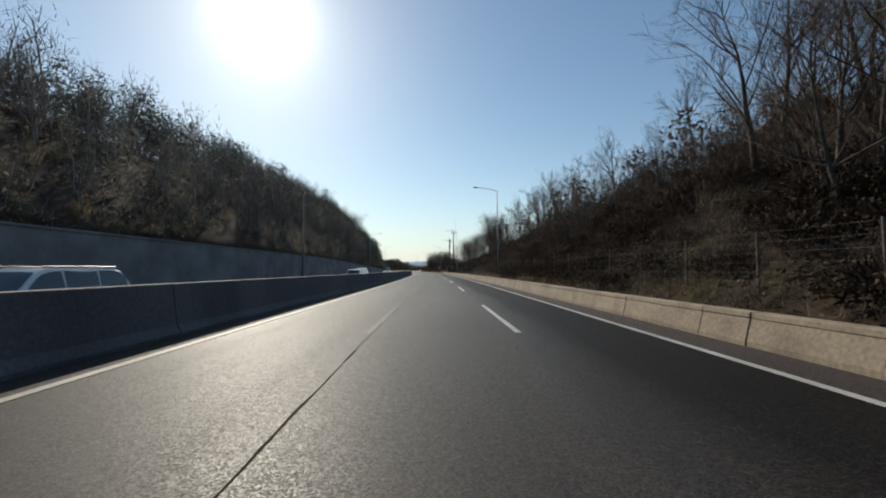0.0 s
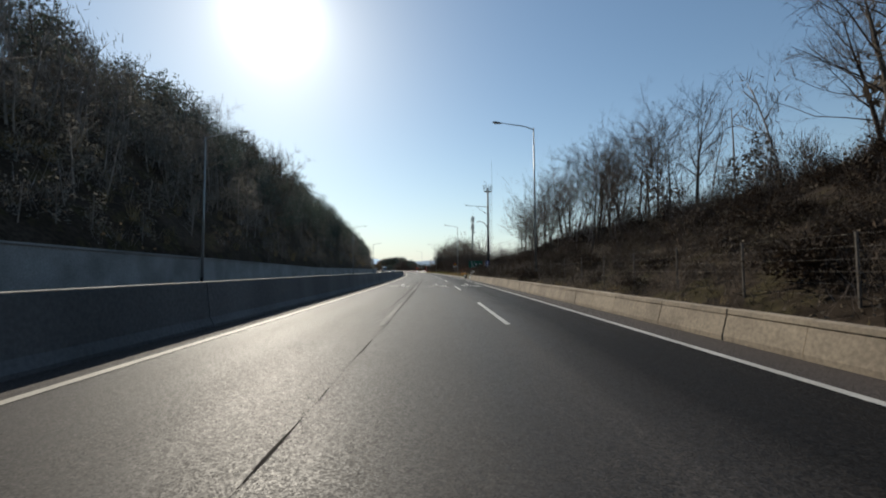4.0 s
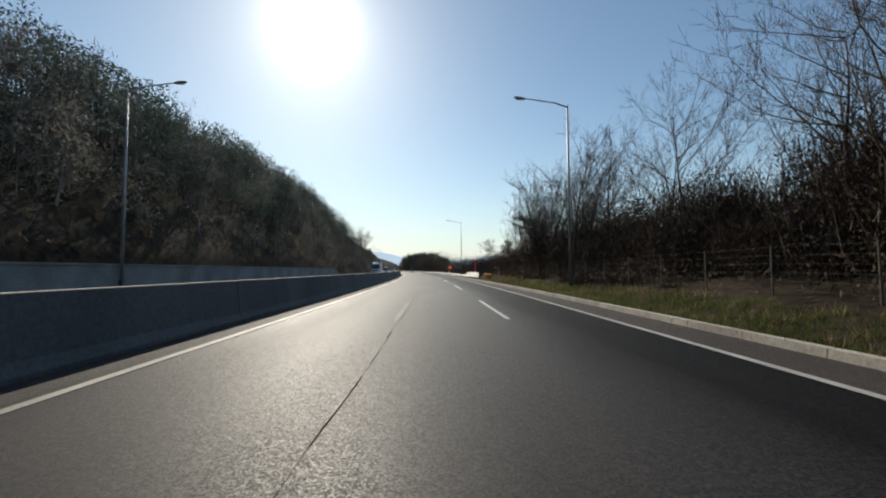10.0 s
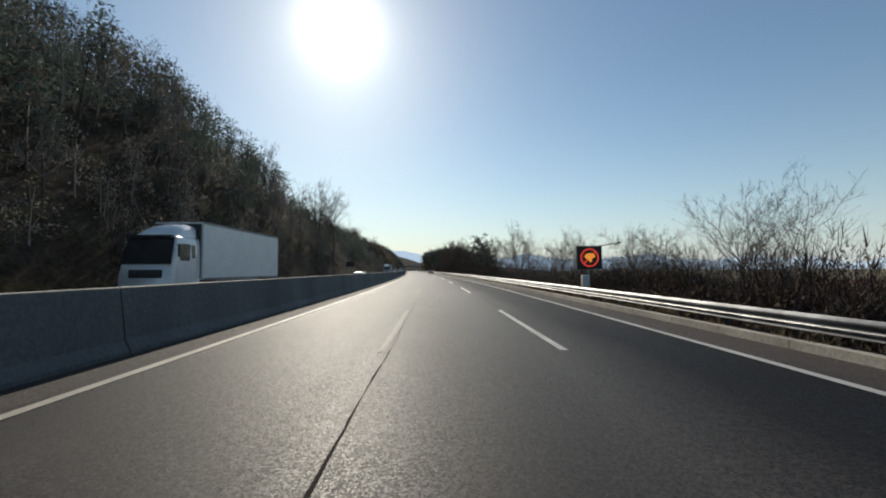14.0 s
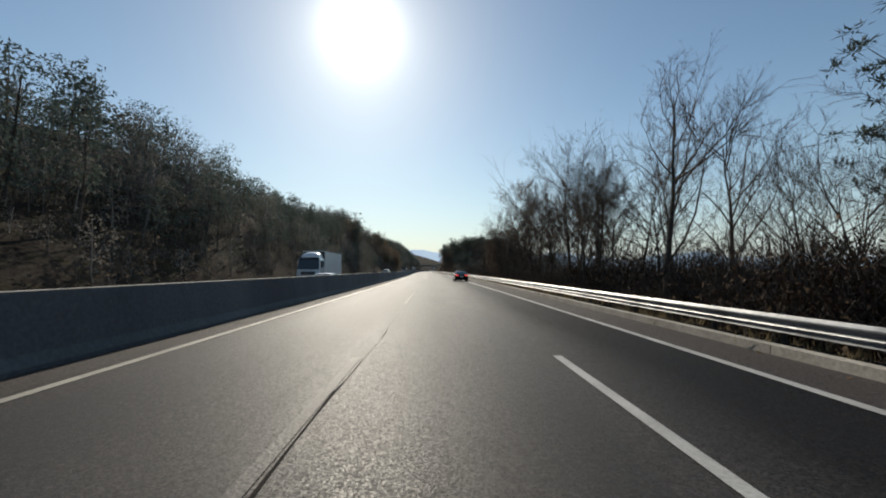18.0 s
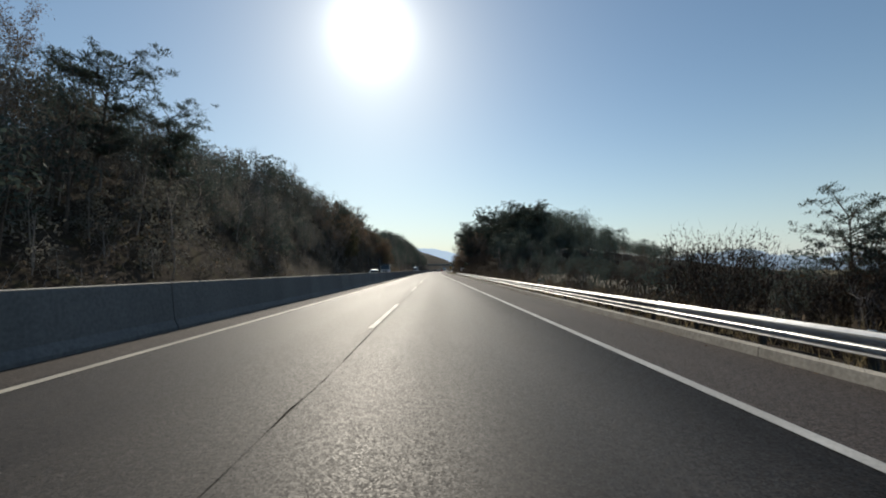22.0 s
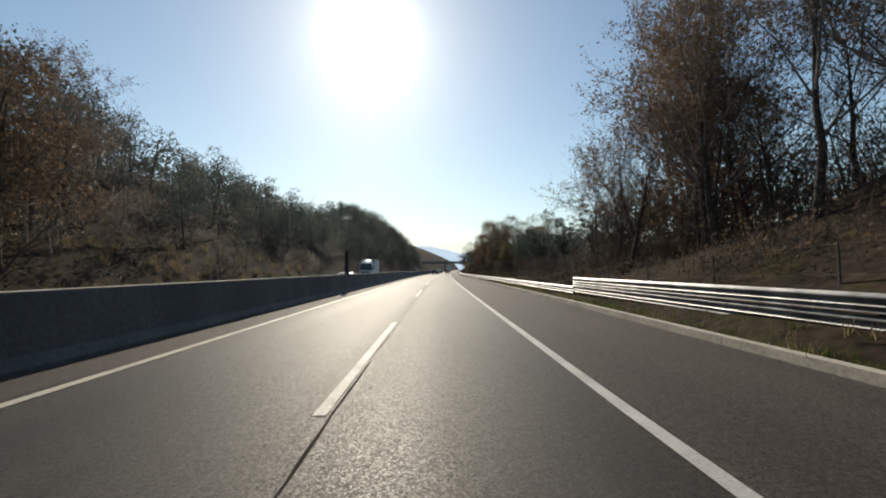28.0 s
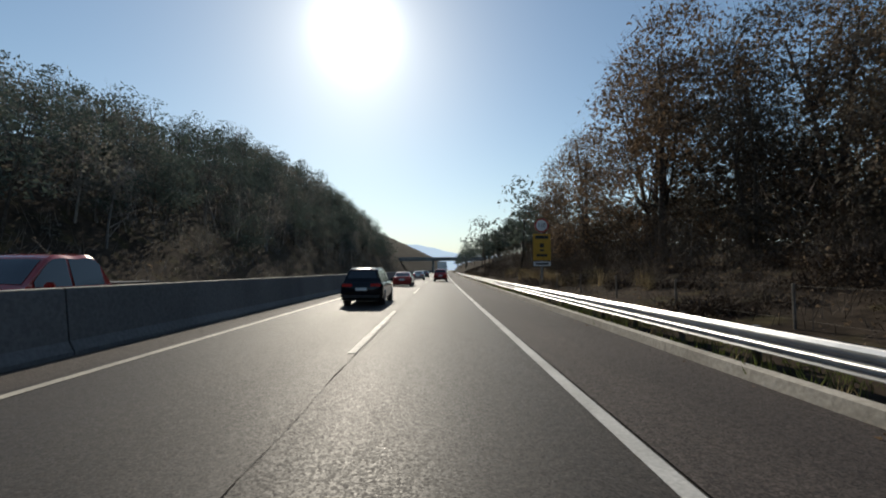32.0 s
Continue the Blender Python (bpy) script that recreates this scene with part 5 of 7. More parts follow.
# ---- verge: grass, fence ----
def tuft(seed, n, h, lean=0.5):
    g = Grower(seed)
    r = g.r
    for _ in range(n):
        q0 = np.array([r.normal() * 0.16, r.normal() * 0.16, -0.03])
        w = np.array([r.normal() * lean, r.normal() * lean, 1.0])
        w *= h * r.uniform(0.5, 1.1) / np.linalg.norm(w)
        x, _y = frame_of(w)
        b = len(g.v)
        g.v += [q0 - x * 0.012, q0 + x * 0.012, q0 + w]
        g.f.append((b, b + 1, b + 2))
    return g.arrays()


grass_t = [tuft(600 + i, 16, 0.34) for i in range(4)]


def verge(n, s0, s1, width, lo, hi, start=0.35):
    out = []
    for _ in range(n):
        s_ = trng.uniform(s0, s1)
        u_ = float(kerb_u(s_)) + start + trng.random() ** 1.4 * width
        out.append((trng.randrange(4), *on_road(s_, u_, float(terrain(s_, u_))).tolist(), trng.uniform(0, 6.28), trng.uniform(lo, hi)))
    return out


joined("dry_verge_grass", grass_t, verge(1200, 168, 216, 2.8, 0.6, 1.3) + verge(900, 216, 330, 2.6, 0.6, 1.3) + verge(900, 330, 690, 1.4, 0.5, 1.3) + verge(500, 700, 960, 1.8, 0.5, 1.2) + verge(700, -40, 168, 1.2, 0.5, 1.1, 0.6),
       [DRY_GRASS], "dry straw-coloured grass on the verge", "grass")
joined("green_verge_grass", grass_t, verge(800, 172, 196, 3.0, 0.3, 0.7) + verge(3000, 214, 300, 2.4, 0.5, 1.0) + verge(600, 725, 780, 1.0, 0.4, 0.8) + verge(500, 820, 900, 0.8, 0.5, 1.0),
       [GREEN_GRASS], "short green grass on the verge", "grass")


reed_t = [tuft(640 + i, 40, 1.5, 0.28) for i in range(4)]


def reeds(n, s0, s1, u0, u1, lo, hi):
    return [(trng.randrange(4), *on_road(a, b, float(terrain(a, b))).tolist(), trng.uniform(0, 6.28), trng.uniform(lo, hi))
            for a, b in ((trng.uniform(s0, s1), trng.uniform(u0, u1)) for _ in range(n))]


joined("dry_reeds", reed_t, reeds(60, 289, 306, 7.5, 9.4, 0.35, 0.65) + reeds(10, 309, 318, 7.9, 8.4, 0.3, 0.5) + reeds(70, 560, 640, 9, 16, 0.5, 0.9) + reeds(60, 868, 900, 7.6, 9.5, 0.5, 0.8) + reeds(420, -40, 420, -30, -20.6, 0.7, 1.3) + reeds(120, 730, 800, -24, -20, 0.6, 1.1),
       [DRY_GRASS], "tall dry silver grass in clumps", "grass")
def plume_clump(seed):
    """A clump of silver grass: dry stalks with pale feathery heads."""
    g = Grower(seed)
    r = g.r
    for _ in range(16):
        q = np.array([r.normal() * 0.14, r.normal() * 0.14, -0.05])
        w = np.array([r.normal() * 0.16, r.normal() * 0.16, 1.0]) * r.uniform(1.5, 2.1)
        g.shoot(q, w, 0.01)
        for k in range(9):
            g.leaf(q + w * (0.86 + 0.016 * k) + r.normal(size=3) * 0.02, r.uniform(0.02, 0.05))
    return g.arrays()


joined("silver_grass", [plume_clump(660 + i) for i in range(4)], reeds(14, 590, 604, 9.4, 13.5, 0.7, 0.95), [DRY_GRASS, PLUME], "silver grass with pale feathery heads", "grass")
# fallen leaves blown against the kerb and the rail posts
litter = Grower(77)
for _ in range(2600):
    s_ = trng.uniform(160, 900)
    u_ = float(kerb_u(s_)) - 0.05 - abs(trng.gauss(0, 0.16)) if trng.random() < 0.45 else float(kerb_u(s_)) + 0.3 + trng.random() * 0.8
    litter.leaf(on_road(s_, u_, 0.012 if u_ < kerb_u(s_) else 0.17), trng.uniform(0.02, 0.05), 0.85)
tagged(new("fallen_leaves", mesh_from("fallen_leaves", np.array(litter.leaf_v), np.array(litter.leaf_f), BROWN_LEAF)), "fallen brown leaves along the kerb", "leaves", kind="stuff")


def wire_fence(s0, s1, off, height=1.5, step=3.0, wires=6):
    top = tagged(thing("wire_fence"), "thin wire fence on grey posts below the trees", "fence", "wire fences")
    mesh = None
    stations = np.arange(s0, s1 + 0.1, step)
    for s in stations:
        u = float(kerb_u(s)) + off
        m = at_road(s, u, float(terrain(s, u)))
        if mesh is None:
            ob = part("fence_post", rod((0, 0, -0.2), (0, 0, height), 0.03, sides=6), WOOD_POLE, top, m=m)
            mesh = ob.data
        else:
            hang(new("fence_post", mesh), top, m)
    us = kerb_u(stations) + off
    zs = terrain(stations, us)
    for k in range(wires):
        z = zs + 0.2 + k * (height - 0.25) / (wires - 1)
        v = np.stack([on_road(stations, us - 0.003, z), on_road(stations, us + 0.003, z), on_road(stations, us, z + 0.005)], 1).reshape(-1, 3)
        f = np.array([(i * 3 + j, i * 3 + (j + 1) % 3, i * 3 + 3 + (j + 1) % 3, i * 3 + 3 + j) for i in range(len(stations) - 1) for j in range(3)])
        hang(new("fence_wire", mesh_from("fence_wire", v, f, WOOD_POLE)), top)


wire_fence(-30, 150, 1.9)
wire_fence(205, 300, 3.3)
wire_fence(640, 720, 2.6)
wire_fence(740, 940, 2.6, 0.9, 4.0, 2)


# ---- lamp posts ----
def lamp_post(side):
    """A tall tapered post with one arm; the arm points along x * side."""
    top = thing("street_lamp")
    part("base_plate", block((0.42, 0.42, 0.04), (0, 0, 0.02), 0.01), POLE, top)
    part("pole", rod((0, 0, 0), (0, 0, 13.0), 0.11, 0.055, 12), POLE, top, smooth_faces=True)
    bm = rod((0, 0, 12.85), (side * 0.9, 0, 13.15), 0.05, 0.045, 8)
    rod((side * 0.88, 0, 13.145), (side * 2.9, 0, 13.42), 0.045, 0.035, 8, bm)
    part("arm", bm, POLE, top, smooth_faces=True)
    head = bmesh.new()
    bmesh.ops.create_uvsphere(head, u_segments=14, v_segments=8, radius=1.0)
    bmesh.ops.scale(head, vec=(0.42, 0.17, 0.09), verts=head.verts)
    bmesh.ops.rotate(head, matrix=Matrix.Rotation(-side * 0.13, 3, "Y"), verts=head.verts)
    bmesh.ops.translate(head, vec=(side * 3.2, 0, 13.44), verts=head.verts)
    lamp = part("lamp_head", head, POLE, top, smooth_faces=True)
    part("glass_lens", block((0.46, 0.2, 0.03), (side * 3.2, 0, 13.36), 0.012), WHITE, lamp)
    part("access_door", block((0.16, 0.02, 0.35), (0, -0.115, 0.9), 0.008), DARK_METAL, top)
    return tagged(top, "tall grey street lamp post with one curved arm", "street lamp", "lamp posts")


near_lamp, far_lamp = None, None
for s in (50, 123, 199, 273.5, 345.6):
    u = 9.4 if s < 60 else 8.9
    m = at_road(s, u, (float(terrain(s, u)) - 0.1 if s > 100 else 0.4) - (0.7 if 250 < s < 300 else 0.0))
    if near_lamp is None:
        near_lamp = lamp_post(-1)
        near_lamp.matrix_world = m
    else:
        copy_thing(near_lamp, m)
for s in (50, 123, 199, 272.5):
    m = at_road(s, -19.2, 0.0)
    if far_lamp is None:
        far_lamp = lamp_post(1)
        far_lamp.matrix_world = m
    else:
        copy_thing(far_lamp, m)


# ---- the camera mast, antenna mast, poles ----
def camera_mast():
    top = thing("traffic_mast")
    part("concrete_base", block((1.2, 1.2, 0.4), (0, 0, 0.1), 0.03), CONCRETE_GREY, top)
    part("pole", rod((0, 0, 0), (0, 0, 17.4), 0.27, 0.15, 14), DARK_METAL, top, smooth_faces=True)
    for z in (5.0, 9.0, 13.0):
        part("collar", rod((0, 0, z), (0, 0, z + 0.18), 0.31 - z * 0.006, sides=14), DARK_METAL, top)
    bm = rod((0, 0, 13.4), (-4.4, 0, 13.7), 0.06, 0.045, 8)
    rod((-0.1, 0, 11.8), (-2.3, 0, 13.5), 0.045, sides=8, bm=bm)
    boom = part("boom", bm, DARK_METAL, top)
    part("sensor", block((0.35, 0.2, 0.2), (-4.45, 0, 13.8), 0.03), BLACK, boom)
    bm = bmesh.new()
    pts = [(-0.1, 0, 9.6 - 0.9), (-0.35, 0, 9.6), (-0.8, 0, 10.1), (-1.4, 0, 10.35), (-2.1, 0, 10.4)]
    for a, b in zip(pts, pts[1:]):
        rod(a, b, 0.05, sides=8, bm=bm)
    arm = part("camera_arm", bm, DARK_METAL, top)
    part("camera_head", block((0.4, 0.22, 0.2), (-2.2, 0, 10.35), 0.04), WHITE, arm)
    # basket at the top
    bm = bmesh.new()
    n = 12
    for z, r in ((16.6, 0.75), (17.2, 0.92), (17.8, 0.98)):
        for i in range(n):
            a, b = 2 * math.pi * i / n, 2 * math.pi * (i + 1) / n
            rod((r * math.cos(a), r * math.sin(a), z), (r * math.cos(b), r * math.sin(b), z), 0.03, sides=5, bm=bm)
    for i in range(n):
        a = 2 * math.pi * i / n
        rod((0.75 * math.cos(a), 0.75 * math.sin(a), 16.6), (0.98 * math.cos(a), 0.98 * math.sin(a), 17.8), 0.025, sides=5, bm=bm)
    basket = part("basket", bm, DARK_METAL, top)
    part("basket_floor", rod((0, 0, 16.55), (0, 0, 16.62), 0.76, sides=16), DARK_METAL, basket)
    bm = bmesh.new()
    pts = [(-0.3, 0, 17.6), (-0.35, 0, 18.5), (-0.5, 0, 18.75), (-0.75, 0, 18.6)]
    for a, b in zip(pts, pts[1:]):
        rod(a, b, 0.04, sides=6, bm=bm)
    part("gooseneck", bm, DARK_METAL, top)
    part("lightning_rod", rod((0.85, 0, 16.6), (0.85, 0, 23.0), 0.03, 0.012, 6), DARK_METAL, top)
    # caged ladder
    bm = bmesh.new()
    for x in (0.42, 0.82):
        rod((x, 0.15, 3.0), (x, 0.15, 16.6), 0.02, sides=5, bm=bm)
    for z in np.arange(3.2, 16.5, 0.35):
        rod((0.42, 0.15, z), (0.82, 0.15, z), 0.014, sides=4, bm=bm)
    ladder = part("ladder", bm, STEEL, top)
    for z in np.arange(3.6, 16.5, 1.15):
        bm = bmesh.new()
        for i in range(8):
            a, b = math.pi * i / 8, math.pi * (i + 1) / 8
            rod((0.62 + 0.36 * math.cos(a), 0.15 + 0.6 * math.sin(a), z), (0.62 + 0.36 * math.cos(b), 0.15 + 0.6 * math.sin(b), z), 0.014, sides=4, bm=bm)
        part("cage_hoop", bm, STEEL, ladder)
    for z, w in ((1.6, 0.7), (1.5, 0.5)):
        part("control_box", block((w, 0.4, 0.95), (-0.45 if w > 0.6 else 0.45, -0.1, z), 0.03), CONCRETE_GREY, top, "pale grey steel control box")
    return tagged(top, "dark steel traffic camera mast with basket and caged ladder", "mast")


camera_mast().matrix_world = at_road(171, 12.35, 1.0)


def antenna_mast():
    top = thing("antenna_mast")
    part("pole", rod((0, 0, 0), (0, 0, 18.0), 0.26, 0.14, 12), DARK_METAL, top, smooth_faces=True)
    for z in (14.3, 16.9):
        for i in range(3):
            a = 2 * math.pi * i / 3 + 0.5
            part("antenna_panel", block((0.30, 0.16, 2.0), (0.38 * math.cos(a), 0.38 * math.sin(a), z), 0.04, Matrix.Rotation(a + math.pi / 2, 4, "Z")), POLE, top)
        part("bracket", rod((0, 0, z - 0.1), (0, 0, z + 0.1), 0.36, sides=10), DARK_METAL, top)
    part("radio_box", block((0.5, 0.35, 0.7), (0.3, 0, 12.6), 0.03), POLE, top)
    step = part("platform", block((0.9, 0.5, 0.05), (-0.75, 0, 10.7), 0.01), DARK_METAL, top)
    part("rail", rod((-1.15, -0.25, 10.7), (-1.15, -0.25, 11.4), 0.02, sides=6), DARK_METAL, step)
    part("rail", rod((-1.15, -0.25, 11.4), (-0.2, -0.25, 11.1), 0.02, sides=6), DARK_METAL, step)
    part("lightning_rod", rod((0, 0, 18), (0, 0, 20.4), 0.025, 0.01, 6), DARK_METAL, top)
    return tagged(top, "dark mobile phone mast with grey antenna panels", "mast")


antenna_mast().matrix_world = at_road(219.2, 15.9, 1.4) @ Matrix.Rotation(radians(1.2), 4, "Y") @ Matrix.Diagonal((1.15, 1.15, 0.97, 1))


def utility_pole(h):
    top = thing("utility_pole")
    part("pole", rod((0, 0, -0.3), (0, 0, h), 0.16, 0.10, 10), WOOD_POLE, top, smooth_faces=True)
    arm = part("crossarm", block((1.5, 0.09, 0.09), (0, 0, h - 0.5), 0.01), DARK_METAL, top)
    for x in (-0.65, 0.0, 0.65):
        part("insulator", rod((x, 0, h - 0.45), (x, 0, h - 0.22), 0.05, 0.03, 8), WHITE, arm)
    part("transformer", rod((0.28, 0, h - 2.2), (0.28, 0, h - 1.4), 0.2, sides=12), POLE, top)
    return tagged(top, "weathered grey utility pole with crossarm", "utility pole", "utility poles")


POLES = [(175, 20.3, 7.2), (179, 22.2, 5.9), (216.9, 17.8, 8.6), (185, 46.0, 8.0)]
for s, u, h in POLES:
    utility_pole(h).matrix_world = at_road(s, u, float(terrain(s, u)), 40)


def cable(a, b, sag, r=0.018):
    """A hanging wire as one tube."""
    a, b = Vector(a), Vector(b)
    n = 16
    side = (b - a).cross(Vector((0, 0, 1))).normalized()
    bm = bmesh.new()
    rings = []
    for i in range(n + 1):
        p = a.lerp(b, i / n) - Vector((0, 0, sag * 4 * (i / n) * (1 - i / n)))
        rings.append([bm.verts.new(p + side * r * math.cos(t) + Vector((0, 0, r * math.sin(t)))) for t in (0.0, 1.571, 3.142, 4.712)])
    for p, q in zip(rings, rings[1:]):
        for k in range(4):
            bm.faces.new((p[k], p[(k + 1) % 4], q[(k + 1) % 4], q[k]))
    bm.faces.new(rings[0][::-1])
    bm.faces.new(rings[-1])
    return bm


for dz in (0.0, -0.75):
    a = on_road(216.9, 17.8, 9.35 + dz)
    b = on_road(175, 20.3, 8.75 + dz)
    tagged(part("overhead_cable", cable(a, b, 0.7), BLACK, None), "thin black overhead cable strung between poles", "cable", "overhead cables")
    c = on_road(185, 46, 9.9 + dz)
    tagged(part("overhead_cable", cable(b, c, 0.3), BLACK, None), "thin black overhead cable strung between poles", "cable", "overhead cables")


# ---- signs; each faces back along the road ----
def plate(w, h, at, r=0.03, d=0.02):
    return block((w, d, h), at, min(r, d * 0.45))


def town_sign():
    top = thing("town_sign")
    for x in (-0.85, 0.85):
        part("post", rod((x, 0.06, 0.1), (x, 0.06, 3.0), 0.045, sides=8), POLE, top)
    board = part("board", plate(2.5, 1.2, (0, 0, 2.5)), GREEN, top)
    words("lettering", "안  성  시", 0.46, pose(0.08, -0.016, 2.52, 90), WHITE, board, "white lettering")
    words("lettering", "Anseong", 0.27, pose(-0.35, -0.016, 2.09, 90), WHITE, board, "white lettering")
    words("lettering", "경 기 도", 0.2, pose(-0.6, -0.016, 2.93, 90), WHITE, board, "white lettering")
    return tagged(top, "green town sign with white Korean lettering on posts", "road sign")


town_sign().matrix_world = at_road(186.5, 11.9, -0.52) @ Matrix.Diagonal((1.36, 1.36, 1.36, 1))


def ring_bm(r0, r1, y, n=28, thick=0.006, half=1.0):
    bm = bmesh.new()
    for i in range(int(n * half)):
        a, b = 2 * math.pi * i / n, 2 * math.pi * (i + 1) / n
        vs = [bm.verts.new((r * math.cos(t), y - d, r * math.sin(t))) for d in (0, thick) for r, t in ((r0, a), (r1, a), (r1, b), (r0, b))]
        for f in ((4, 5, 6, 7), (1, 2, 6, 5), (0, 4, 7, 3), (0, 3, 2, 1)):
            bm.faces.new([vs[k] for k in f])
    bmesh.ops.remove_doubles(bm, verts=bm.verts[:], dist=0.0005)
    return bm


def prism(pts, y, thick=0.006):
    """A flat shape in (x, z), its face at y - thick."""
    bm = bmesh.new()
    a = [bm.verts.new((x, y, z)) for x, z in pts]
    b = [bm.verts.new((x, y - thick, z)) for x, z in pts]
    n = len(pts)
    for i in range(n):
        bm.faces.new((a[i], a[(i + 1) % n], b[(i + 1) % n], b[i]))
    bm.faces.new(a)
    bm.faces.new(b[::-1])
    bmesh.ops.recalc_face_normals(bm, faces=bm.faces[:])
    return bm


def warning_sign():
    top = thing("warning_sign")
    part("post", rod((0, 0.06, -0.8), (0, 0.06, 2.9), 0.045, sides=8), POLE, top)
    tri = part("triangle_board", prism([(-0.62, 2.0), (0.62, 2.0), (0, 3.05)], 0.0, 0.03), RED, top, "red-bordered triangle")
    part("triangle_face", prism([(-0.44, 2.1), (0.44, 2.1), (0, 2.85)], -0.03, 0.006), YELLOW, tri, "yellow triangle face")
    part("symbol", prism([(-0.12, 2.18), (0.12, 2.18), (0.03, 2.6), (-0.03, 2.6)], -0.036, 0.004), BLACK, tri, "black symbol")
    sub = part("text_plate", plate(1.25, 0.34, (0, 0, 1.76)), WHITE, top, "white plate with unreadable text bars")
    for x in (-0.4, -0.13, 0.13, 0.4):
        part("text_bar", plate(0.18, 0.13, (x, -0.012, 1.76), d=0.01), BLACK, sub)
    return tagged(top, "triangular red and yellow warning sign with white plate", "road sign")


warning_sign().matrix_world = at_road(214.5, 9.8, 0.82)


def blue_sign():
    top = thing("vertical_blue_sign")
    part("post", rod((0, 0.06, -0.3), (0, 0.06, 2.9), 0.05, sides=8), POLE, top)
    board = part("board", plate(0.62, 1.9, (0, 0, 2.0)), BLUE, top)
    for i in range(5):
        part("text_bar", plate(0.32, 0.2, (0, -0.012, 2.72 - i * 0.34), d=0.01), WHITE, board)
    return tagged(top, "narrow blue sign with white text bars", "road sign")


blue_sign().matrix_world = at_road(163.5, 10.9, 0.3)


def banner_sign():
    top = thing("accident_zone_sign")
    for x in (-0.25, 0.25):
        part("post", rod((x, 0.07, -0.4), (x, 0.07, 3.5), 0.045, sides=8), POLE, top)
    board = part("board", plate(0.92, 2.75, (0, 0, 2.15)), RED, top)
    part("top_disc", ring_bm(0.0, 0.26, -0.012), YELLOW, board, "yellow disc", m=pose(0, 0, 3.24))
    for i, ch in enumerate("사고다발구간"):
        words("lettering", ch, 0.40, pose(0, -0.016, 2.80 - i * 0.38, 90), WHITE, board, "white lettering")
    return tagged(top, "tall red sign with white Korean lettering on two posts", "road sign")


banner_sign().matrix_world = at_road(324, 9.0, -0.1)


def glow(name, colour, strength):
    mat = bpy.data.materials.new(name)
    mat.use_nodes = True
    b = mat.node_tree.nodes["Principled BSDF"]
    b.inputs["Base Color"].default_value = (*colour, 1)
    for link in list(b.inputs["Base Color"].links):
        mat.node_tree.links.remove(link)
    b.inputs["Base Color"].default_value = (0.05, 0.06, 0.07, 1)
    b.inputs["Emission Color"].default_value = (*colour, 1)
    b.inputs["Emission Strength"].default_value = strength
    return mat


LED_RED, LED_AMBER = glow("led_red", (0.75, 0.05, 0.02), 0.7), glow("led_amber", (0.9, 0.32, 0.03), 0.8)


def led_sign():
    top = thing("led_sign")
    part("post", rod((0, 0.1, -1.0), (0, 0.1, 3.2), 0.07, sides=10), POLE, top)
    panel = part("panel", block((1.55, 0.22, 1.45), (0, 0, 2.5), 0.03), BLACK, top)
    part("ring", ring_bm(0.48, 0.58, -0.115), LED_RED, panel, "glowing red ring", m=pose(0, 0, 2.5))
    part("slash", prism([(-0.34, -0.40), (-0.40, -0.34), (0.34, 0.40), (0.40, 0.34)], -0.118), LED_RED, panel, "glowing red slash", m=pose(0, 0, 2.5))
    part("symbol", prism([(-0.34, 0.02), (-0.26, 0.2), (-0.05, 0.28), (0.2, 0.26), (0.36, 0.12), (0.32, 0.0), (0.1, -0.06), (0.18, -0.2), (0.02, -0.3), (-0.1, -0.12)], -0.121), LED_AMBER, panel, "glowing amber shape", m=pose(0, 0, 2.5))
    bm = rod((0.5, 0.1, 3.2), (1.9, 0.1, 3.42), 0.03, sides=6)
    arm = part("arm", bm, DARK_METAL, top)
    part("sensor", block((0.2, 0.16, 0.16), (1.95, 0.1, 3.44), 0.04), BLACK, arm)
    part("cabinet", block((0.42, 0.35, 0.95), (-0.3, -0.1, 0.95), 0.02), WHITE, top, "white control cabinet")
    part("cabinet_bracket", block((0.3, 0.2, 0.08), (-0.2, 0.0, 0.45), 0.01), DARK_METAL, top)
    return tagged(top, "black LED warning panel with glowing symbol on a post", "LED sign")


led_sign().matrix_world = at_road(377, 9.3, -0.2)


def marker_post():
    top = thing("marker_post")
    part("post", rod((0, 0, -0.4), (0, 0, 1.72), 0.04, sides=8), POLE, top)
    head = part("lamp_box", block((0.62, 0.12, 0.16), (-0.28, 0, 1.68), 0.02), RED, top, "dark red lamp box")
    part("lens", block((0.12, 0.02, 0.1), (-0.5, -0.065, 1.68), 0.006), WHITE, head)
    return tagged(top, "slim post with a dark red lamp box on the verge", "marker")


marker_post().matrix_world = at_road(295, 7.95, 0.14)


def distance_post():
    top = thing("kilometre_sign")
    for x in (-0.2, 0.2):
        part("post", rod((x, 0.04, -0.6), (x, 0.04, 0.95), 0.025, sides=6), POLE, top)
    board = part("board", plate(0.56, 0.62, (0, 0, 0.65)), WHITE, top)
    head = part("head_plate", plate(0.54, 0.28, (0, -0.012, 0.81), d=0.012), GREEN, board, "green upper half")
    words("lettering", "313", 0.25, pose(0, -0.022, 0.81, 90), WHITE, head)
    words("lettering", "0", 0.27, pose(0, -0.013, 0.5, 90), GREEN, board)
    return tagged(top, "small green and white kilometre sign behind the rail", "road sign")


distance_post().matrix_world = at_road(605.6, 9.85, -0.28)


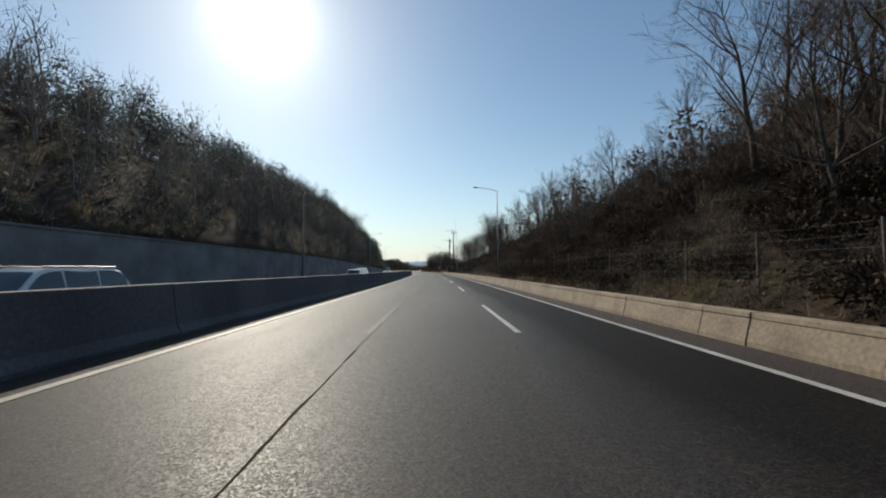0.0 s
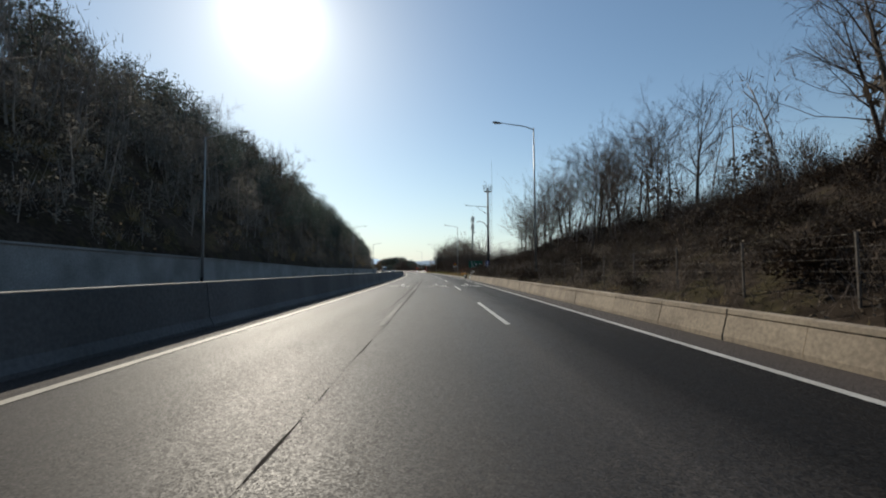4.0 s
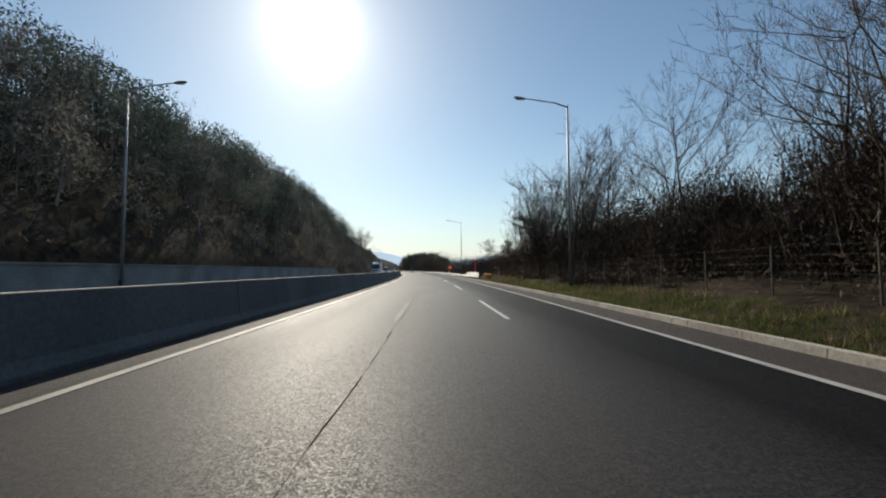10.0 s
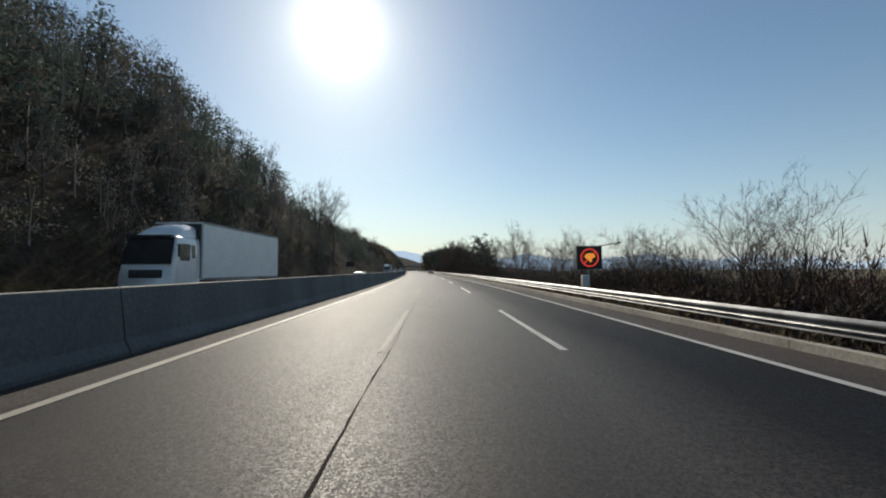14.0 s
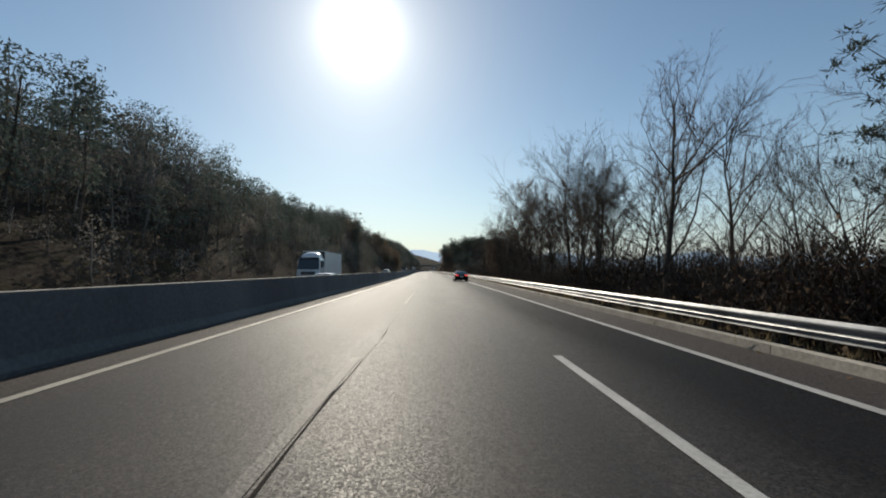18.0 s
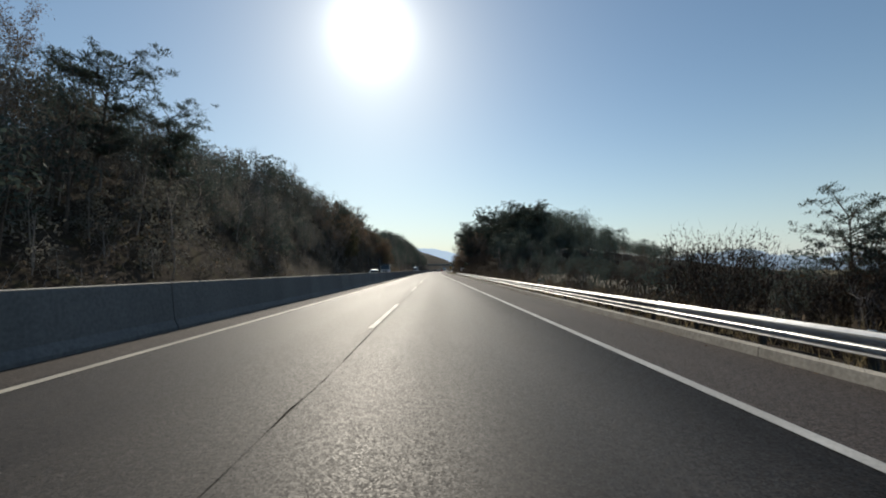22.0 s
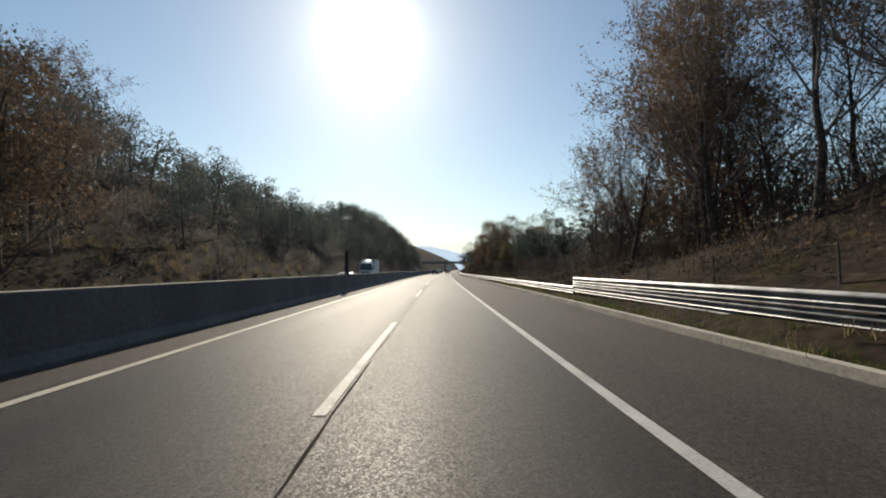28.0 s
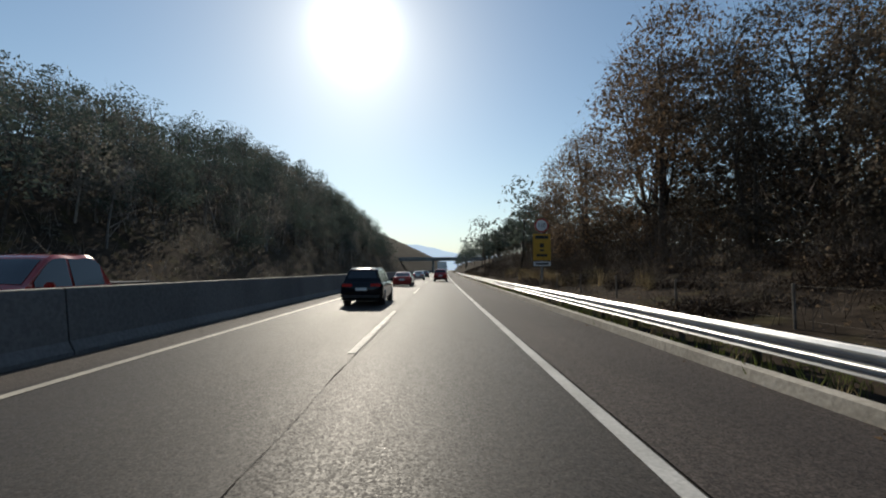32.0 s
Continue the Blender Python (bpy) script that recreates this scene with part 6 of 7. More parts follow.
def lane_end_sign():
    top = thing("lane_end_sign")
    for x in (-0.9, 0.9):
        part("post", rod((x, 0.06, -0.6), (x, 0.06, 2.3), 0.045, sides=8), POLE, top)
    board = part("board", plate(2.5, 0.85, (0, 0, 2.3)), GREEN, top)
    words("lettering", "추월차로종점", 0.34, pose(0, -0.016, 2.42, 90), WHITE, board, "white lettering")
    words("lettering", "Passing Lane Ends", 0.17, pose(0, -0.016, 2.08, 90), WHITE, board, "white lettering")
    return tagged(top, "dark green lane end sign with white lettering", "road sign")


lane_end_sign().matrix_world = at_road(698, 11.0, 1.0)


def speed_sign():
    top = thing("speed_limit_sign")
    part("post", rod((0, 0.08, -0.3), (0, 0.08, 5.3), 0.06, sides=10), POLE, top)
    disc = part("disc", ring_bm(0.0, 0.52, 0.02, thick=0.03), WHITE, top, "white disc", m=pose(0, 0, 4.82))
    part("rim", ring_bm(0.41, 0.52, -0.012, thick=0.006), RED, disc, "red rim")
    words("lettering", "110", 0.46, pose(0, -0.016, 0, 90), BLACK, disc, "black figures", stretch=(0.85, 1))
    board = part("yellow_board", plate(1.3, 1.95, (0, 0, 3.22)), YELLOW, top)
    for z, w, h in ((3.95, 0.95, 0.24), (3.35, 0.3, 0.3), (2.98, 0.34, 0.14), (2.62, 0.8, 0.18)):
        part("text_bar", plate(w, h, (0, -0.012, z), d=0.008), BLACK, board)
    sub = part("white_plate", plate(1.25, 0.32, (0, 0, 2.0)), WHITE, top)
    part("text_bar", plate(0.95, 0.14, (0, -0.012, 2.0), d=0.008), BLACK, sub)
    return tagged(top, "round 110 speed limit sign over a yellow board", "road sign")


speed_sign().matrix_world = at_road(882, 7.9, 0.0)


def sign_back():
    """The grey back of a sign that faces the other carriageway."""
    top = thing("opposite_sign")
    for x in (-0.6, 0.6):
        part("post", rod((x, 0, -0.2), (x, 0, 4.4), 0.05, sides=8), POLE, top)
    board = part("board", plate(2.0, 1.3, (0, -0.07, 3.7)), DARK_METAL, top)
    for z in (3.3, 4.1):
        part("stiffener", block((1.9, 0.05, 0.06), (0, 0.0, z), 0.008), POLE, board)
    return tagged(top, "dark grey sign back beside the opposite carriageway", "road sign", "opposite signs")


sign_back().matrix_world = at_road(461, -20.0, -0.5)

# ---- roadside boxes ----
def grit_box():
    top = thing("grit_box")
    part("body", block((0.92, 0.8, 0.62), (0, 0, 0.31), 0.02), ORANGE, top)
    lid = bmesh.new()
    for x in (-0.51, 0.51):
        lid.verts.new((x, -0.46, 0.62)), lid.verts.new((x, 0.46, 0.62)), lid.verts.new((x, 0.46, 0.68)), lid.verts.new((x, 0, 0.86)), lid.verts.new((x, -0.46, 0.68))
    v = lid.verts[:]
    lid.faces.new(v[0:5])
    lid.faces.new(v[5:10][::-1])
    for i in range(5):
        lid.faces.new((v[i], v[(i + 1) % 5], v[5 + (i + 1) % 5], v[5 + i]))
    bmesh.ops.recalc_face_normals(lid, faces=lid.faces[:])
    part("lid", lid, ORANGE, top, "sloping orange lid")
    for x in (-0.32, 0.32):
        part("foot", block((0.12, 0.6, 0.1), (x, 0, -0.03), 0.01), DARK_METAL, top)
    part("handle", rod((-0.15, -0.48, 0.66), (0.15, -0.48, 0.66), 0.018, sides=6), DARK_METAL, top)
    return tagged(top, "orange grit box with a sloping lid on the verge", "grit box", "grit boxes")


box = grit_box()
box.matrix_world = at_road(177.6, 8.0, 0.10, 15)
copy_thing(box, at_road(305.2, 8.2, 0.2, 5))
copy_thing(box, at_road(741.5, 8.3, 0.2, 10))


def cabinet(w, d, h, name, label):
    top = thing(name)
    part("plinth", block((w + 0.1, d + 0.1, 0.16), (0, 0, 0.04), 0.01), CONCRETE_GREY, top)
    part("body", block((w, d, h), (0, 0, h / 2 + 0.1), 0.02), WHITE, top)
    part("roof", block((w + 0.12, d + 0.12, 0.07), (0, 0, h + 0.13), 0.02), POLE, top)
    door = part("door", block((w * 0.86, 0.02, h * 0.86), (0, -d / 2 - 0.008, h / 2 + 0.1), 0.008), WHITE, top)
    for i in range(6):
        part("louvre", block((w * 0.5, 0.012, 0.03), (0, -d / 2 - 0.022, h * 0.55 + i * 0.06), 0.004), POLE, door)
    part("handle", block((0.03, 0.03, 0.16), (w * 0.34, -d / 2 - 0.03, h * 0.5), 0.008), DARK_METAL, door)
    return tagged(top, label, "cabinet")


cabinet(0.4, 0.3, 1.0, "utility_cabinet", "small white utility cabinet on the verge").matrix_world = at_road(173.5, 9.6, 0.2)
cabinet(0.3, 0.3, 0.8, "utility_cabinet", "small white utility cabinet beside the road").matrix_world = at_road(169.0, 8.6, 0.15)
cabinet(1.5, 1.2, 1.9, "equipment_cabinet", "large white equipment cabinet at the rail's end").matrix_world = at_road(692.5, 8.9, 0.1)
for k in range(2):
    tagged(part("cabinet_sign", block((0.9, 0.1, 0.42), (0, 0, 0), 0.03), BLACK, None), "black equipment hood on the white cabinet", "hood", "cabinet hoods").matrix_world = at_road(692.5 + k * 0.5, 8.9, 2.38)

# painted warning panels at the wall's end
for s, flip in ((154.6, 1), (162.8, -1)):
    top = tagged(thing("chevron_board", at_road(s, 6.44, 0.0)), "white board with green stripes at the wall end", "road sign", "wall end boards")
    tilt = Matrix.Translation((0.07, 0, 0.33)) @ Matrix.Rotation(radians(13), 4, "Y")
    part("board", block((0.015, 1.7, 0.44), (0, 0, 0), 0.004), WHITE, top, m=tilt)
    for i in range(-3, 4):
        if i == 0:
            continue
        part("stripe", block((0.008, 0.10, 0.40), (-0.011, i * 0.22, 0), 0.002, Matrix.Rotation(radians(14 * flip * (1 if i > 0 else -1)), 4, "X")), GREEN, top, m=tilt)


# rubber post with box on the median
def median_post():
    top = thing("median_post")
    part("column", block((0.28, 0.4, 1.7), (0, 0, 0.85), 0.04), BLACK, top)
    part("cap", block((0.34, 0.46, 0.12), (0, 0, 1.72), 0.03), BLACK, top)
    part("collar", block((0.36, 0.6, 0.14), (0, 0, 0.07), 0.03), DARK_METAL, top)
    return tagged(top, "black boxy sensor post on the median barrier", "sensor post", "median posts")


post = median_post()
post.matrix_world = at_road(623, float(barrier_u(623)) - 0.09, 1.26)
copy_thing(post, at_road(766, float(barrier_u(766)) - 0.09, 1.26))


# ---- vehicles ----
def car_paint(name, colour, metal=0.3):
    mat = material(name, colour, 0.16, metal=metal, vary=0.04, scale=6, fine=50, bump=0)
    mat.node_tree.nodes["Principled BSDF"].inputs["Coat Weight"].default_value = 0.8
    return mat


# the sedan windows' blue-green sky reflection, put into the glass base colour
SEDAN_GLASS = bpy.data.materials.new("sky_reflection_glass")
SEDAN_GLASS.use_nodes = True
_s = SEDAN_GLASS.node_tree.nodes["Principled BSDF"]
_s.inputs["Base Color"].default_value, _s.inputs["Roughness"].default_value, _s.inputs["Specular IOR Level"].default_value = (0.018, 0.062, 0.078, 1), 0.05, 0.6
PAINTS = {"white": car_paint("white_paint", (0.75, 0.75, 0.74), 0.0), "black": car_paint("black_paint", (0.003, 0.0042, 0.0085), 0.0), "silver": car_paint("silver_paint", (0.5, 0.51, 0.52), 0.7),
          "red": car_paint("red_paint", (0.34, 0.018, 0.014), 0.1), "grey": car_paint("grey_paint", (0.10, 0.105, 0.11), 0.5)}
_b = PAINTS["black"].node_tree.nodes["Principled BSDF"]
_b.inputs["Coat Weight"].default_value, _b.inputs["Specular IOR Level"].default_value, _b.inputs["Roughness"].default_value = 0.25, 0.22, 0.12
GLASS = bpy.data.materials.new("tinted_glass")
GLASS.use_nodes = True
_g = GLASS.node_tree.nodes["Principled BSDF"]
_g.inputs["Base Color"].default_value, _g.inputs["Roughness"].default_value, _g.inputs["Specular IOR Level"].default_value = (0.02, 0.025, 0.03, 1), 0.06, 0.8
TAIL = material("tail_lamp_red", (0.55, 0.02, 0.015), 0.25, vary=0.05, bump=0)
TAIL_LIT = glow("tail_lamp_lit", (0.9, 0.05, 0.02), 1.2)
LAMP = material("headlamp_glass", (0.75, 0.77, 0.8), 0.12, vary=0.05, bump=0)
CHROME = material("chrome", (0.75, 0.76, 0.77), 0.15, metal=1.0, vary=0.05, bump=0)


def loft(sections, mat_name=None):
    """A closed shell through outlines of equal count along y."""
    bm = bmesh.new()
    rows = [[bm.verts.new(p) for p in sec] for sec in sections]
    k = len(rows[0])
    for a, b in zip(rows, rows[1:]):
        for i in range(k):
            bm.faces.new((a[i], a[(i + 1) % k], b[(i + 1) % k], b[i]))
    bm.faces.new(rows[0][::-1])
    bm.faces.new(rows[-1])
    bmesh.ops.recalc_face_normals(bm, faces=bm.faces[:])
    return bm


def wheel(parent, x, y, r=0.33, w=0.22):
    side = 1 if x > 0 else -1
    tyre = bmesh.new()
    n = 24
    prof = [(-w / 2, r * 0.72), (-w / 2, r * 0.94), (-w * 0.36, r), (w * 0.36, r), (w / 2, r * 0.94), (w / 2, r * 0.72)]
    rows = [[tyre.verts.new((px, pr * math.cos(2 * math.pi * i / n), pr * math.sin(2 * math.pi * i / n))) for px, pr in prof] for i in range(n)]
    for i in range(n):
        a, b = rows[i], rows[(i + 1) % n]
        for j in range(len(prof)):
            tyre.faces.new((a[j], a[(j + 1) % 6], b[(j + 1) % 6], b[j]))
    bmesh.ops.recalc_face_normals(tyre, faces=tyre.faces[:])
    wh = part("wheel", tyre, RUBBER, parent, m=pose(x, y, r))
    rim = rod((side * w * 0.44, 0, 0), (side * w * 0.53, 0, 0), r * 0.15, sides=12)
    for i in range(5):
        a = 2 * math.pi * i / 5
        for off in (-0.19, 0.19):
            block((0.022, 0.030, r * 0.62), (side * w * 0.49, math.cos(a + off) * r * 0.42, math.sin(a + off) * r * 0.42), 0.006, Matrix.Rotation(a - math.pi / 2 + off * 0.5, 4, "X"), rim)
    for i in range(24):
        a, b = 2 * math.pi * i / 24, 2 * math.pi * (i + 1) / 24
        rod((side * w * 0.50, math.cos(a) * r * 0.735, math.sin(a) * r * 0.735), (side * w * 0.50, math.cos(b) * r * 0.735, math.sin(b) * r * 0.735), 0.012, sides=4, bm=rim)
    part("rim", rim, CHROME, wh)
    part("hub_back", rod((-w * 0.1, 0, 0), (side * w * 0.42, 0, 0), r * 0.735, sides=20), BLACK, wh)


def finer(st):
    """More stations and rounder outlines for a car body."""
    rows = []
    for ring in st:
        pts = [np.array(p) for p in ring]
        for _ in range(2):
            new_pts = [pts[0]]
            for a, b in zip(pts, pts[1:]):
                new_pts += [a * 0.75 + b * 0.25, a * 0.25 + b * 0.75]
            pts = new_pts + [pts[-1]]
        rows.append(np.array(pts))
    out = []
    for i in range(len(rows) - 1):
        a, b = rows[max(i - 1, 0)], rows[min(i + 2, len(rows) - 1)]
        for q in (0, 0.25, 0.5, 0.75):
            p, n_ = rows[i], rows[i + 1]
            m0, m1 = (n_ - a) * 0.5, (b - p) * 0.5
            v = p * (2 * q ** 3 - 3 * q * q + 1) + m0 * (q ** 3 - 2 * q * q + q) + n_ * (3 * q * q - 2 * q ** 3) + m1 * (q ** 3 - q * q)
            v[:, 1] = p[:, 1] + (n_[:, 1] - p[:, 1]) * q
            out.append([tuple(x) for x in v])
    out.append([tuple(x) for x in rows[-1]])
    return out


def car(kind, paint):
    """A car that points along y, its middle over the origin."""
    body_mat = PAINTS[paint]
    glass_mat = SEDAN_GLASS if (kind, paint) == ("sedan", "black") else GLASS
    top = thing({"sedan": "sedan_car", "suv": "suv_car", "van": "minivan", "pickup": "pickup_truck"}[kind])
    # length, width, sill, belt, roof, nose height, cabin stations (rear base, rear top, front top, front base), tail height
    L, W, sill, belt, roof, nose, cab, tail = {
        "sedan": (4.95, 1.88, 0.24, 0.90, 1.38, 0.76, (-1.95, -1.15, 0.25, 1.08), 0.97),
        "suv": (4.65, 1.88, 0.30, 1.05, 1.68, 0.92, (-2.15, -1.85, 0.45, 1.15), 1.06),
        "van": (5.1, 1.95, 0.28, 1.12, 1.92, 0.95, (-2.45, -2.30, 1.10, 1.95), 1.12),
        "pickup": (5.5, 1.98, 0.40, 1.26, 1.96, 1.16, (-0.7, -0.45, 0.75, 1.45), 1.24)}[kind]
    h = L / 2
    st = []
    for y, top_z, wk, low in ((-h, tail - 0.12, 0.90, sill + 0.16), (-h + 0.10, tail, 0.96, sill), (-h + 0.6, tail + 0.02, 1.0, sill - 0.02), (cab[0], belt + 0.02, 1.0, sill - 0.02), (0, belt, 1.0, sill - 0.02), (cab[3], belt - 0.02, 1.0, sill - 0.02),
                              (h - 0.9, nose + 0.06, 0.985, sill - 0.02), (h - 0.3, nose, 0.94, sill), (h - 0.06, nose - 0.12, 0.84, sill + 0.04), (h, nose - 0.28, 0.74, sill + 0.12)):
        w = W / 2 * wk
        st.append([(-w * 0.93, y, low), (-w, y, low + 0.14), (-w, y, top_z - 0.22), (-w * 0.95, y, top_z - 0.05), (-w * 0.82, y, top_z),
                   (w * 0.82, y, top_z), (w * 0.95, y, top_z - 0.05), (w, y, top_z - 0.22), (w, y, low + 0.14), (w * 0.93, y, low)])
    body = part("body", loft(finer(st)), body_mat, top, smooth_faces=True)
    cw, rw = W / 2 * 0.88, W / 2 * 0.66
    b0, r0, r1, b1 = cab
    knots = [(b0 - 0.25, belt - 0.02), (b0, belt + 0.03), (r0, roof - 0.045), ((r0 + r1) / 2, roof), (r1, roof - 0.05), (b1, belt + 0.0), (b1 + 0.25, belt - 0.05)]

    def roofline(y):
        """Height of the roof over station y."""
        k = max(i for i in range(1, 5) if knots[i][0] <= y or i == 1)
        (ya, za), (yb, zb) = knots[k], knots[k + 1]
        ma = (zb - knots[k - 1][1]) / (yb - knots[k - 1][0])
        mb = (knots[k + 2][1] - za) / (knots[k + 2][0] - ya)
        if k == 1 or k == 4:
            ma, mb = (ma + (zb - za) / (yb - ya)) / 2, (mb + (zb - za) / (yb - ya)) / 2
        d, q = yb - ya, (y - ya) / (yb - ya)
        return za * (2 * q ** 3 - 3 * q * q + 1) + d * ma * (q ** 3 - 2 * q * q + q) + zb * (3 * q * q - 2 * q ** 3) + d * mb * (q ** 3 - q * q)

    def side(z):
        """Half width of the cabin at height z."""
        return cw + (rw - cw) * max(0.0, z - belt) / (roof - belt)

    ys = [b0 + (b1 - b0) * i / 22 for i in range(23)]
    ring = []
    for y in ys:
        zt = roofline(y)
        zs = belt - 0.05 + (zt - belt + 0.05) * 0.9
        ring.append([(-cw, y, belt - 0.08), (-side(zs), y, zs), (-side(zt) * 0.93, y, zt - 0.012), (-side(zt) * 0.5, y, zt + 0.008), (side(zt) * 0.5, y, zt + 0.008), (side(zt) * 0.93, y, zt - 0.012), (side(zs), y, zs), (cw, y, belt - 0.08)])
    part("cabin", loft(ring), body_mat, top)

    def pane(name, rows):
        """A glass panel over rows of points, a little proud of the cabin."""
        bm = bmesh.new()
        vs = [[bm.verts.new(p) for p in row] for row in rows]
        for ra, rb in zip(vs, vs[1:]):
            for k in range(len(ra) - 1):
                bm.faces.new((ra[k], ra[k + 1], rb[k + 1], rb[k]))
        bmesh.ops.recalc_face_normals(bm, faces=bm.faces[:])
        bmesh.ops.solidify(bm, geom=bm.faces[:], thickness=0.006)
        return part(name, bm, glass_mat, top, smooth_faces=False)

    def across(lo, hi):
        return [[(f * side(roofline(y)) * 0.86, y, roofline(y) + 0.014 + (0.010 if abs(f) < 0.9 else -0.004)) for f in (-1, -0.5, 0, 0.5, 1)] for y in (lo + (hi - lo) * i / 6 for i in range(7))]

    pane("windscreen", across(r1 + 0.08, b1 - 0.10))
    pane("rear_window", across(b0 + 0.08, r0 - 0.06))
    for sx in (-1, 1):
        rear, front = b0 + 0.22, b1 - 0.24
        cuts = (0.0, 0.17, 0.19, 0.50, 0.57, 1.0) if kind == "sedan" else (0.0, 0.47, 0.51, 1.0) if kind not in ("van", "suv") else (0.0, 0.29, 0.32, 0.64, 0.67, 1.0)
        for i in range(0, len(cuts), 2):
            sts = [rear + (front - rear) * (cuts[i] + (cuts[i + 1] - cuts[i]) * q / 6) for q in range(7)]
            rows = []
            for y in sts:
                hi = max(belt + 0.06, roofline(y) - 0.085)
                rows.append([(sx * (side(belt + 0.03 + (hi - belt - 0.03) * q) + 0.010), y, belt + 0.03 + (hi - belt - 0.03) * q) for q in (0, 0.5, 1)])
            pane("side_window", rows)
        if kind == "sedan":
            for low in (True, False):
                bm = bmesh.new()
                pts = []
                for i in range(15):
                    y = rear - 0.06 + (front - rear + 0.12) * i / 14
                    z = belt + 0.018 if low else max(belt + 0.03, roofline(y) - 0.068)
                    pts.append((sx * (side(z) + 0.012), y, z))
                for a, b in zip(pts, pts[1:]):
                    rod(a, b, 0.015, sides=5, bm=bm)
                part("window_trim", bm, CHROME, top, "chrome strip round the side windows")
        part("mirror", block((0.2, 0.12, 0.14), (sx * (W / 2 + 0.06), b1 - 0.35, belt + 0.06), 0.04), body_mat, top)
        part("headlight", block((0.36, 0.13, 0.10), (sx * W * 0.315, h - 0.23, nose - 0.12), 0.03, Matrix.Rotation(-sx * 0.45, 4, "Z")), LAMP, top)
        part("tail_light", block((0.46, 0.08, 0.15), (sx * W * 0.33, -h + 0.03, tail - 0.14), 0.03), TAIL_LIT if paint == "black" and kind == "sedan" else TAIL, top)
        for dy in (0.35, 0.65) if kind != "pickup" else (0.55,):
            y = b0 + (b1 - b0) * dy
            part("door_handle", block((0.03, 0.2, 0.03), (sx * (W / 2 + 0.005), y - 0.25, belt - 0.13), 0.01), body_mat if kind == "sedan" else CHROME, top)
        for y in (h - 0.92, -h + 0.98):
            wheel(top, sx * (W / 2 - 0.10), y, 0.33 if kind == "sedan" else 0.36)
            part("wheel_arch", rod((sx * (W / 2 - 0.24), y, 0.35), (sx * (W / 2 + 0.003), y, 0.35), 0.385, sides=24), BLACK, top)
    part("grille", block((W * 0.5, 0.05, 0.2), (0, h - 0.03, nose - 0.40), 0.02), BLACK, top)
    part("front_bumper", block((W * 0.86, 0.16, 0.16), (0, h - 0.10, sill + 0.12), 0.05), BLACK, top)
    part("rear_bumper", block((W * 0.88, 0.14, 0.18), (0, -h + 0.03, sill + 0.16), 0.05), body_mat if kind != "suv" else BLACK, top)
    part("number_plate", block((0.5, 0.02, 0.12), (0, -h - 0.01, tail - 0.30), 0.005), WHITE, top)
    part("underbody", block((W * 0.8, L * 0.86, 0.14), (0, 0, sill), 0.02), BLACK, top)
    if kind == "suv":
        for sx in (-1, 1):
            part("roof_rail", rod((sx * rw * 0.92, r0 + 0.1, roof + 0.04), (sx * rw * 0.92, r1 - 0.1, roof + 0.04), 0.02, sides=6), DARK_METAL, top)
    if kind == "pickup":
        bm = block((W * 0.9, 0.06, 0.5), (0, -h + 0.06, 0.85), 0.02)
        part("tailgate", bm, body_mat, top)
        part("bed_cover", block((W * 0.84, 1.8, 0.03), (0, -h + 1.0, belt + 0.05), 0.01), BLACK, top)
    words_for = {"sedan": "sedan", "suv": "sport utility car", "van": "minivan", "pickup": "pickup truck"}[kind]
    return tagged(top, "%s %s with tinted windows on the motorway" % (paint, words_for), "car" if kind != "pickup" else "truck", "vehicles on the road")


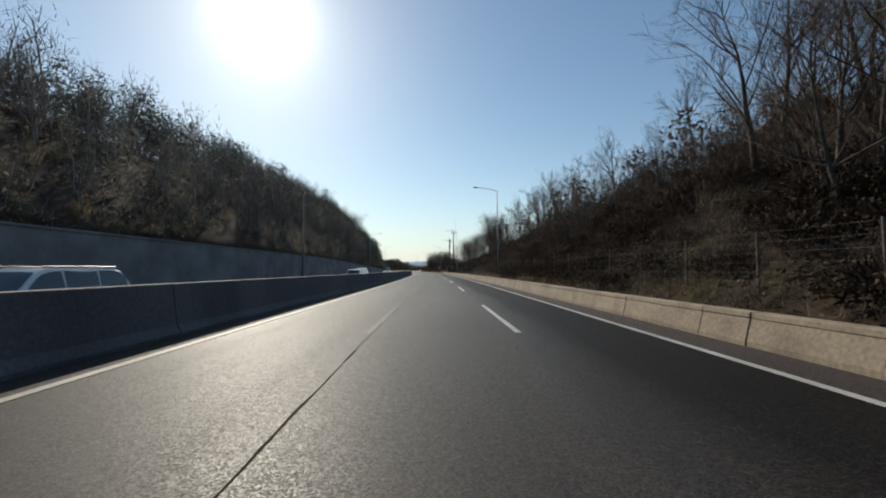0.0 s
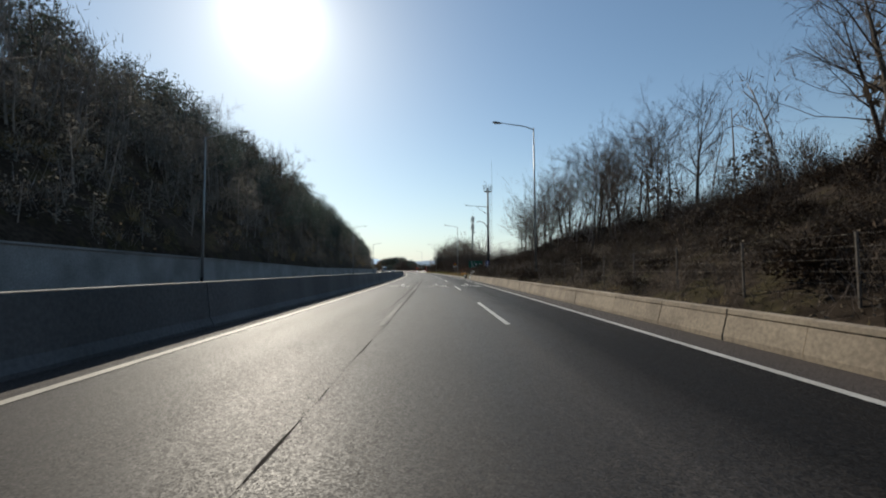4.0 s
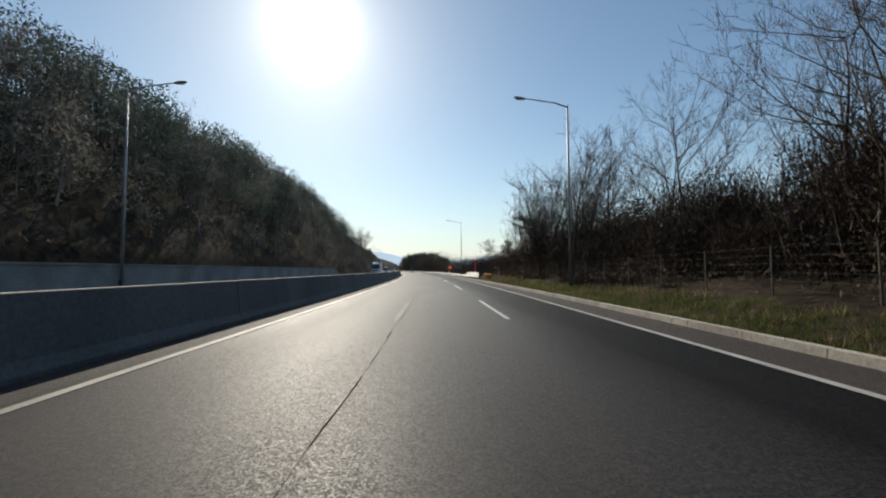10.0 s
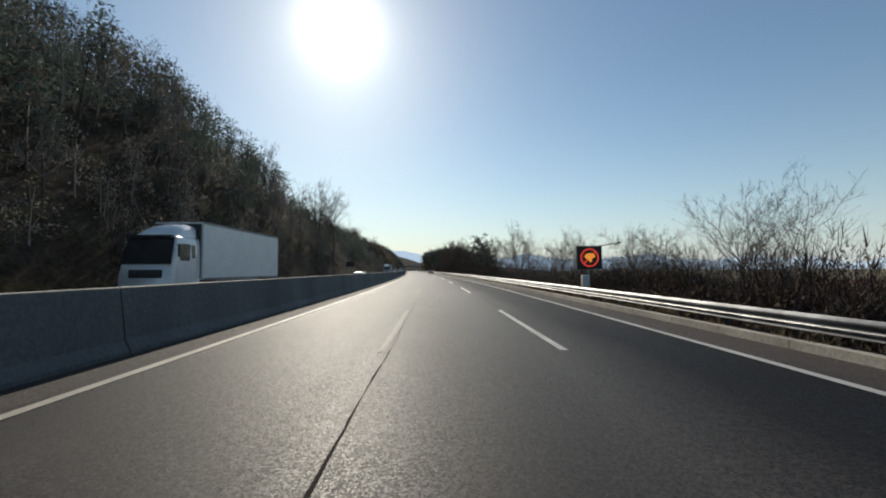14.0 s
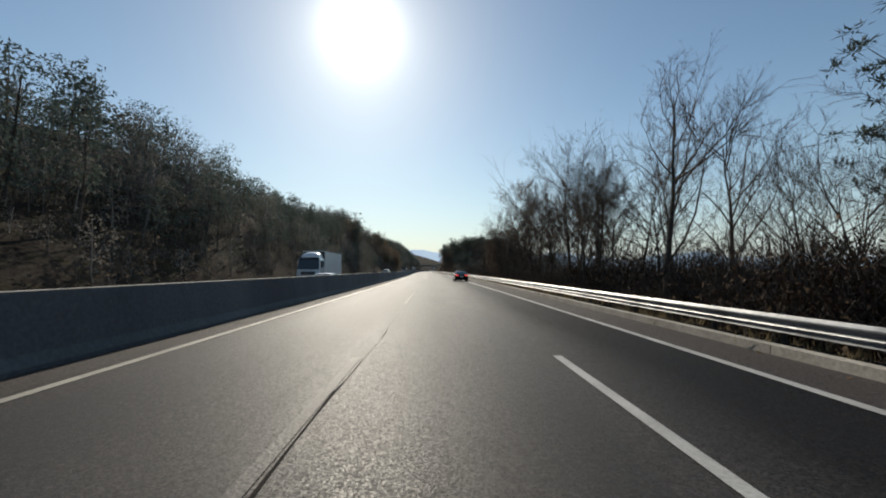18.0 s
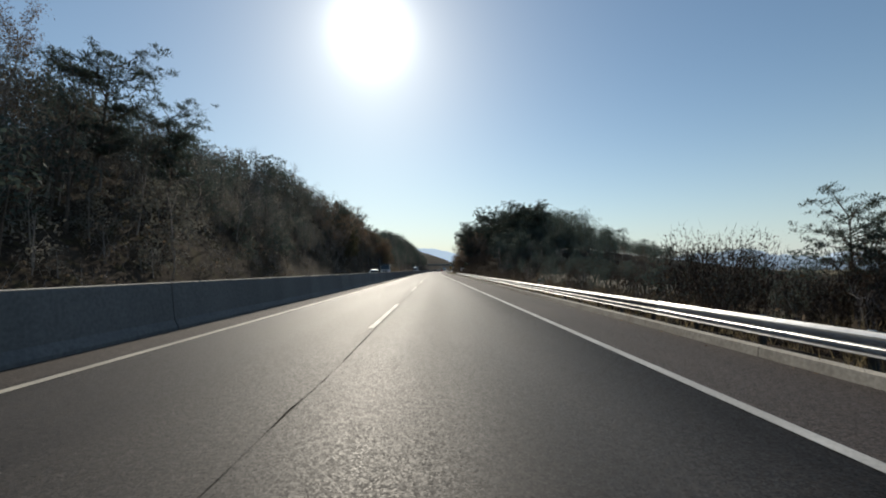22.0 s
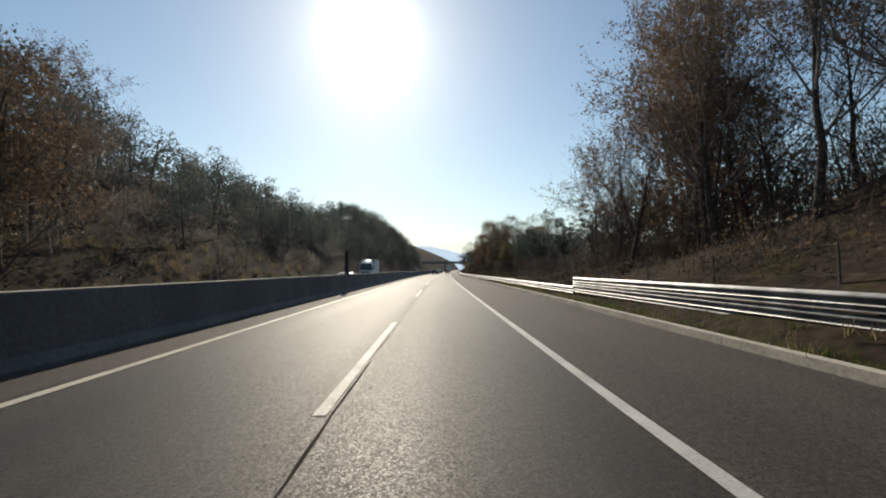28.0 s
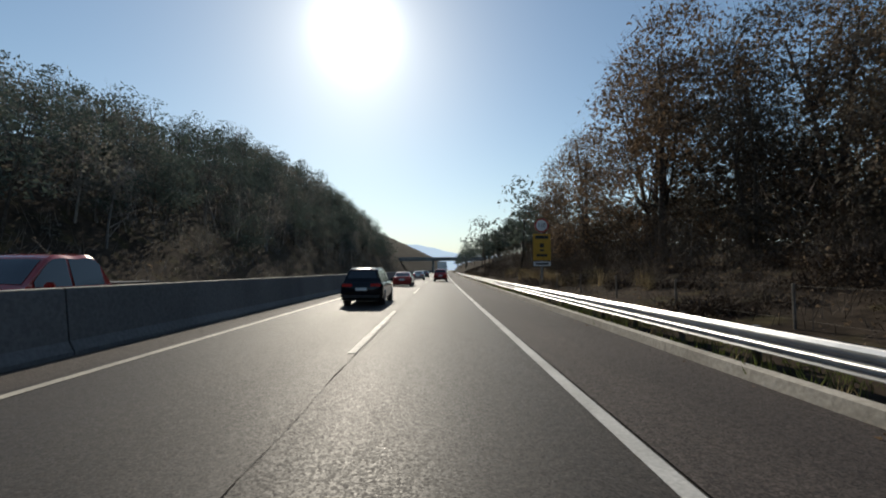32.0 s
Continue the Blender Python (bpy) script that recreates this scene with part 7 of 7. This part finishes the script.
def box_truck(length, load="box"):
    """A cab-over lorry that points along y; its front is at y = 0."""
    top = thing("box_truck" if load == "box" else "cargo_truck")
    W = 2.4
    cab = [[(-W / 2, y, z0), (-W / 2, y, z1 - 0.2), (-W / 2 + 0.18, y, z1), (W / 2 - 0.18, y, z1), (W / 2, y, z1 - 0.2), (W / 2, y, z0)]
           for y, z0, z1 in ((-2.0, 0.55, 3.0), (-0.55, 0.5, 3.0), (-0.32, 0.5, 2.9), (-0.08, 0.46, 1.85), (0.0, 0.45, 1.6))]
    part("cab", loft(finer(cab)), PAINTS["white"], top, smooth_faces=True)
    if load == "box":
        defl = [[(-W / 2 + 0.2, y, 2.95), (-W / 2 + 0.3, y, z), (W / 2 - 0.3, y, z), (W / 2 - 0.2, y, 2.95)] for y, z in ((-2.0, 3.62), (-1.6, 3.58), (-1.2, 3.46), (-0.9, 3.28), (-0.7, 3.1), (-0.6, 3.0))]
        part("wind_deflector", loft(finer(defl)), PAINTS["white"], top)
    glass = bmesh.new()
    c = [(-1.12, -0.03, 1.72), (1.12, -0.03, 1.72), (1.06, -0.33, 2.84), (-1.06, -0.33, 2.84)]
    n = Vector((0, 0.95, 0.3)).normalized() * 0.05
    lo = [glass.verts.new(p) for p in c]
    hi = [glass.verts.new(Vector(p) + n) for p in c]
    for i in range(4):
        glass.faces.new((lo[i], lo[(i + 1) % 4], hi[(i + 1) % 4], hi[i]))
    glass.faces.new(hi)
    part("windscreen", glass, GLASS, top)
    for sx in (-1, 1):
        part("side_window", block((0.03, 0.72, 0.74), (sx * (W / 2 + 0.005), -0.86, 2.25), 0.012), GLASS, top)
        part("sleeper_window", block((0.03, 0.24, 0.6), (sx * (W / 2 + 0.005), -1.5, 2.3), 0.012), GLASS, top)
        part("door_panel", block((0.02, 1.1, 1.0), (sx * (W / 2 + 0.002), -0.85, 1.1), 0.008), PAINTS["white"], top)
        part("headlight", block((0.4, 0.08, 0.2), (sx * 0.85, 0.01, 0.75), 0.03), LAMP, top)
        arm = part("mirror", block((0.08, 0.16, 0.55), (sx * (W / 2 + 0.22), -0.1, 2.3), 0.03), BLACK, top)
        part("mirror_arm", rod((sx * W / 2, -0.2, 2.6), (sx * (W / 2 + 0.22), -0.12, 2.5), 0.02, sides=6), BLACK, arm)
        for y in (-1.1, -length + 2.6, -length + 1.4):
            wheel(top, sx * (W / 2 - 0.18), y, 0.48, 0.3)
        part("side_guard", block((0.05, length - 6.2, 0.5), (sx * (W / 2 - 0.04), -length / 2 - 0.3, 0.75), 0.02), STEEL, top)
        part("tail_light", block((0.3, 0.06, 0.14), (sx * 0.9, -length + 0.02, 0.8), 0.02), TAIL, top)
    part("bumper", block((W, 0.2, 0.34), (0, -0.06, 0.5), 0.05), POLE, top)
    part("sun_visor", block((2.1, 0.22, 0.10), (0, -0.20, 2.92), 0.03), DARK_METAL, top)
    grille = part("grille", block((1.5, 0.05, 0.34), (0, 0.01, 1.32), 0.02), BLACK, top)
    for z in (1.24, 1.32, 1.40):
        part("grille_bar", block((1.42, 0.03, 0.02), (0, 0.04, z), 0.006), POLE, grille)
    part("chassis", block((0.9, length - 1.0, 0.3), (0, -length / 2, 0.72), 0.02), DARK_METAL, top)
    if load == "box":
        z0, z1 = 1.0, 3.75
        cargo = part("cargo_box", block((W + 0.06, length - 2.2, z1 - z0), (0, -2.2 - (length - 2.2) / 2, (z0 + z1) / 2), 0.03), WHITE, top, "white ribbed cargo box")
        # dark panel added to paint in the shaded gap behind the cab
        part("gap_shade_panel", block((W - 0.1, 0.12, z1 - z0 - 0.2), (0, -2.13, (z0 + z1) / 2), 0.02), DARK_METAL, cargo)
        for y in np.arange(-length + 0.6, -2.6, 1.2):
            for sx in (-1, 1):
                part("rib", block((0.008, 0.03, z1 - z0 - 0.2), (sx * (W / 2 + 0.032), y, (z0 + z1) / 2), 0.004), WHITE, cargo)
        for z in (z0 + 0.05, z1 - 0.05):
            for sx in (-1, 1):
                part("edge_rail", block((0.03, length - 2.2, 0.1), (sx * (W / 2 + 0.04), -2.2 - (length - 2.2) / 2, z), 0.008), STEEL, cargo)
    else:
        part("flat_bed", block((W, length - 2.3, 0.16), (0, -2.3 - (length - 2.3) / 2, 1.0), 0.02), DARK_METAL, top)
        for i, (y, sz) in enumerate(((-3.3, (1.6, 1.5, 1.1)), (-5.0, (1.9, 1.4, 0.8)), (-6.4, (1.4, 1.0, 1.0)))):
            part("cargo", block(sz, (0.1 * i, y, 1.08 + sz[2] / 2), 0.08), (POLE, WHITE, DARK_METAL)[i], top, "strapped load")
        part("ladder_rack", block((2.1, 0.1, 0.9), (0, -2.35, 1.5), 0.02), STEEL, top)
        part("roof_load", block((1.9, 1.4, 0.22), (0, -1.2, 3.10), 0.06), BLACK, top)
    return tagged(top, "white box truck with ribbed cargo body" if load == "box" else "white flatbed truck carrying strapped loads", "truck", "vehicles on the road")


# the other carriageway; vehicles there face the camera
ONCOMING = [("suv", "white", -0.8, -9.2), ("suv", "silver", 36, -9.0), ("van", "white", 61, -12.6), ("sedan", "white", 70, -9.0), ("sedan", "silver", 208, -9.0),
            ("sedan", "white", 402, -9.0), ("sedan", "white", 494, -9.0), ("suv", "white", 577, -12.6), ("suv", "white", 634, -9.2), ("sedan", "white", 775, -9.0), ("pickup", "red", 861.4, -8.5)]
made = {}
for kind, paint, s, u in ONCOMING:
    m = at_road(s, u, 0.0, 180)
    if (kind, paint) in made:
        copy_thing(made[kind, paint], m)
    else:
        made[kind, paint] = car(kind, paint)
        made[kind, paint].matrix_world = m
lorry = box_truck(10.2)
lorry.matrix_world = at_road(503.6, -13.2, 0.0, 180)
box_truck(11.6).matrix_world = at_road(371.4, -13.8, 0.0, 180) @ Matrix.Diagonal((1.03, 1.12, 1.12, 1))
box_truck(7.8).matrix_world = at_road(804.4, -12.6, 0.0, 180) @ Matrix.Diagonal((0.93, 0.93, 0.93, 1))
box_truck(8.5, "flat").matrix_world = at_road(674, -12.4, 0.0, 180)
# this carriageway; they face away
for kind, paint, s, u in (("sedan", "black", 517.7, 3.72), ("suv", "black", 872.5, -3.1), ("sedan", "red", 894, -3.3), ("sedan", "silver", 919, -3.2), ("suv", "red", 910, 0.4), ("sedan", "grey", 940, -3.2)):
    m = at_road(s, u, 0.0, 0)
    if (kind, paint) in made:
        copy_thing(made[kind, paint], m)
    else:
        made[kind, paint] = car(kind, paint)
        made[kind, paint].matrix_world = m
copy_thing(lorry, at_road(972, 0.4, 0.0, 0))


# ---- sheds, farm houses, overpass, far ridges ----
def house(w, d, h, roof_mat, wall_mat, label):
    top = thing("farm_house")
    part("wall", block((w, d, h), (0, 0, h / 2), 0.02), wall_mat, top)
    bm = bmesh.new()
    o = 0.35
    pts = [(-d / 2 - o, h), (0, h + d * 0.32), (d / 2 + o, h), (d / 2 + o, h + 0.14), (0, h + d * 0.32 + 0.16), (-d / 2 - o, h + 0.14)]
    a = [bm.verts.new((-w / 2 - o, y, z)) for y, z in pts]
    b = [bm.verts.new((w / 2 + o, y, z)) for y, z in pts]
    for i in range(6):
        bm.faces.new((a[i], a[(i + 1) % 6], b[(i + 1) % 6], b[i]))
    bm.faces.new(a[::-1])
    bm.faces.new(b)
    bmesh.ops.recalc_face_normals(bm, faces=bm.faces[:])
    part("roof", bm, roof_mat, top)
    for x in (-w * 0.3, w * 0.3):
        win = part("window", block((1.2, 0.06, 1.0), (x, -d / 2 - 0.03, h * 0.55), 0.02), GLASS, top)
        part("window_frame", block((1.35, 0.04, 0.08), (x, -d / 2 - 0.03, h * 0.55 - 0.54), 0.01), WHITE, win)
    part("door", block((0.95, 0.06, 2.0), (0, -d / 2 - 0.03, 1.0), 0.02), DARK_METAL, top)
    return tagged(top, label, "house", "farm buildings")


TIN_RED = material("red_tin_roof", (0.33, 0.10, 0.06), 0.6, vary=0.2, scale=4, fine=40, bump=0.1)
TIN_TAN = material("tan_tin_roof", (0.30, 0.20, 0.12), 0.6, vary=0.2, scale=6, fine=40, bump=0.1)
TIN_ORANGE = material("orange_tin", (0.55, 0.19, 0.05), 0.6, vary=0.25, scale=8, fine=40, bump=0.1)
for s, u, w, d, turn in ((381, 36, 12, 7, 20), (398, 50, 14, 8, -25), (425, 44, 10, 7, 5), (520, 34, 13, 7, 15), (545, 42, 12, 8, -10), (566, 60, 16, 9, 30)):
    house(w, d, 3.0, TIN_RED, WHITE, "low farm house with a red tin roof").matrix_world = at_road(s, u, float(terrain(s, u)) - 0.2, turn)
house(6.0, 2.2, 1.5, TIN_ORANGE, TIN_ORANGE, "small orange tin shed among the trees").matrix_world = at_road(17, 24.5, float(terrain(17, 24.5)) - 0.1, 70)
house(4.4, 2.6, 3.6, TIN_TAN, CONCRETE, "low tan shed behind the bank").matrix_world = at_road(184, 28.9, float(terrain(184, 28.9)) - 0.1, 12)

bridge = tagged(thing("overpass", at_road(1088, -6.0)), "grey concrete overpass crossing the motorway", "bridge")
part("deck", block((60, 9, 1.1), (0, 0, 7.3), 0.05), CONCRETE_GREY, bridge)
for y in (-4.4, 4.4):
    part("parapet", block((60, 0.3, 0.9), (0, y, 8.25), 0.03), CONCRETE_GREY, bridge)
for x in (-22, -0.3, 19):
    part("pier", block((1.0, 6.5, 7.2), (x, 0, 3.3), 0.08), CONCRETE_GREY, bridge)

def painted_haze(name, colour, strength):
    """A far ridge; bright haze is put into its colour and glow."""
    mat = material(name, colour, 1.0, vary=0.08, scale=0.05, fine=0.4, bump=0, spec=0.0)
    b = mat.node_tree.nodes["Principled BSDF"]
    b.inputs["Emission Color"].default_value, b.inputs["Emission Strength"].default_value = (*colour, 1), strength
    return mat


RIDGE = painted_haze("hazy_ridge", (0.44, 0.52, 0.60), 0.98)
RIDGE_SIDE = painted_haze("hazy_side_ridge", (0.34, 0.41, 0.48), 0.66)
RIDGE_NEAR = painted_haze("hazy_near_ridge", (0.22, 0.27, 0.32), 0.8)


def ridge(name, mat, s0, u0, u1, peak, seed):
    r = np.random.RandomState(seed)
    u = np.linspace(u0, u1, 90)
    k = (u - u0) / (u1 - u0)
    z = peak(k) + r.normal(size=90) * 1.2 + 3 * np.sin(k * 40 + seed)
    z = np.maximum(z, 1)
    v = np.concatenate([on_road(s0, u, -6), on_road(s0 + 60, u, z), on_road(s0 + 300, u, -6)])
    i = np.arange(89)
    f = np.concatenate([np.stack([i, i + 1, i + 91, i + 90], 1), np.stack([i + 90, i + 91, i + 181, i + 180], 1)])
    tagged(new(name, mesh_from(name, v, f, mat, shade=True)), "pale hazy wooded ridge far away", "hills", kind="structure")


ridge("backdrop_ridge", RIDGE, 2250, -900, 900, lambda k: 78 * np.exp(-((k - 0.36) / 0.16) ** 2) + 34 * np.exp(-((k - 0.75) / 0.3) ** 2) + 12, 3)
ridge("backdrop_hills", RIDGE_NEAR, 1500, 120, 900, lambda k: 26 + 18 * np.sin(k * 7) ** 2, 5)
side = np.arange(-300.0, 2500.0, 30.0)
rise = 44 + 16 * np.sin(side * 0.006) + 9 * np.sin(side * 0.019 + 1.0) + np.random.RandomState(8).normal(size=len(side)) * 1.5
v = np.concatenate([on_road(side, 1480, -8), on_road(side, 1560, rise), on_road(side, 1780, -8)])
i = np.arange(len(side) - 1)
n = len(side)
f = np.concatenate([np.stack([i, i + 1, i + 1 + n, i + n], 1), np.stack([i + n, i + 1 + n, i + 1 + 2 * n, i + 2 * n], 1)])
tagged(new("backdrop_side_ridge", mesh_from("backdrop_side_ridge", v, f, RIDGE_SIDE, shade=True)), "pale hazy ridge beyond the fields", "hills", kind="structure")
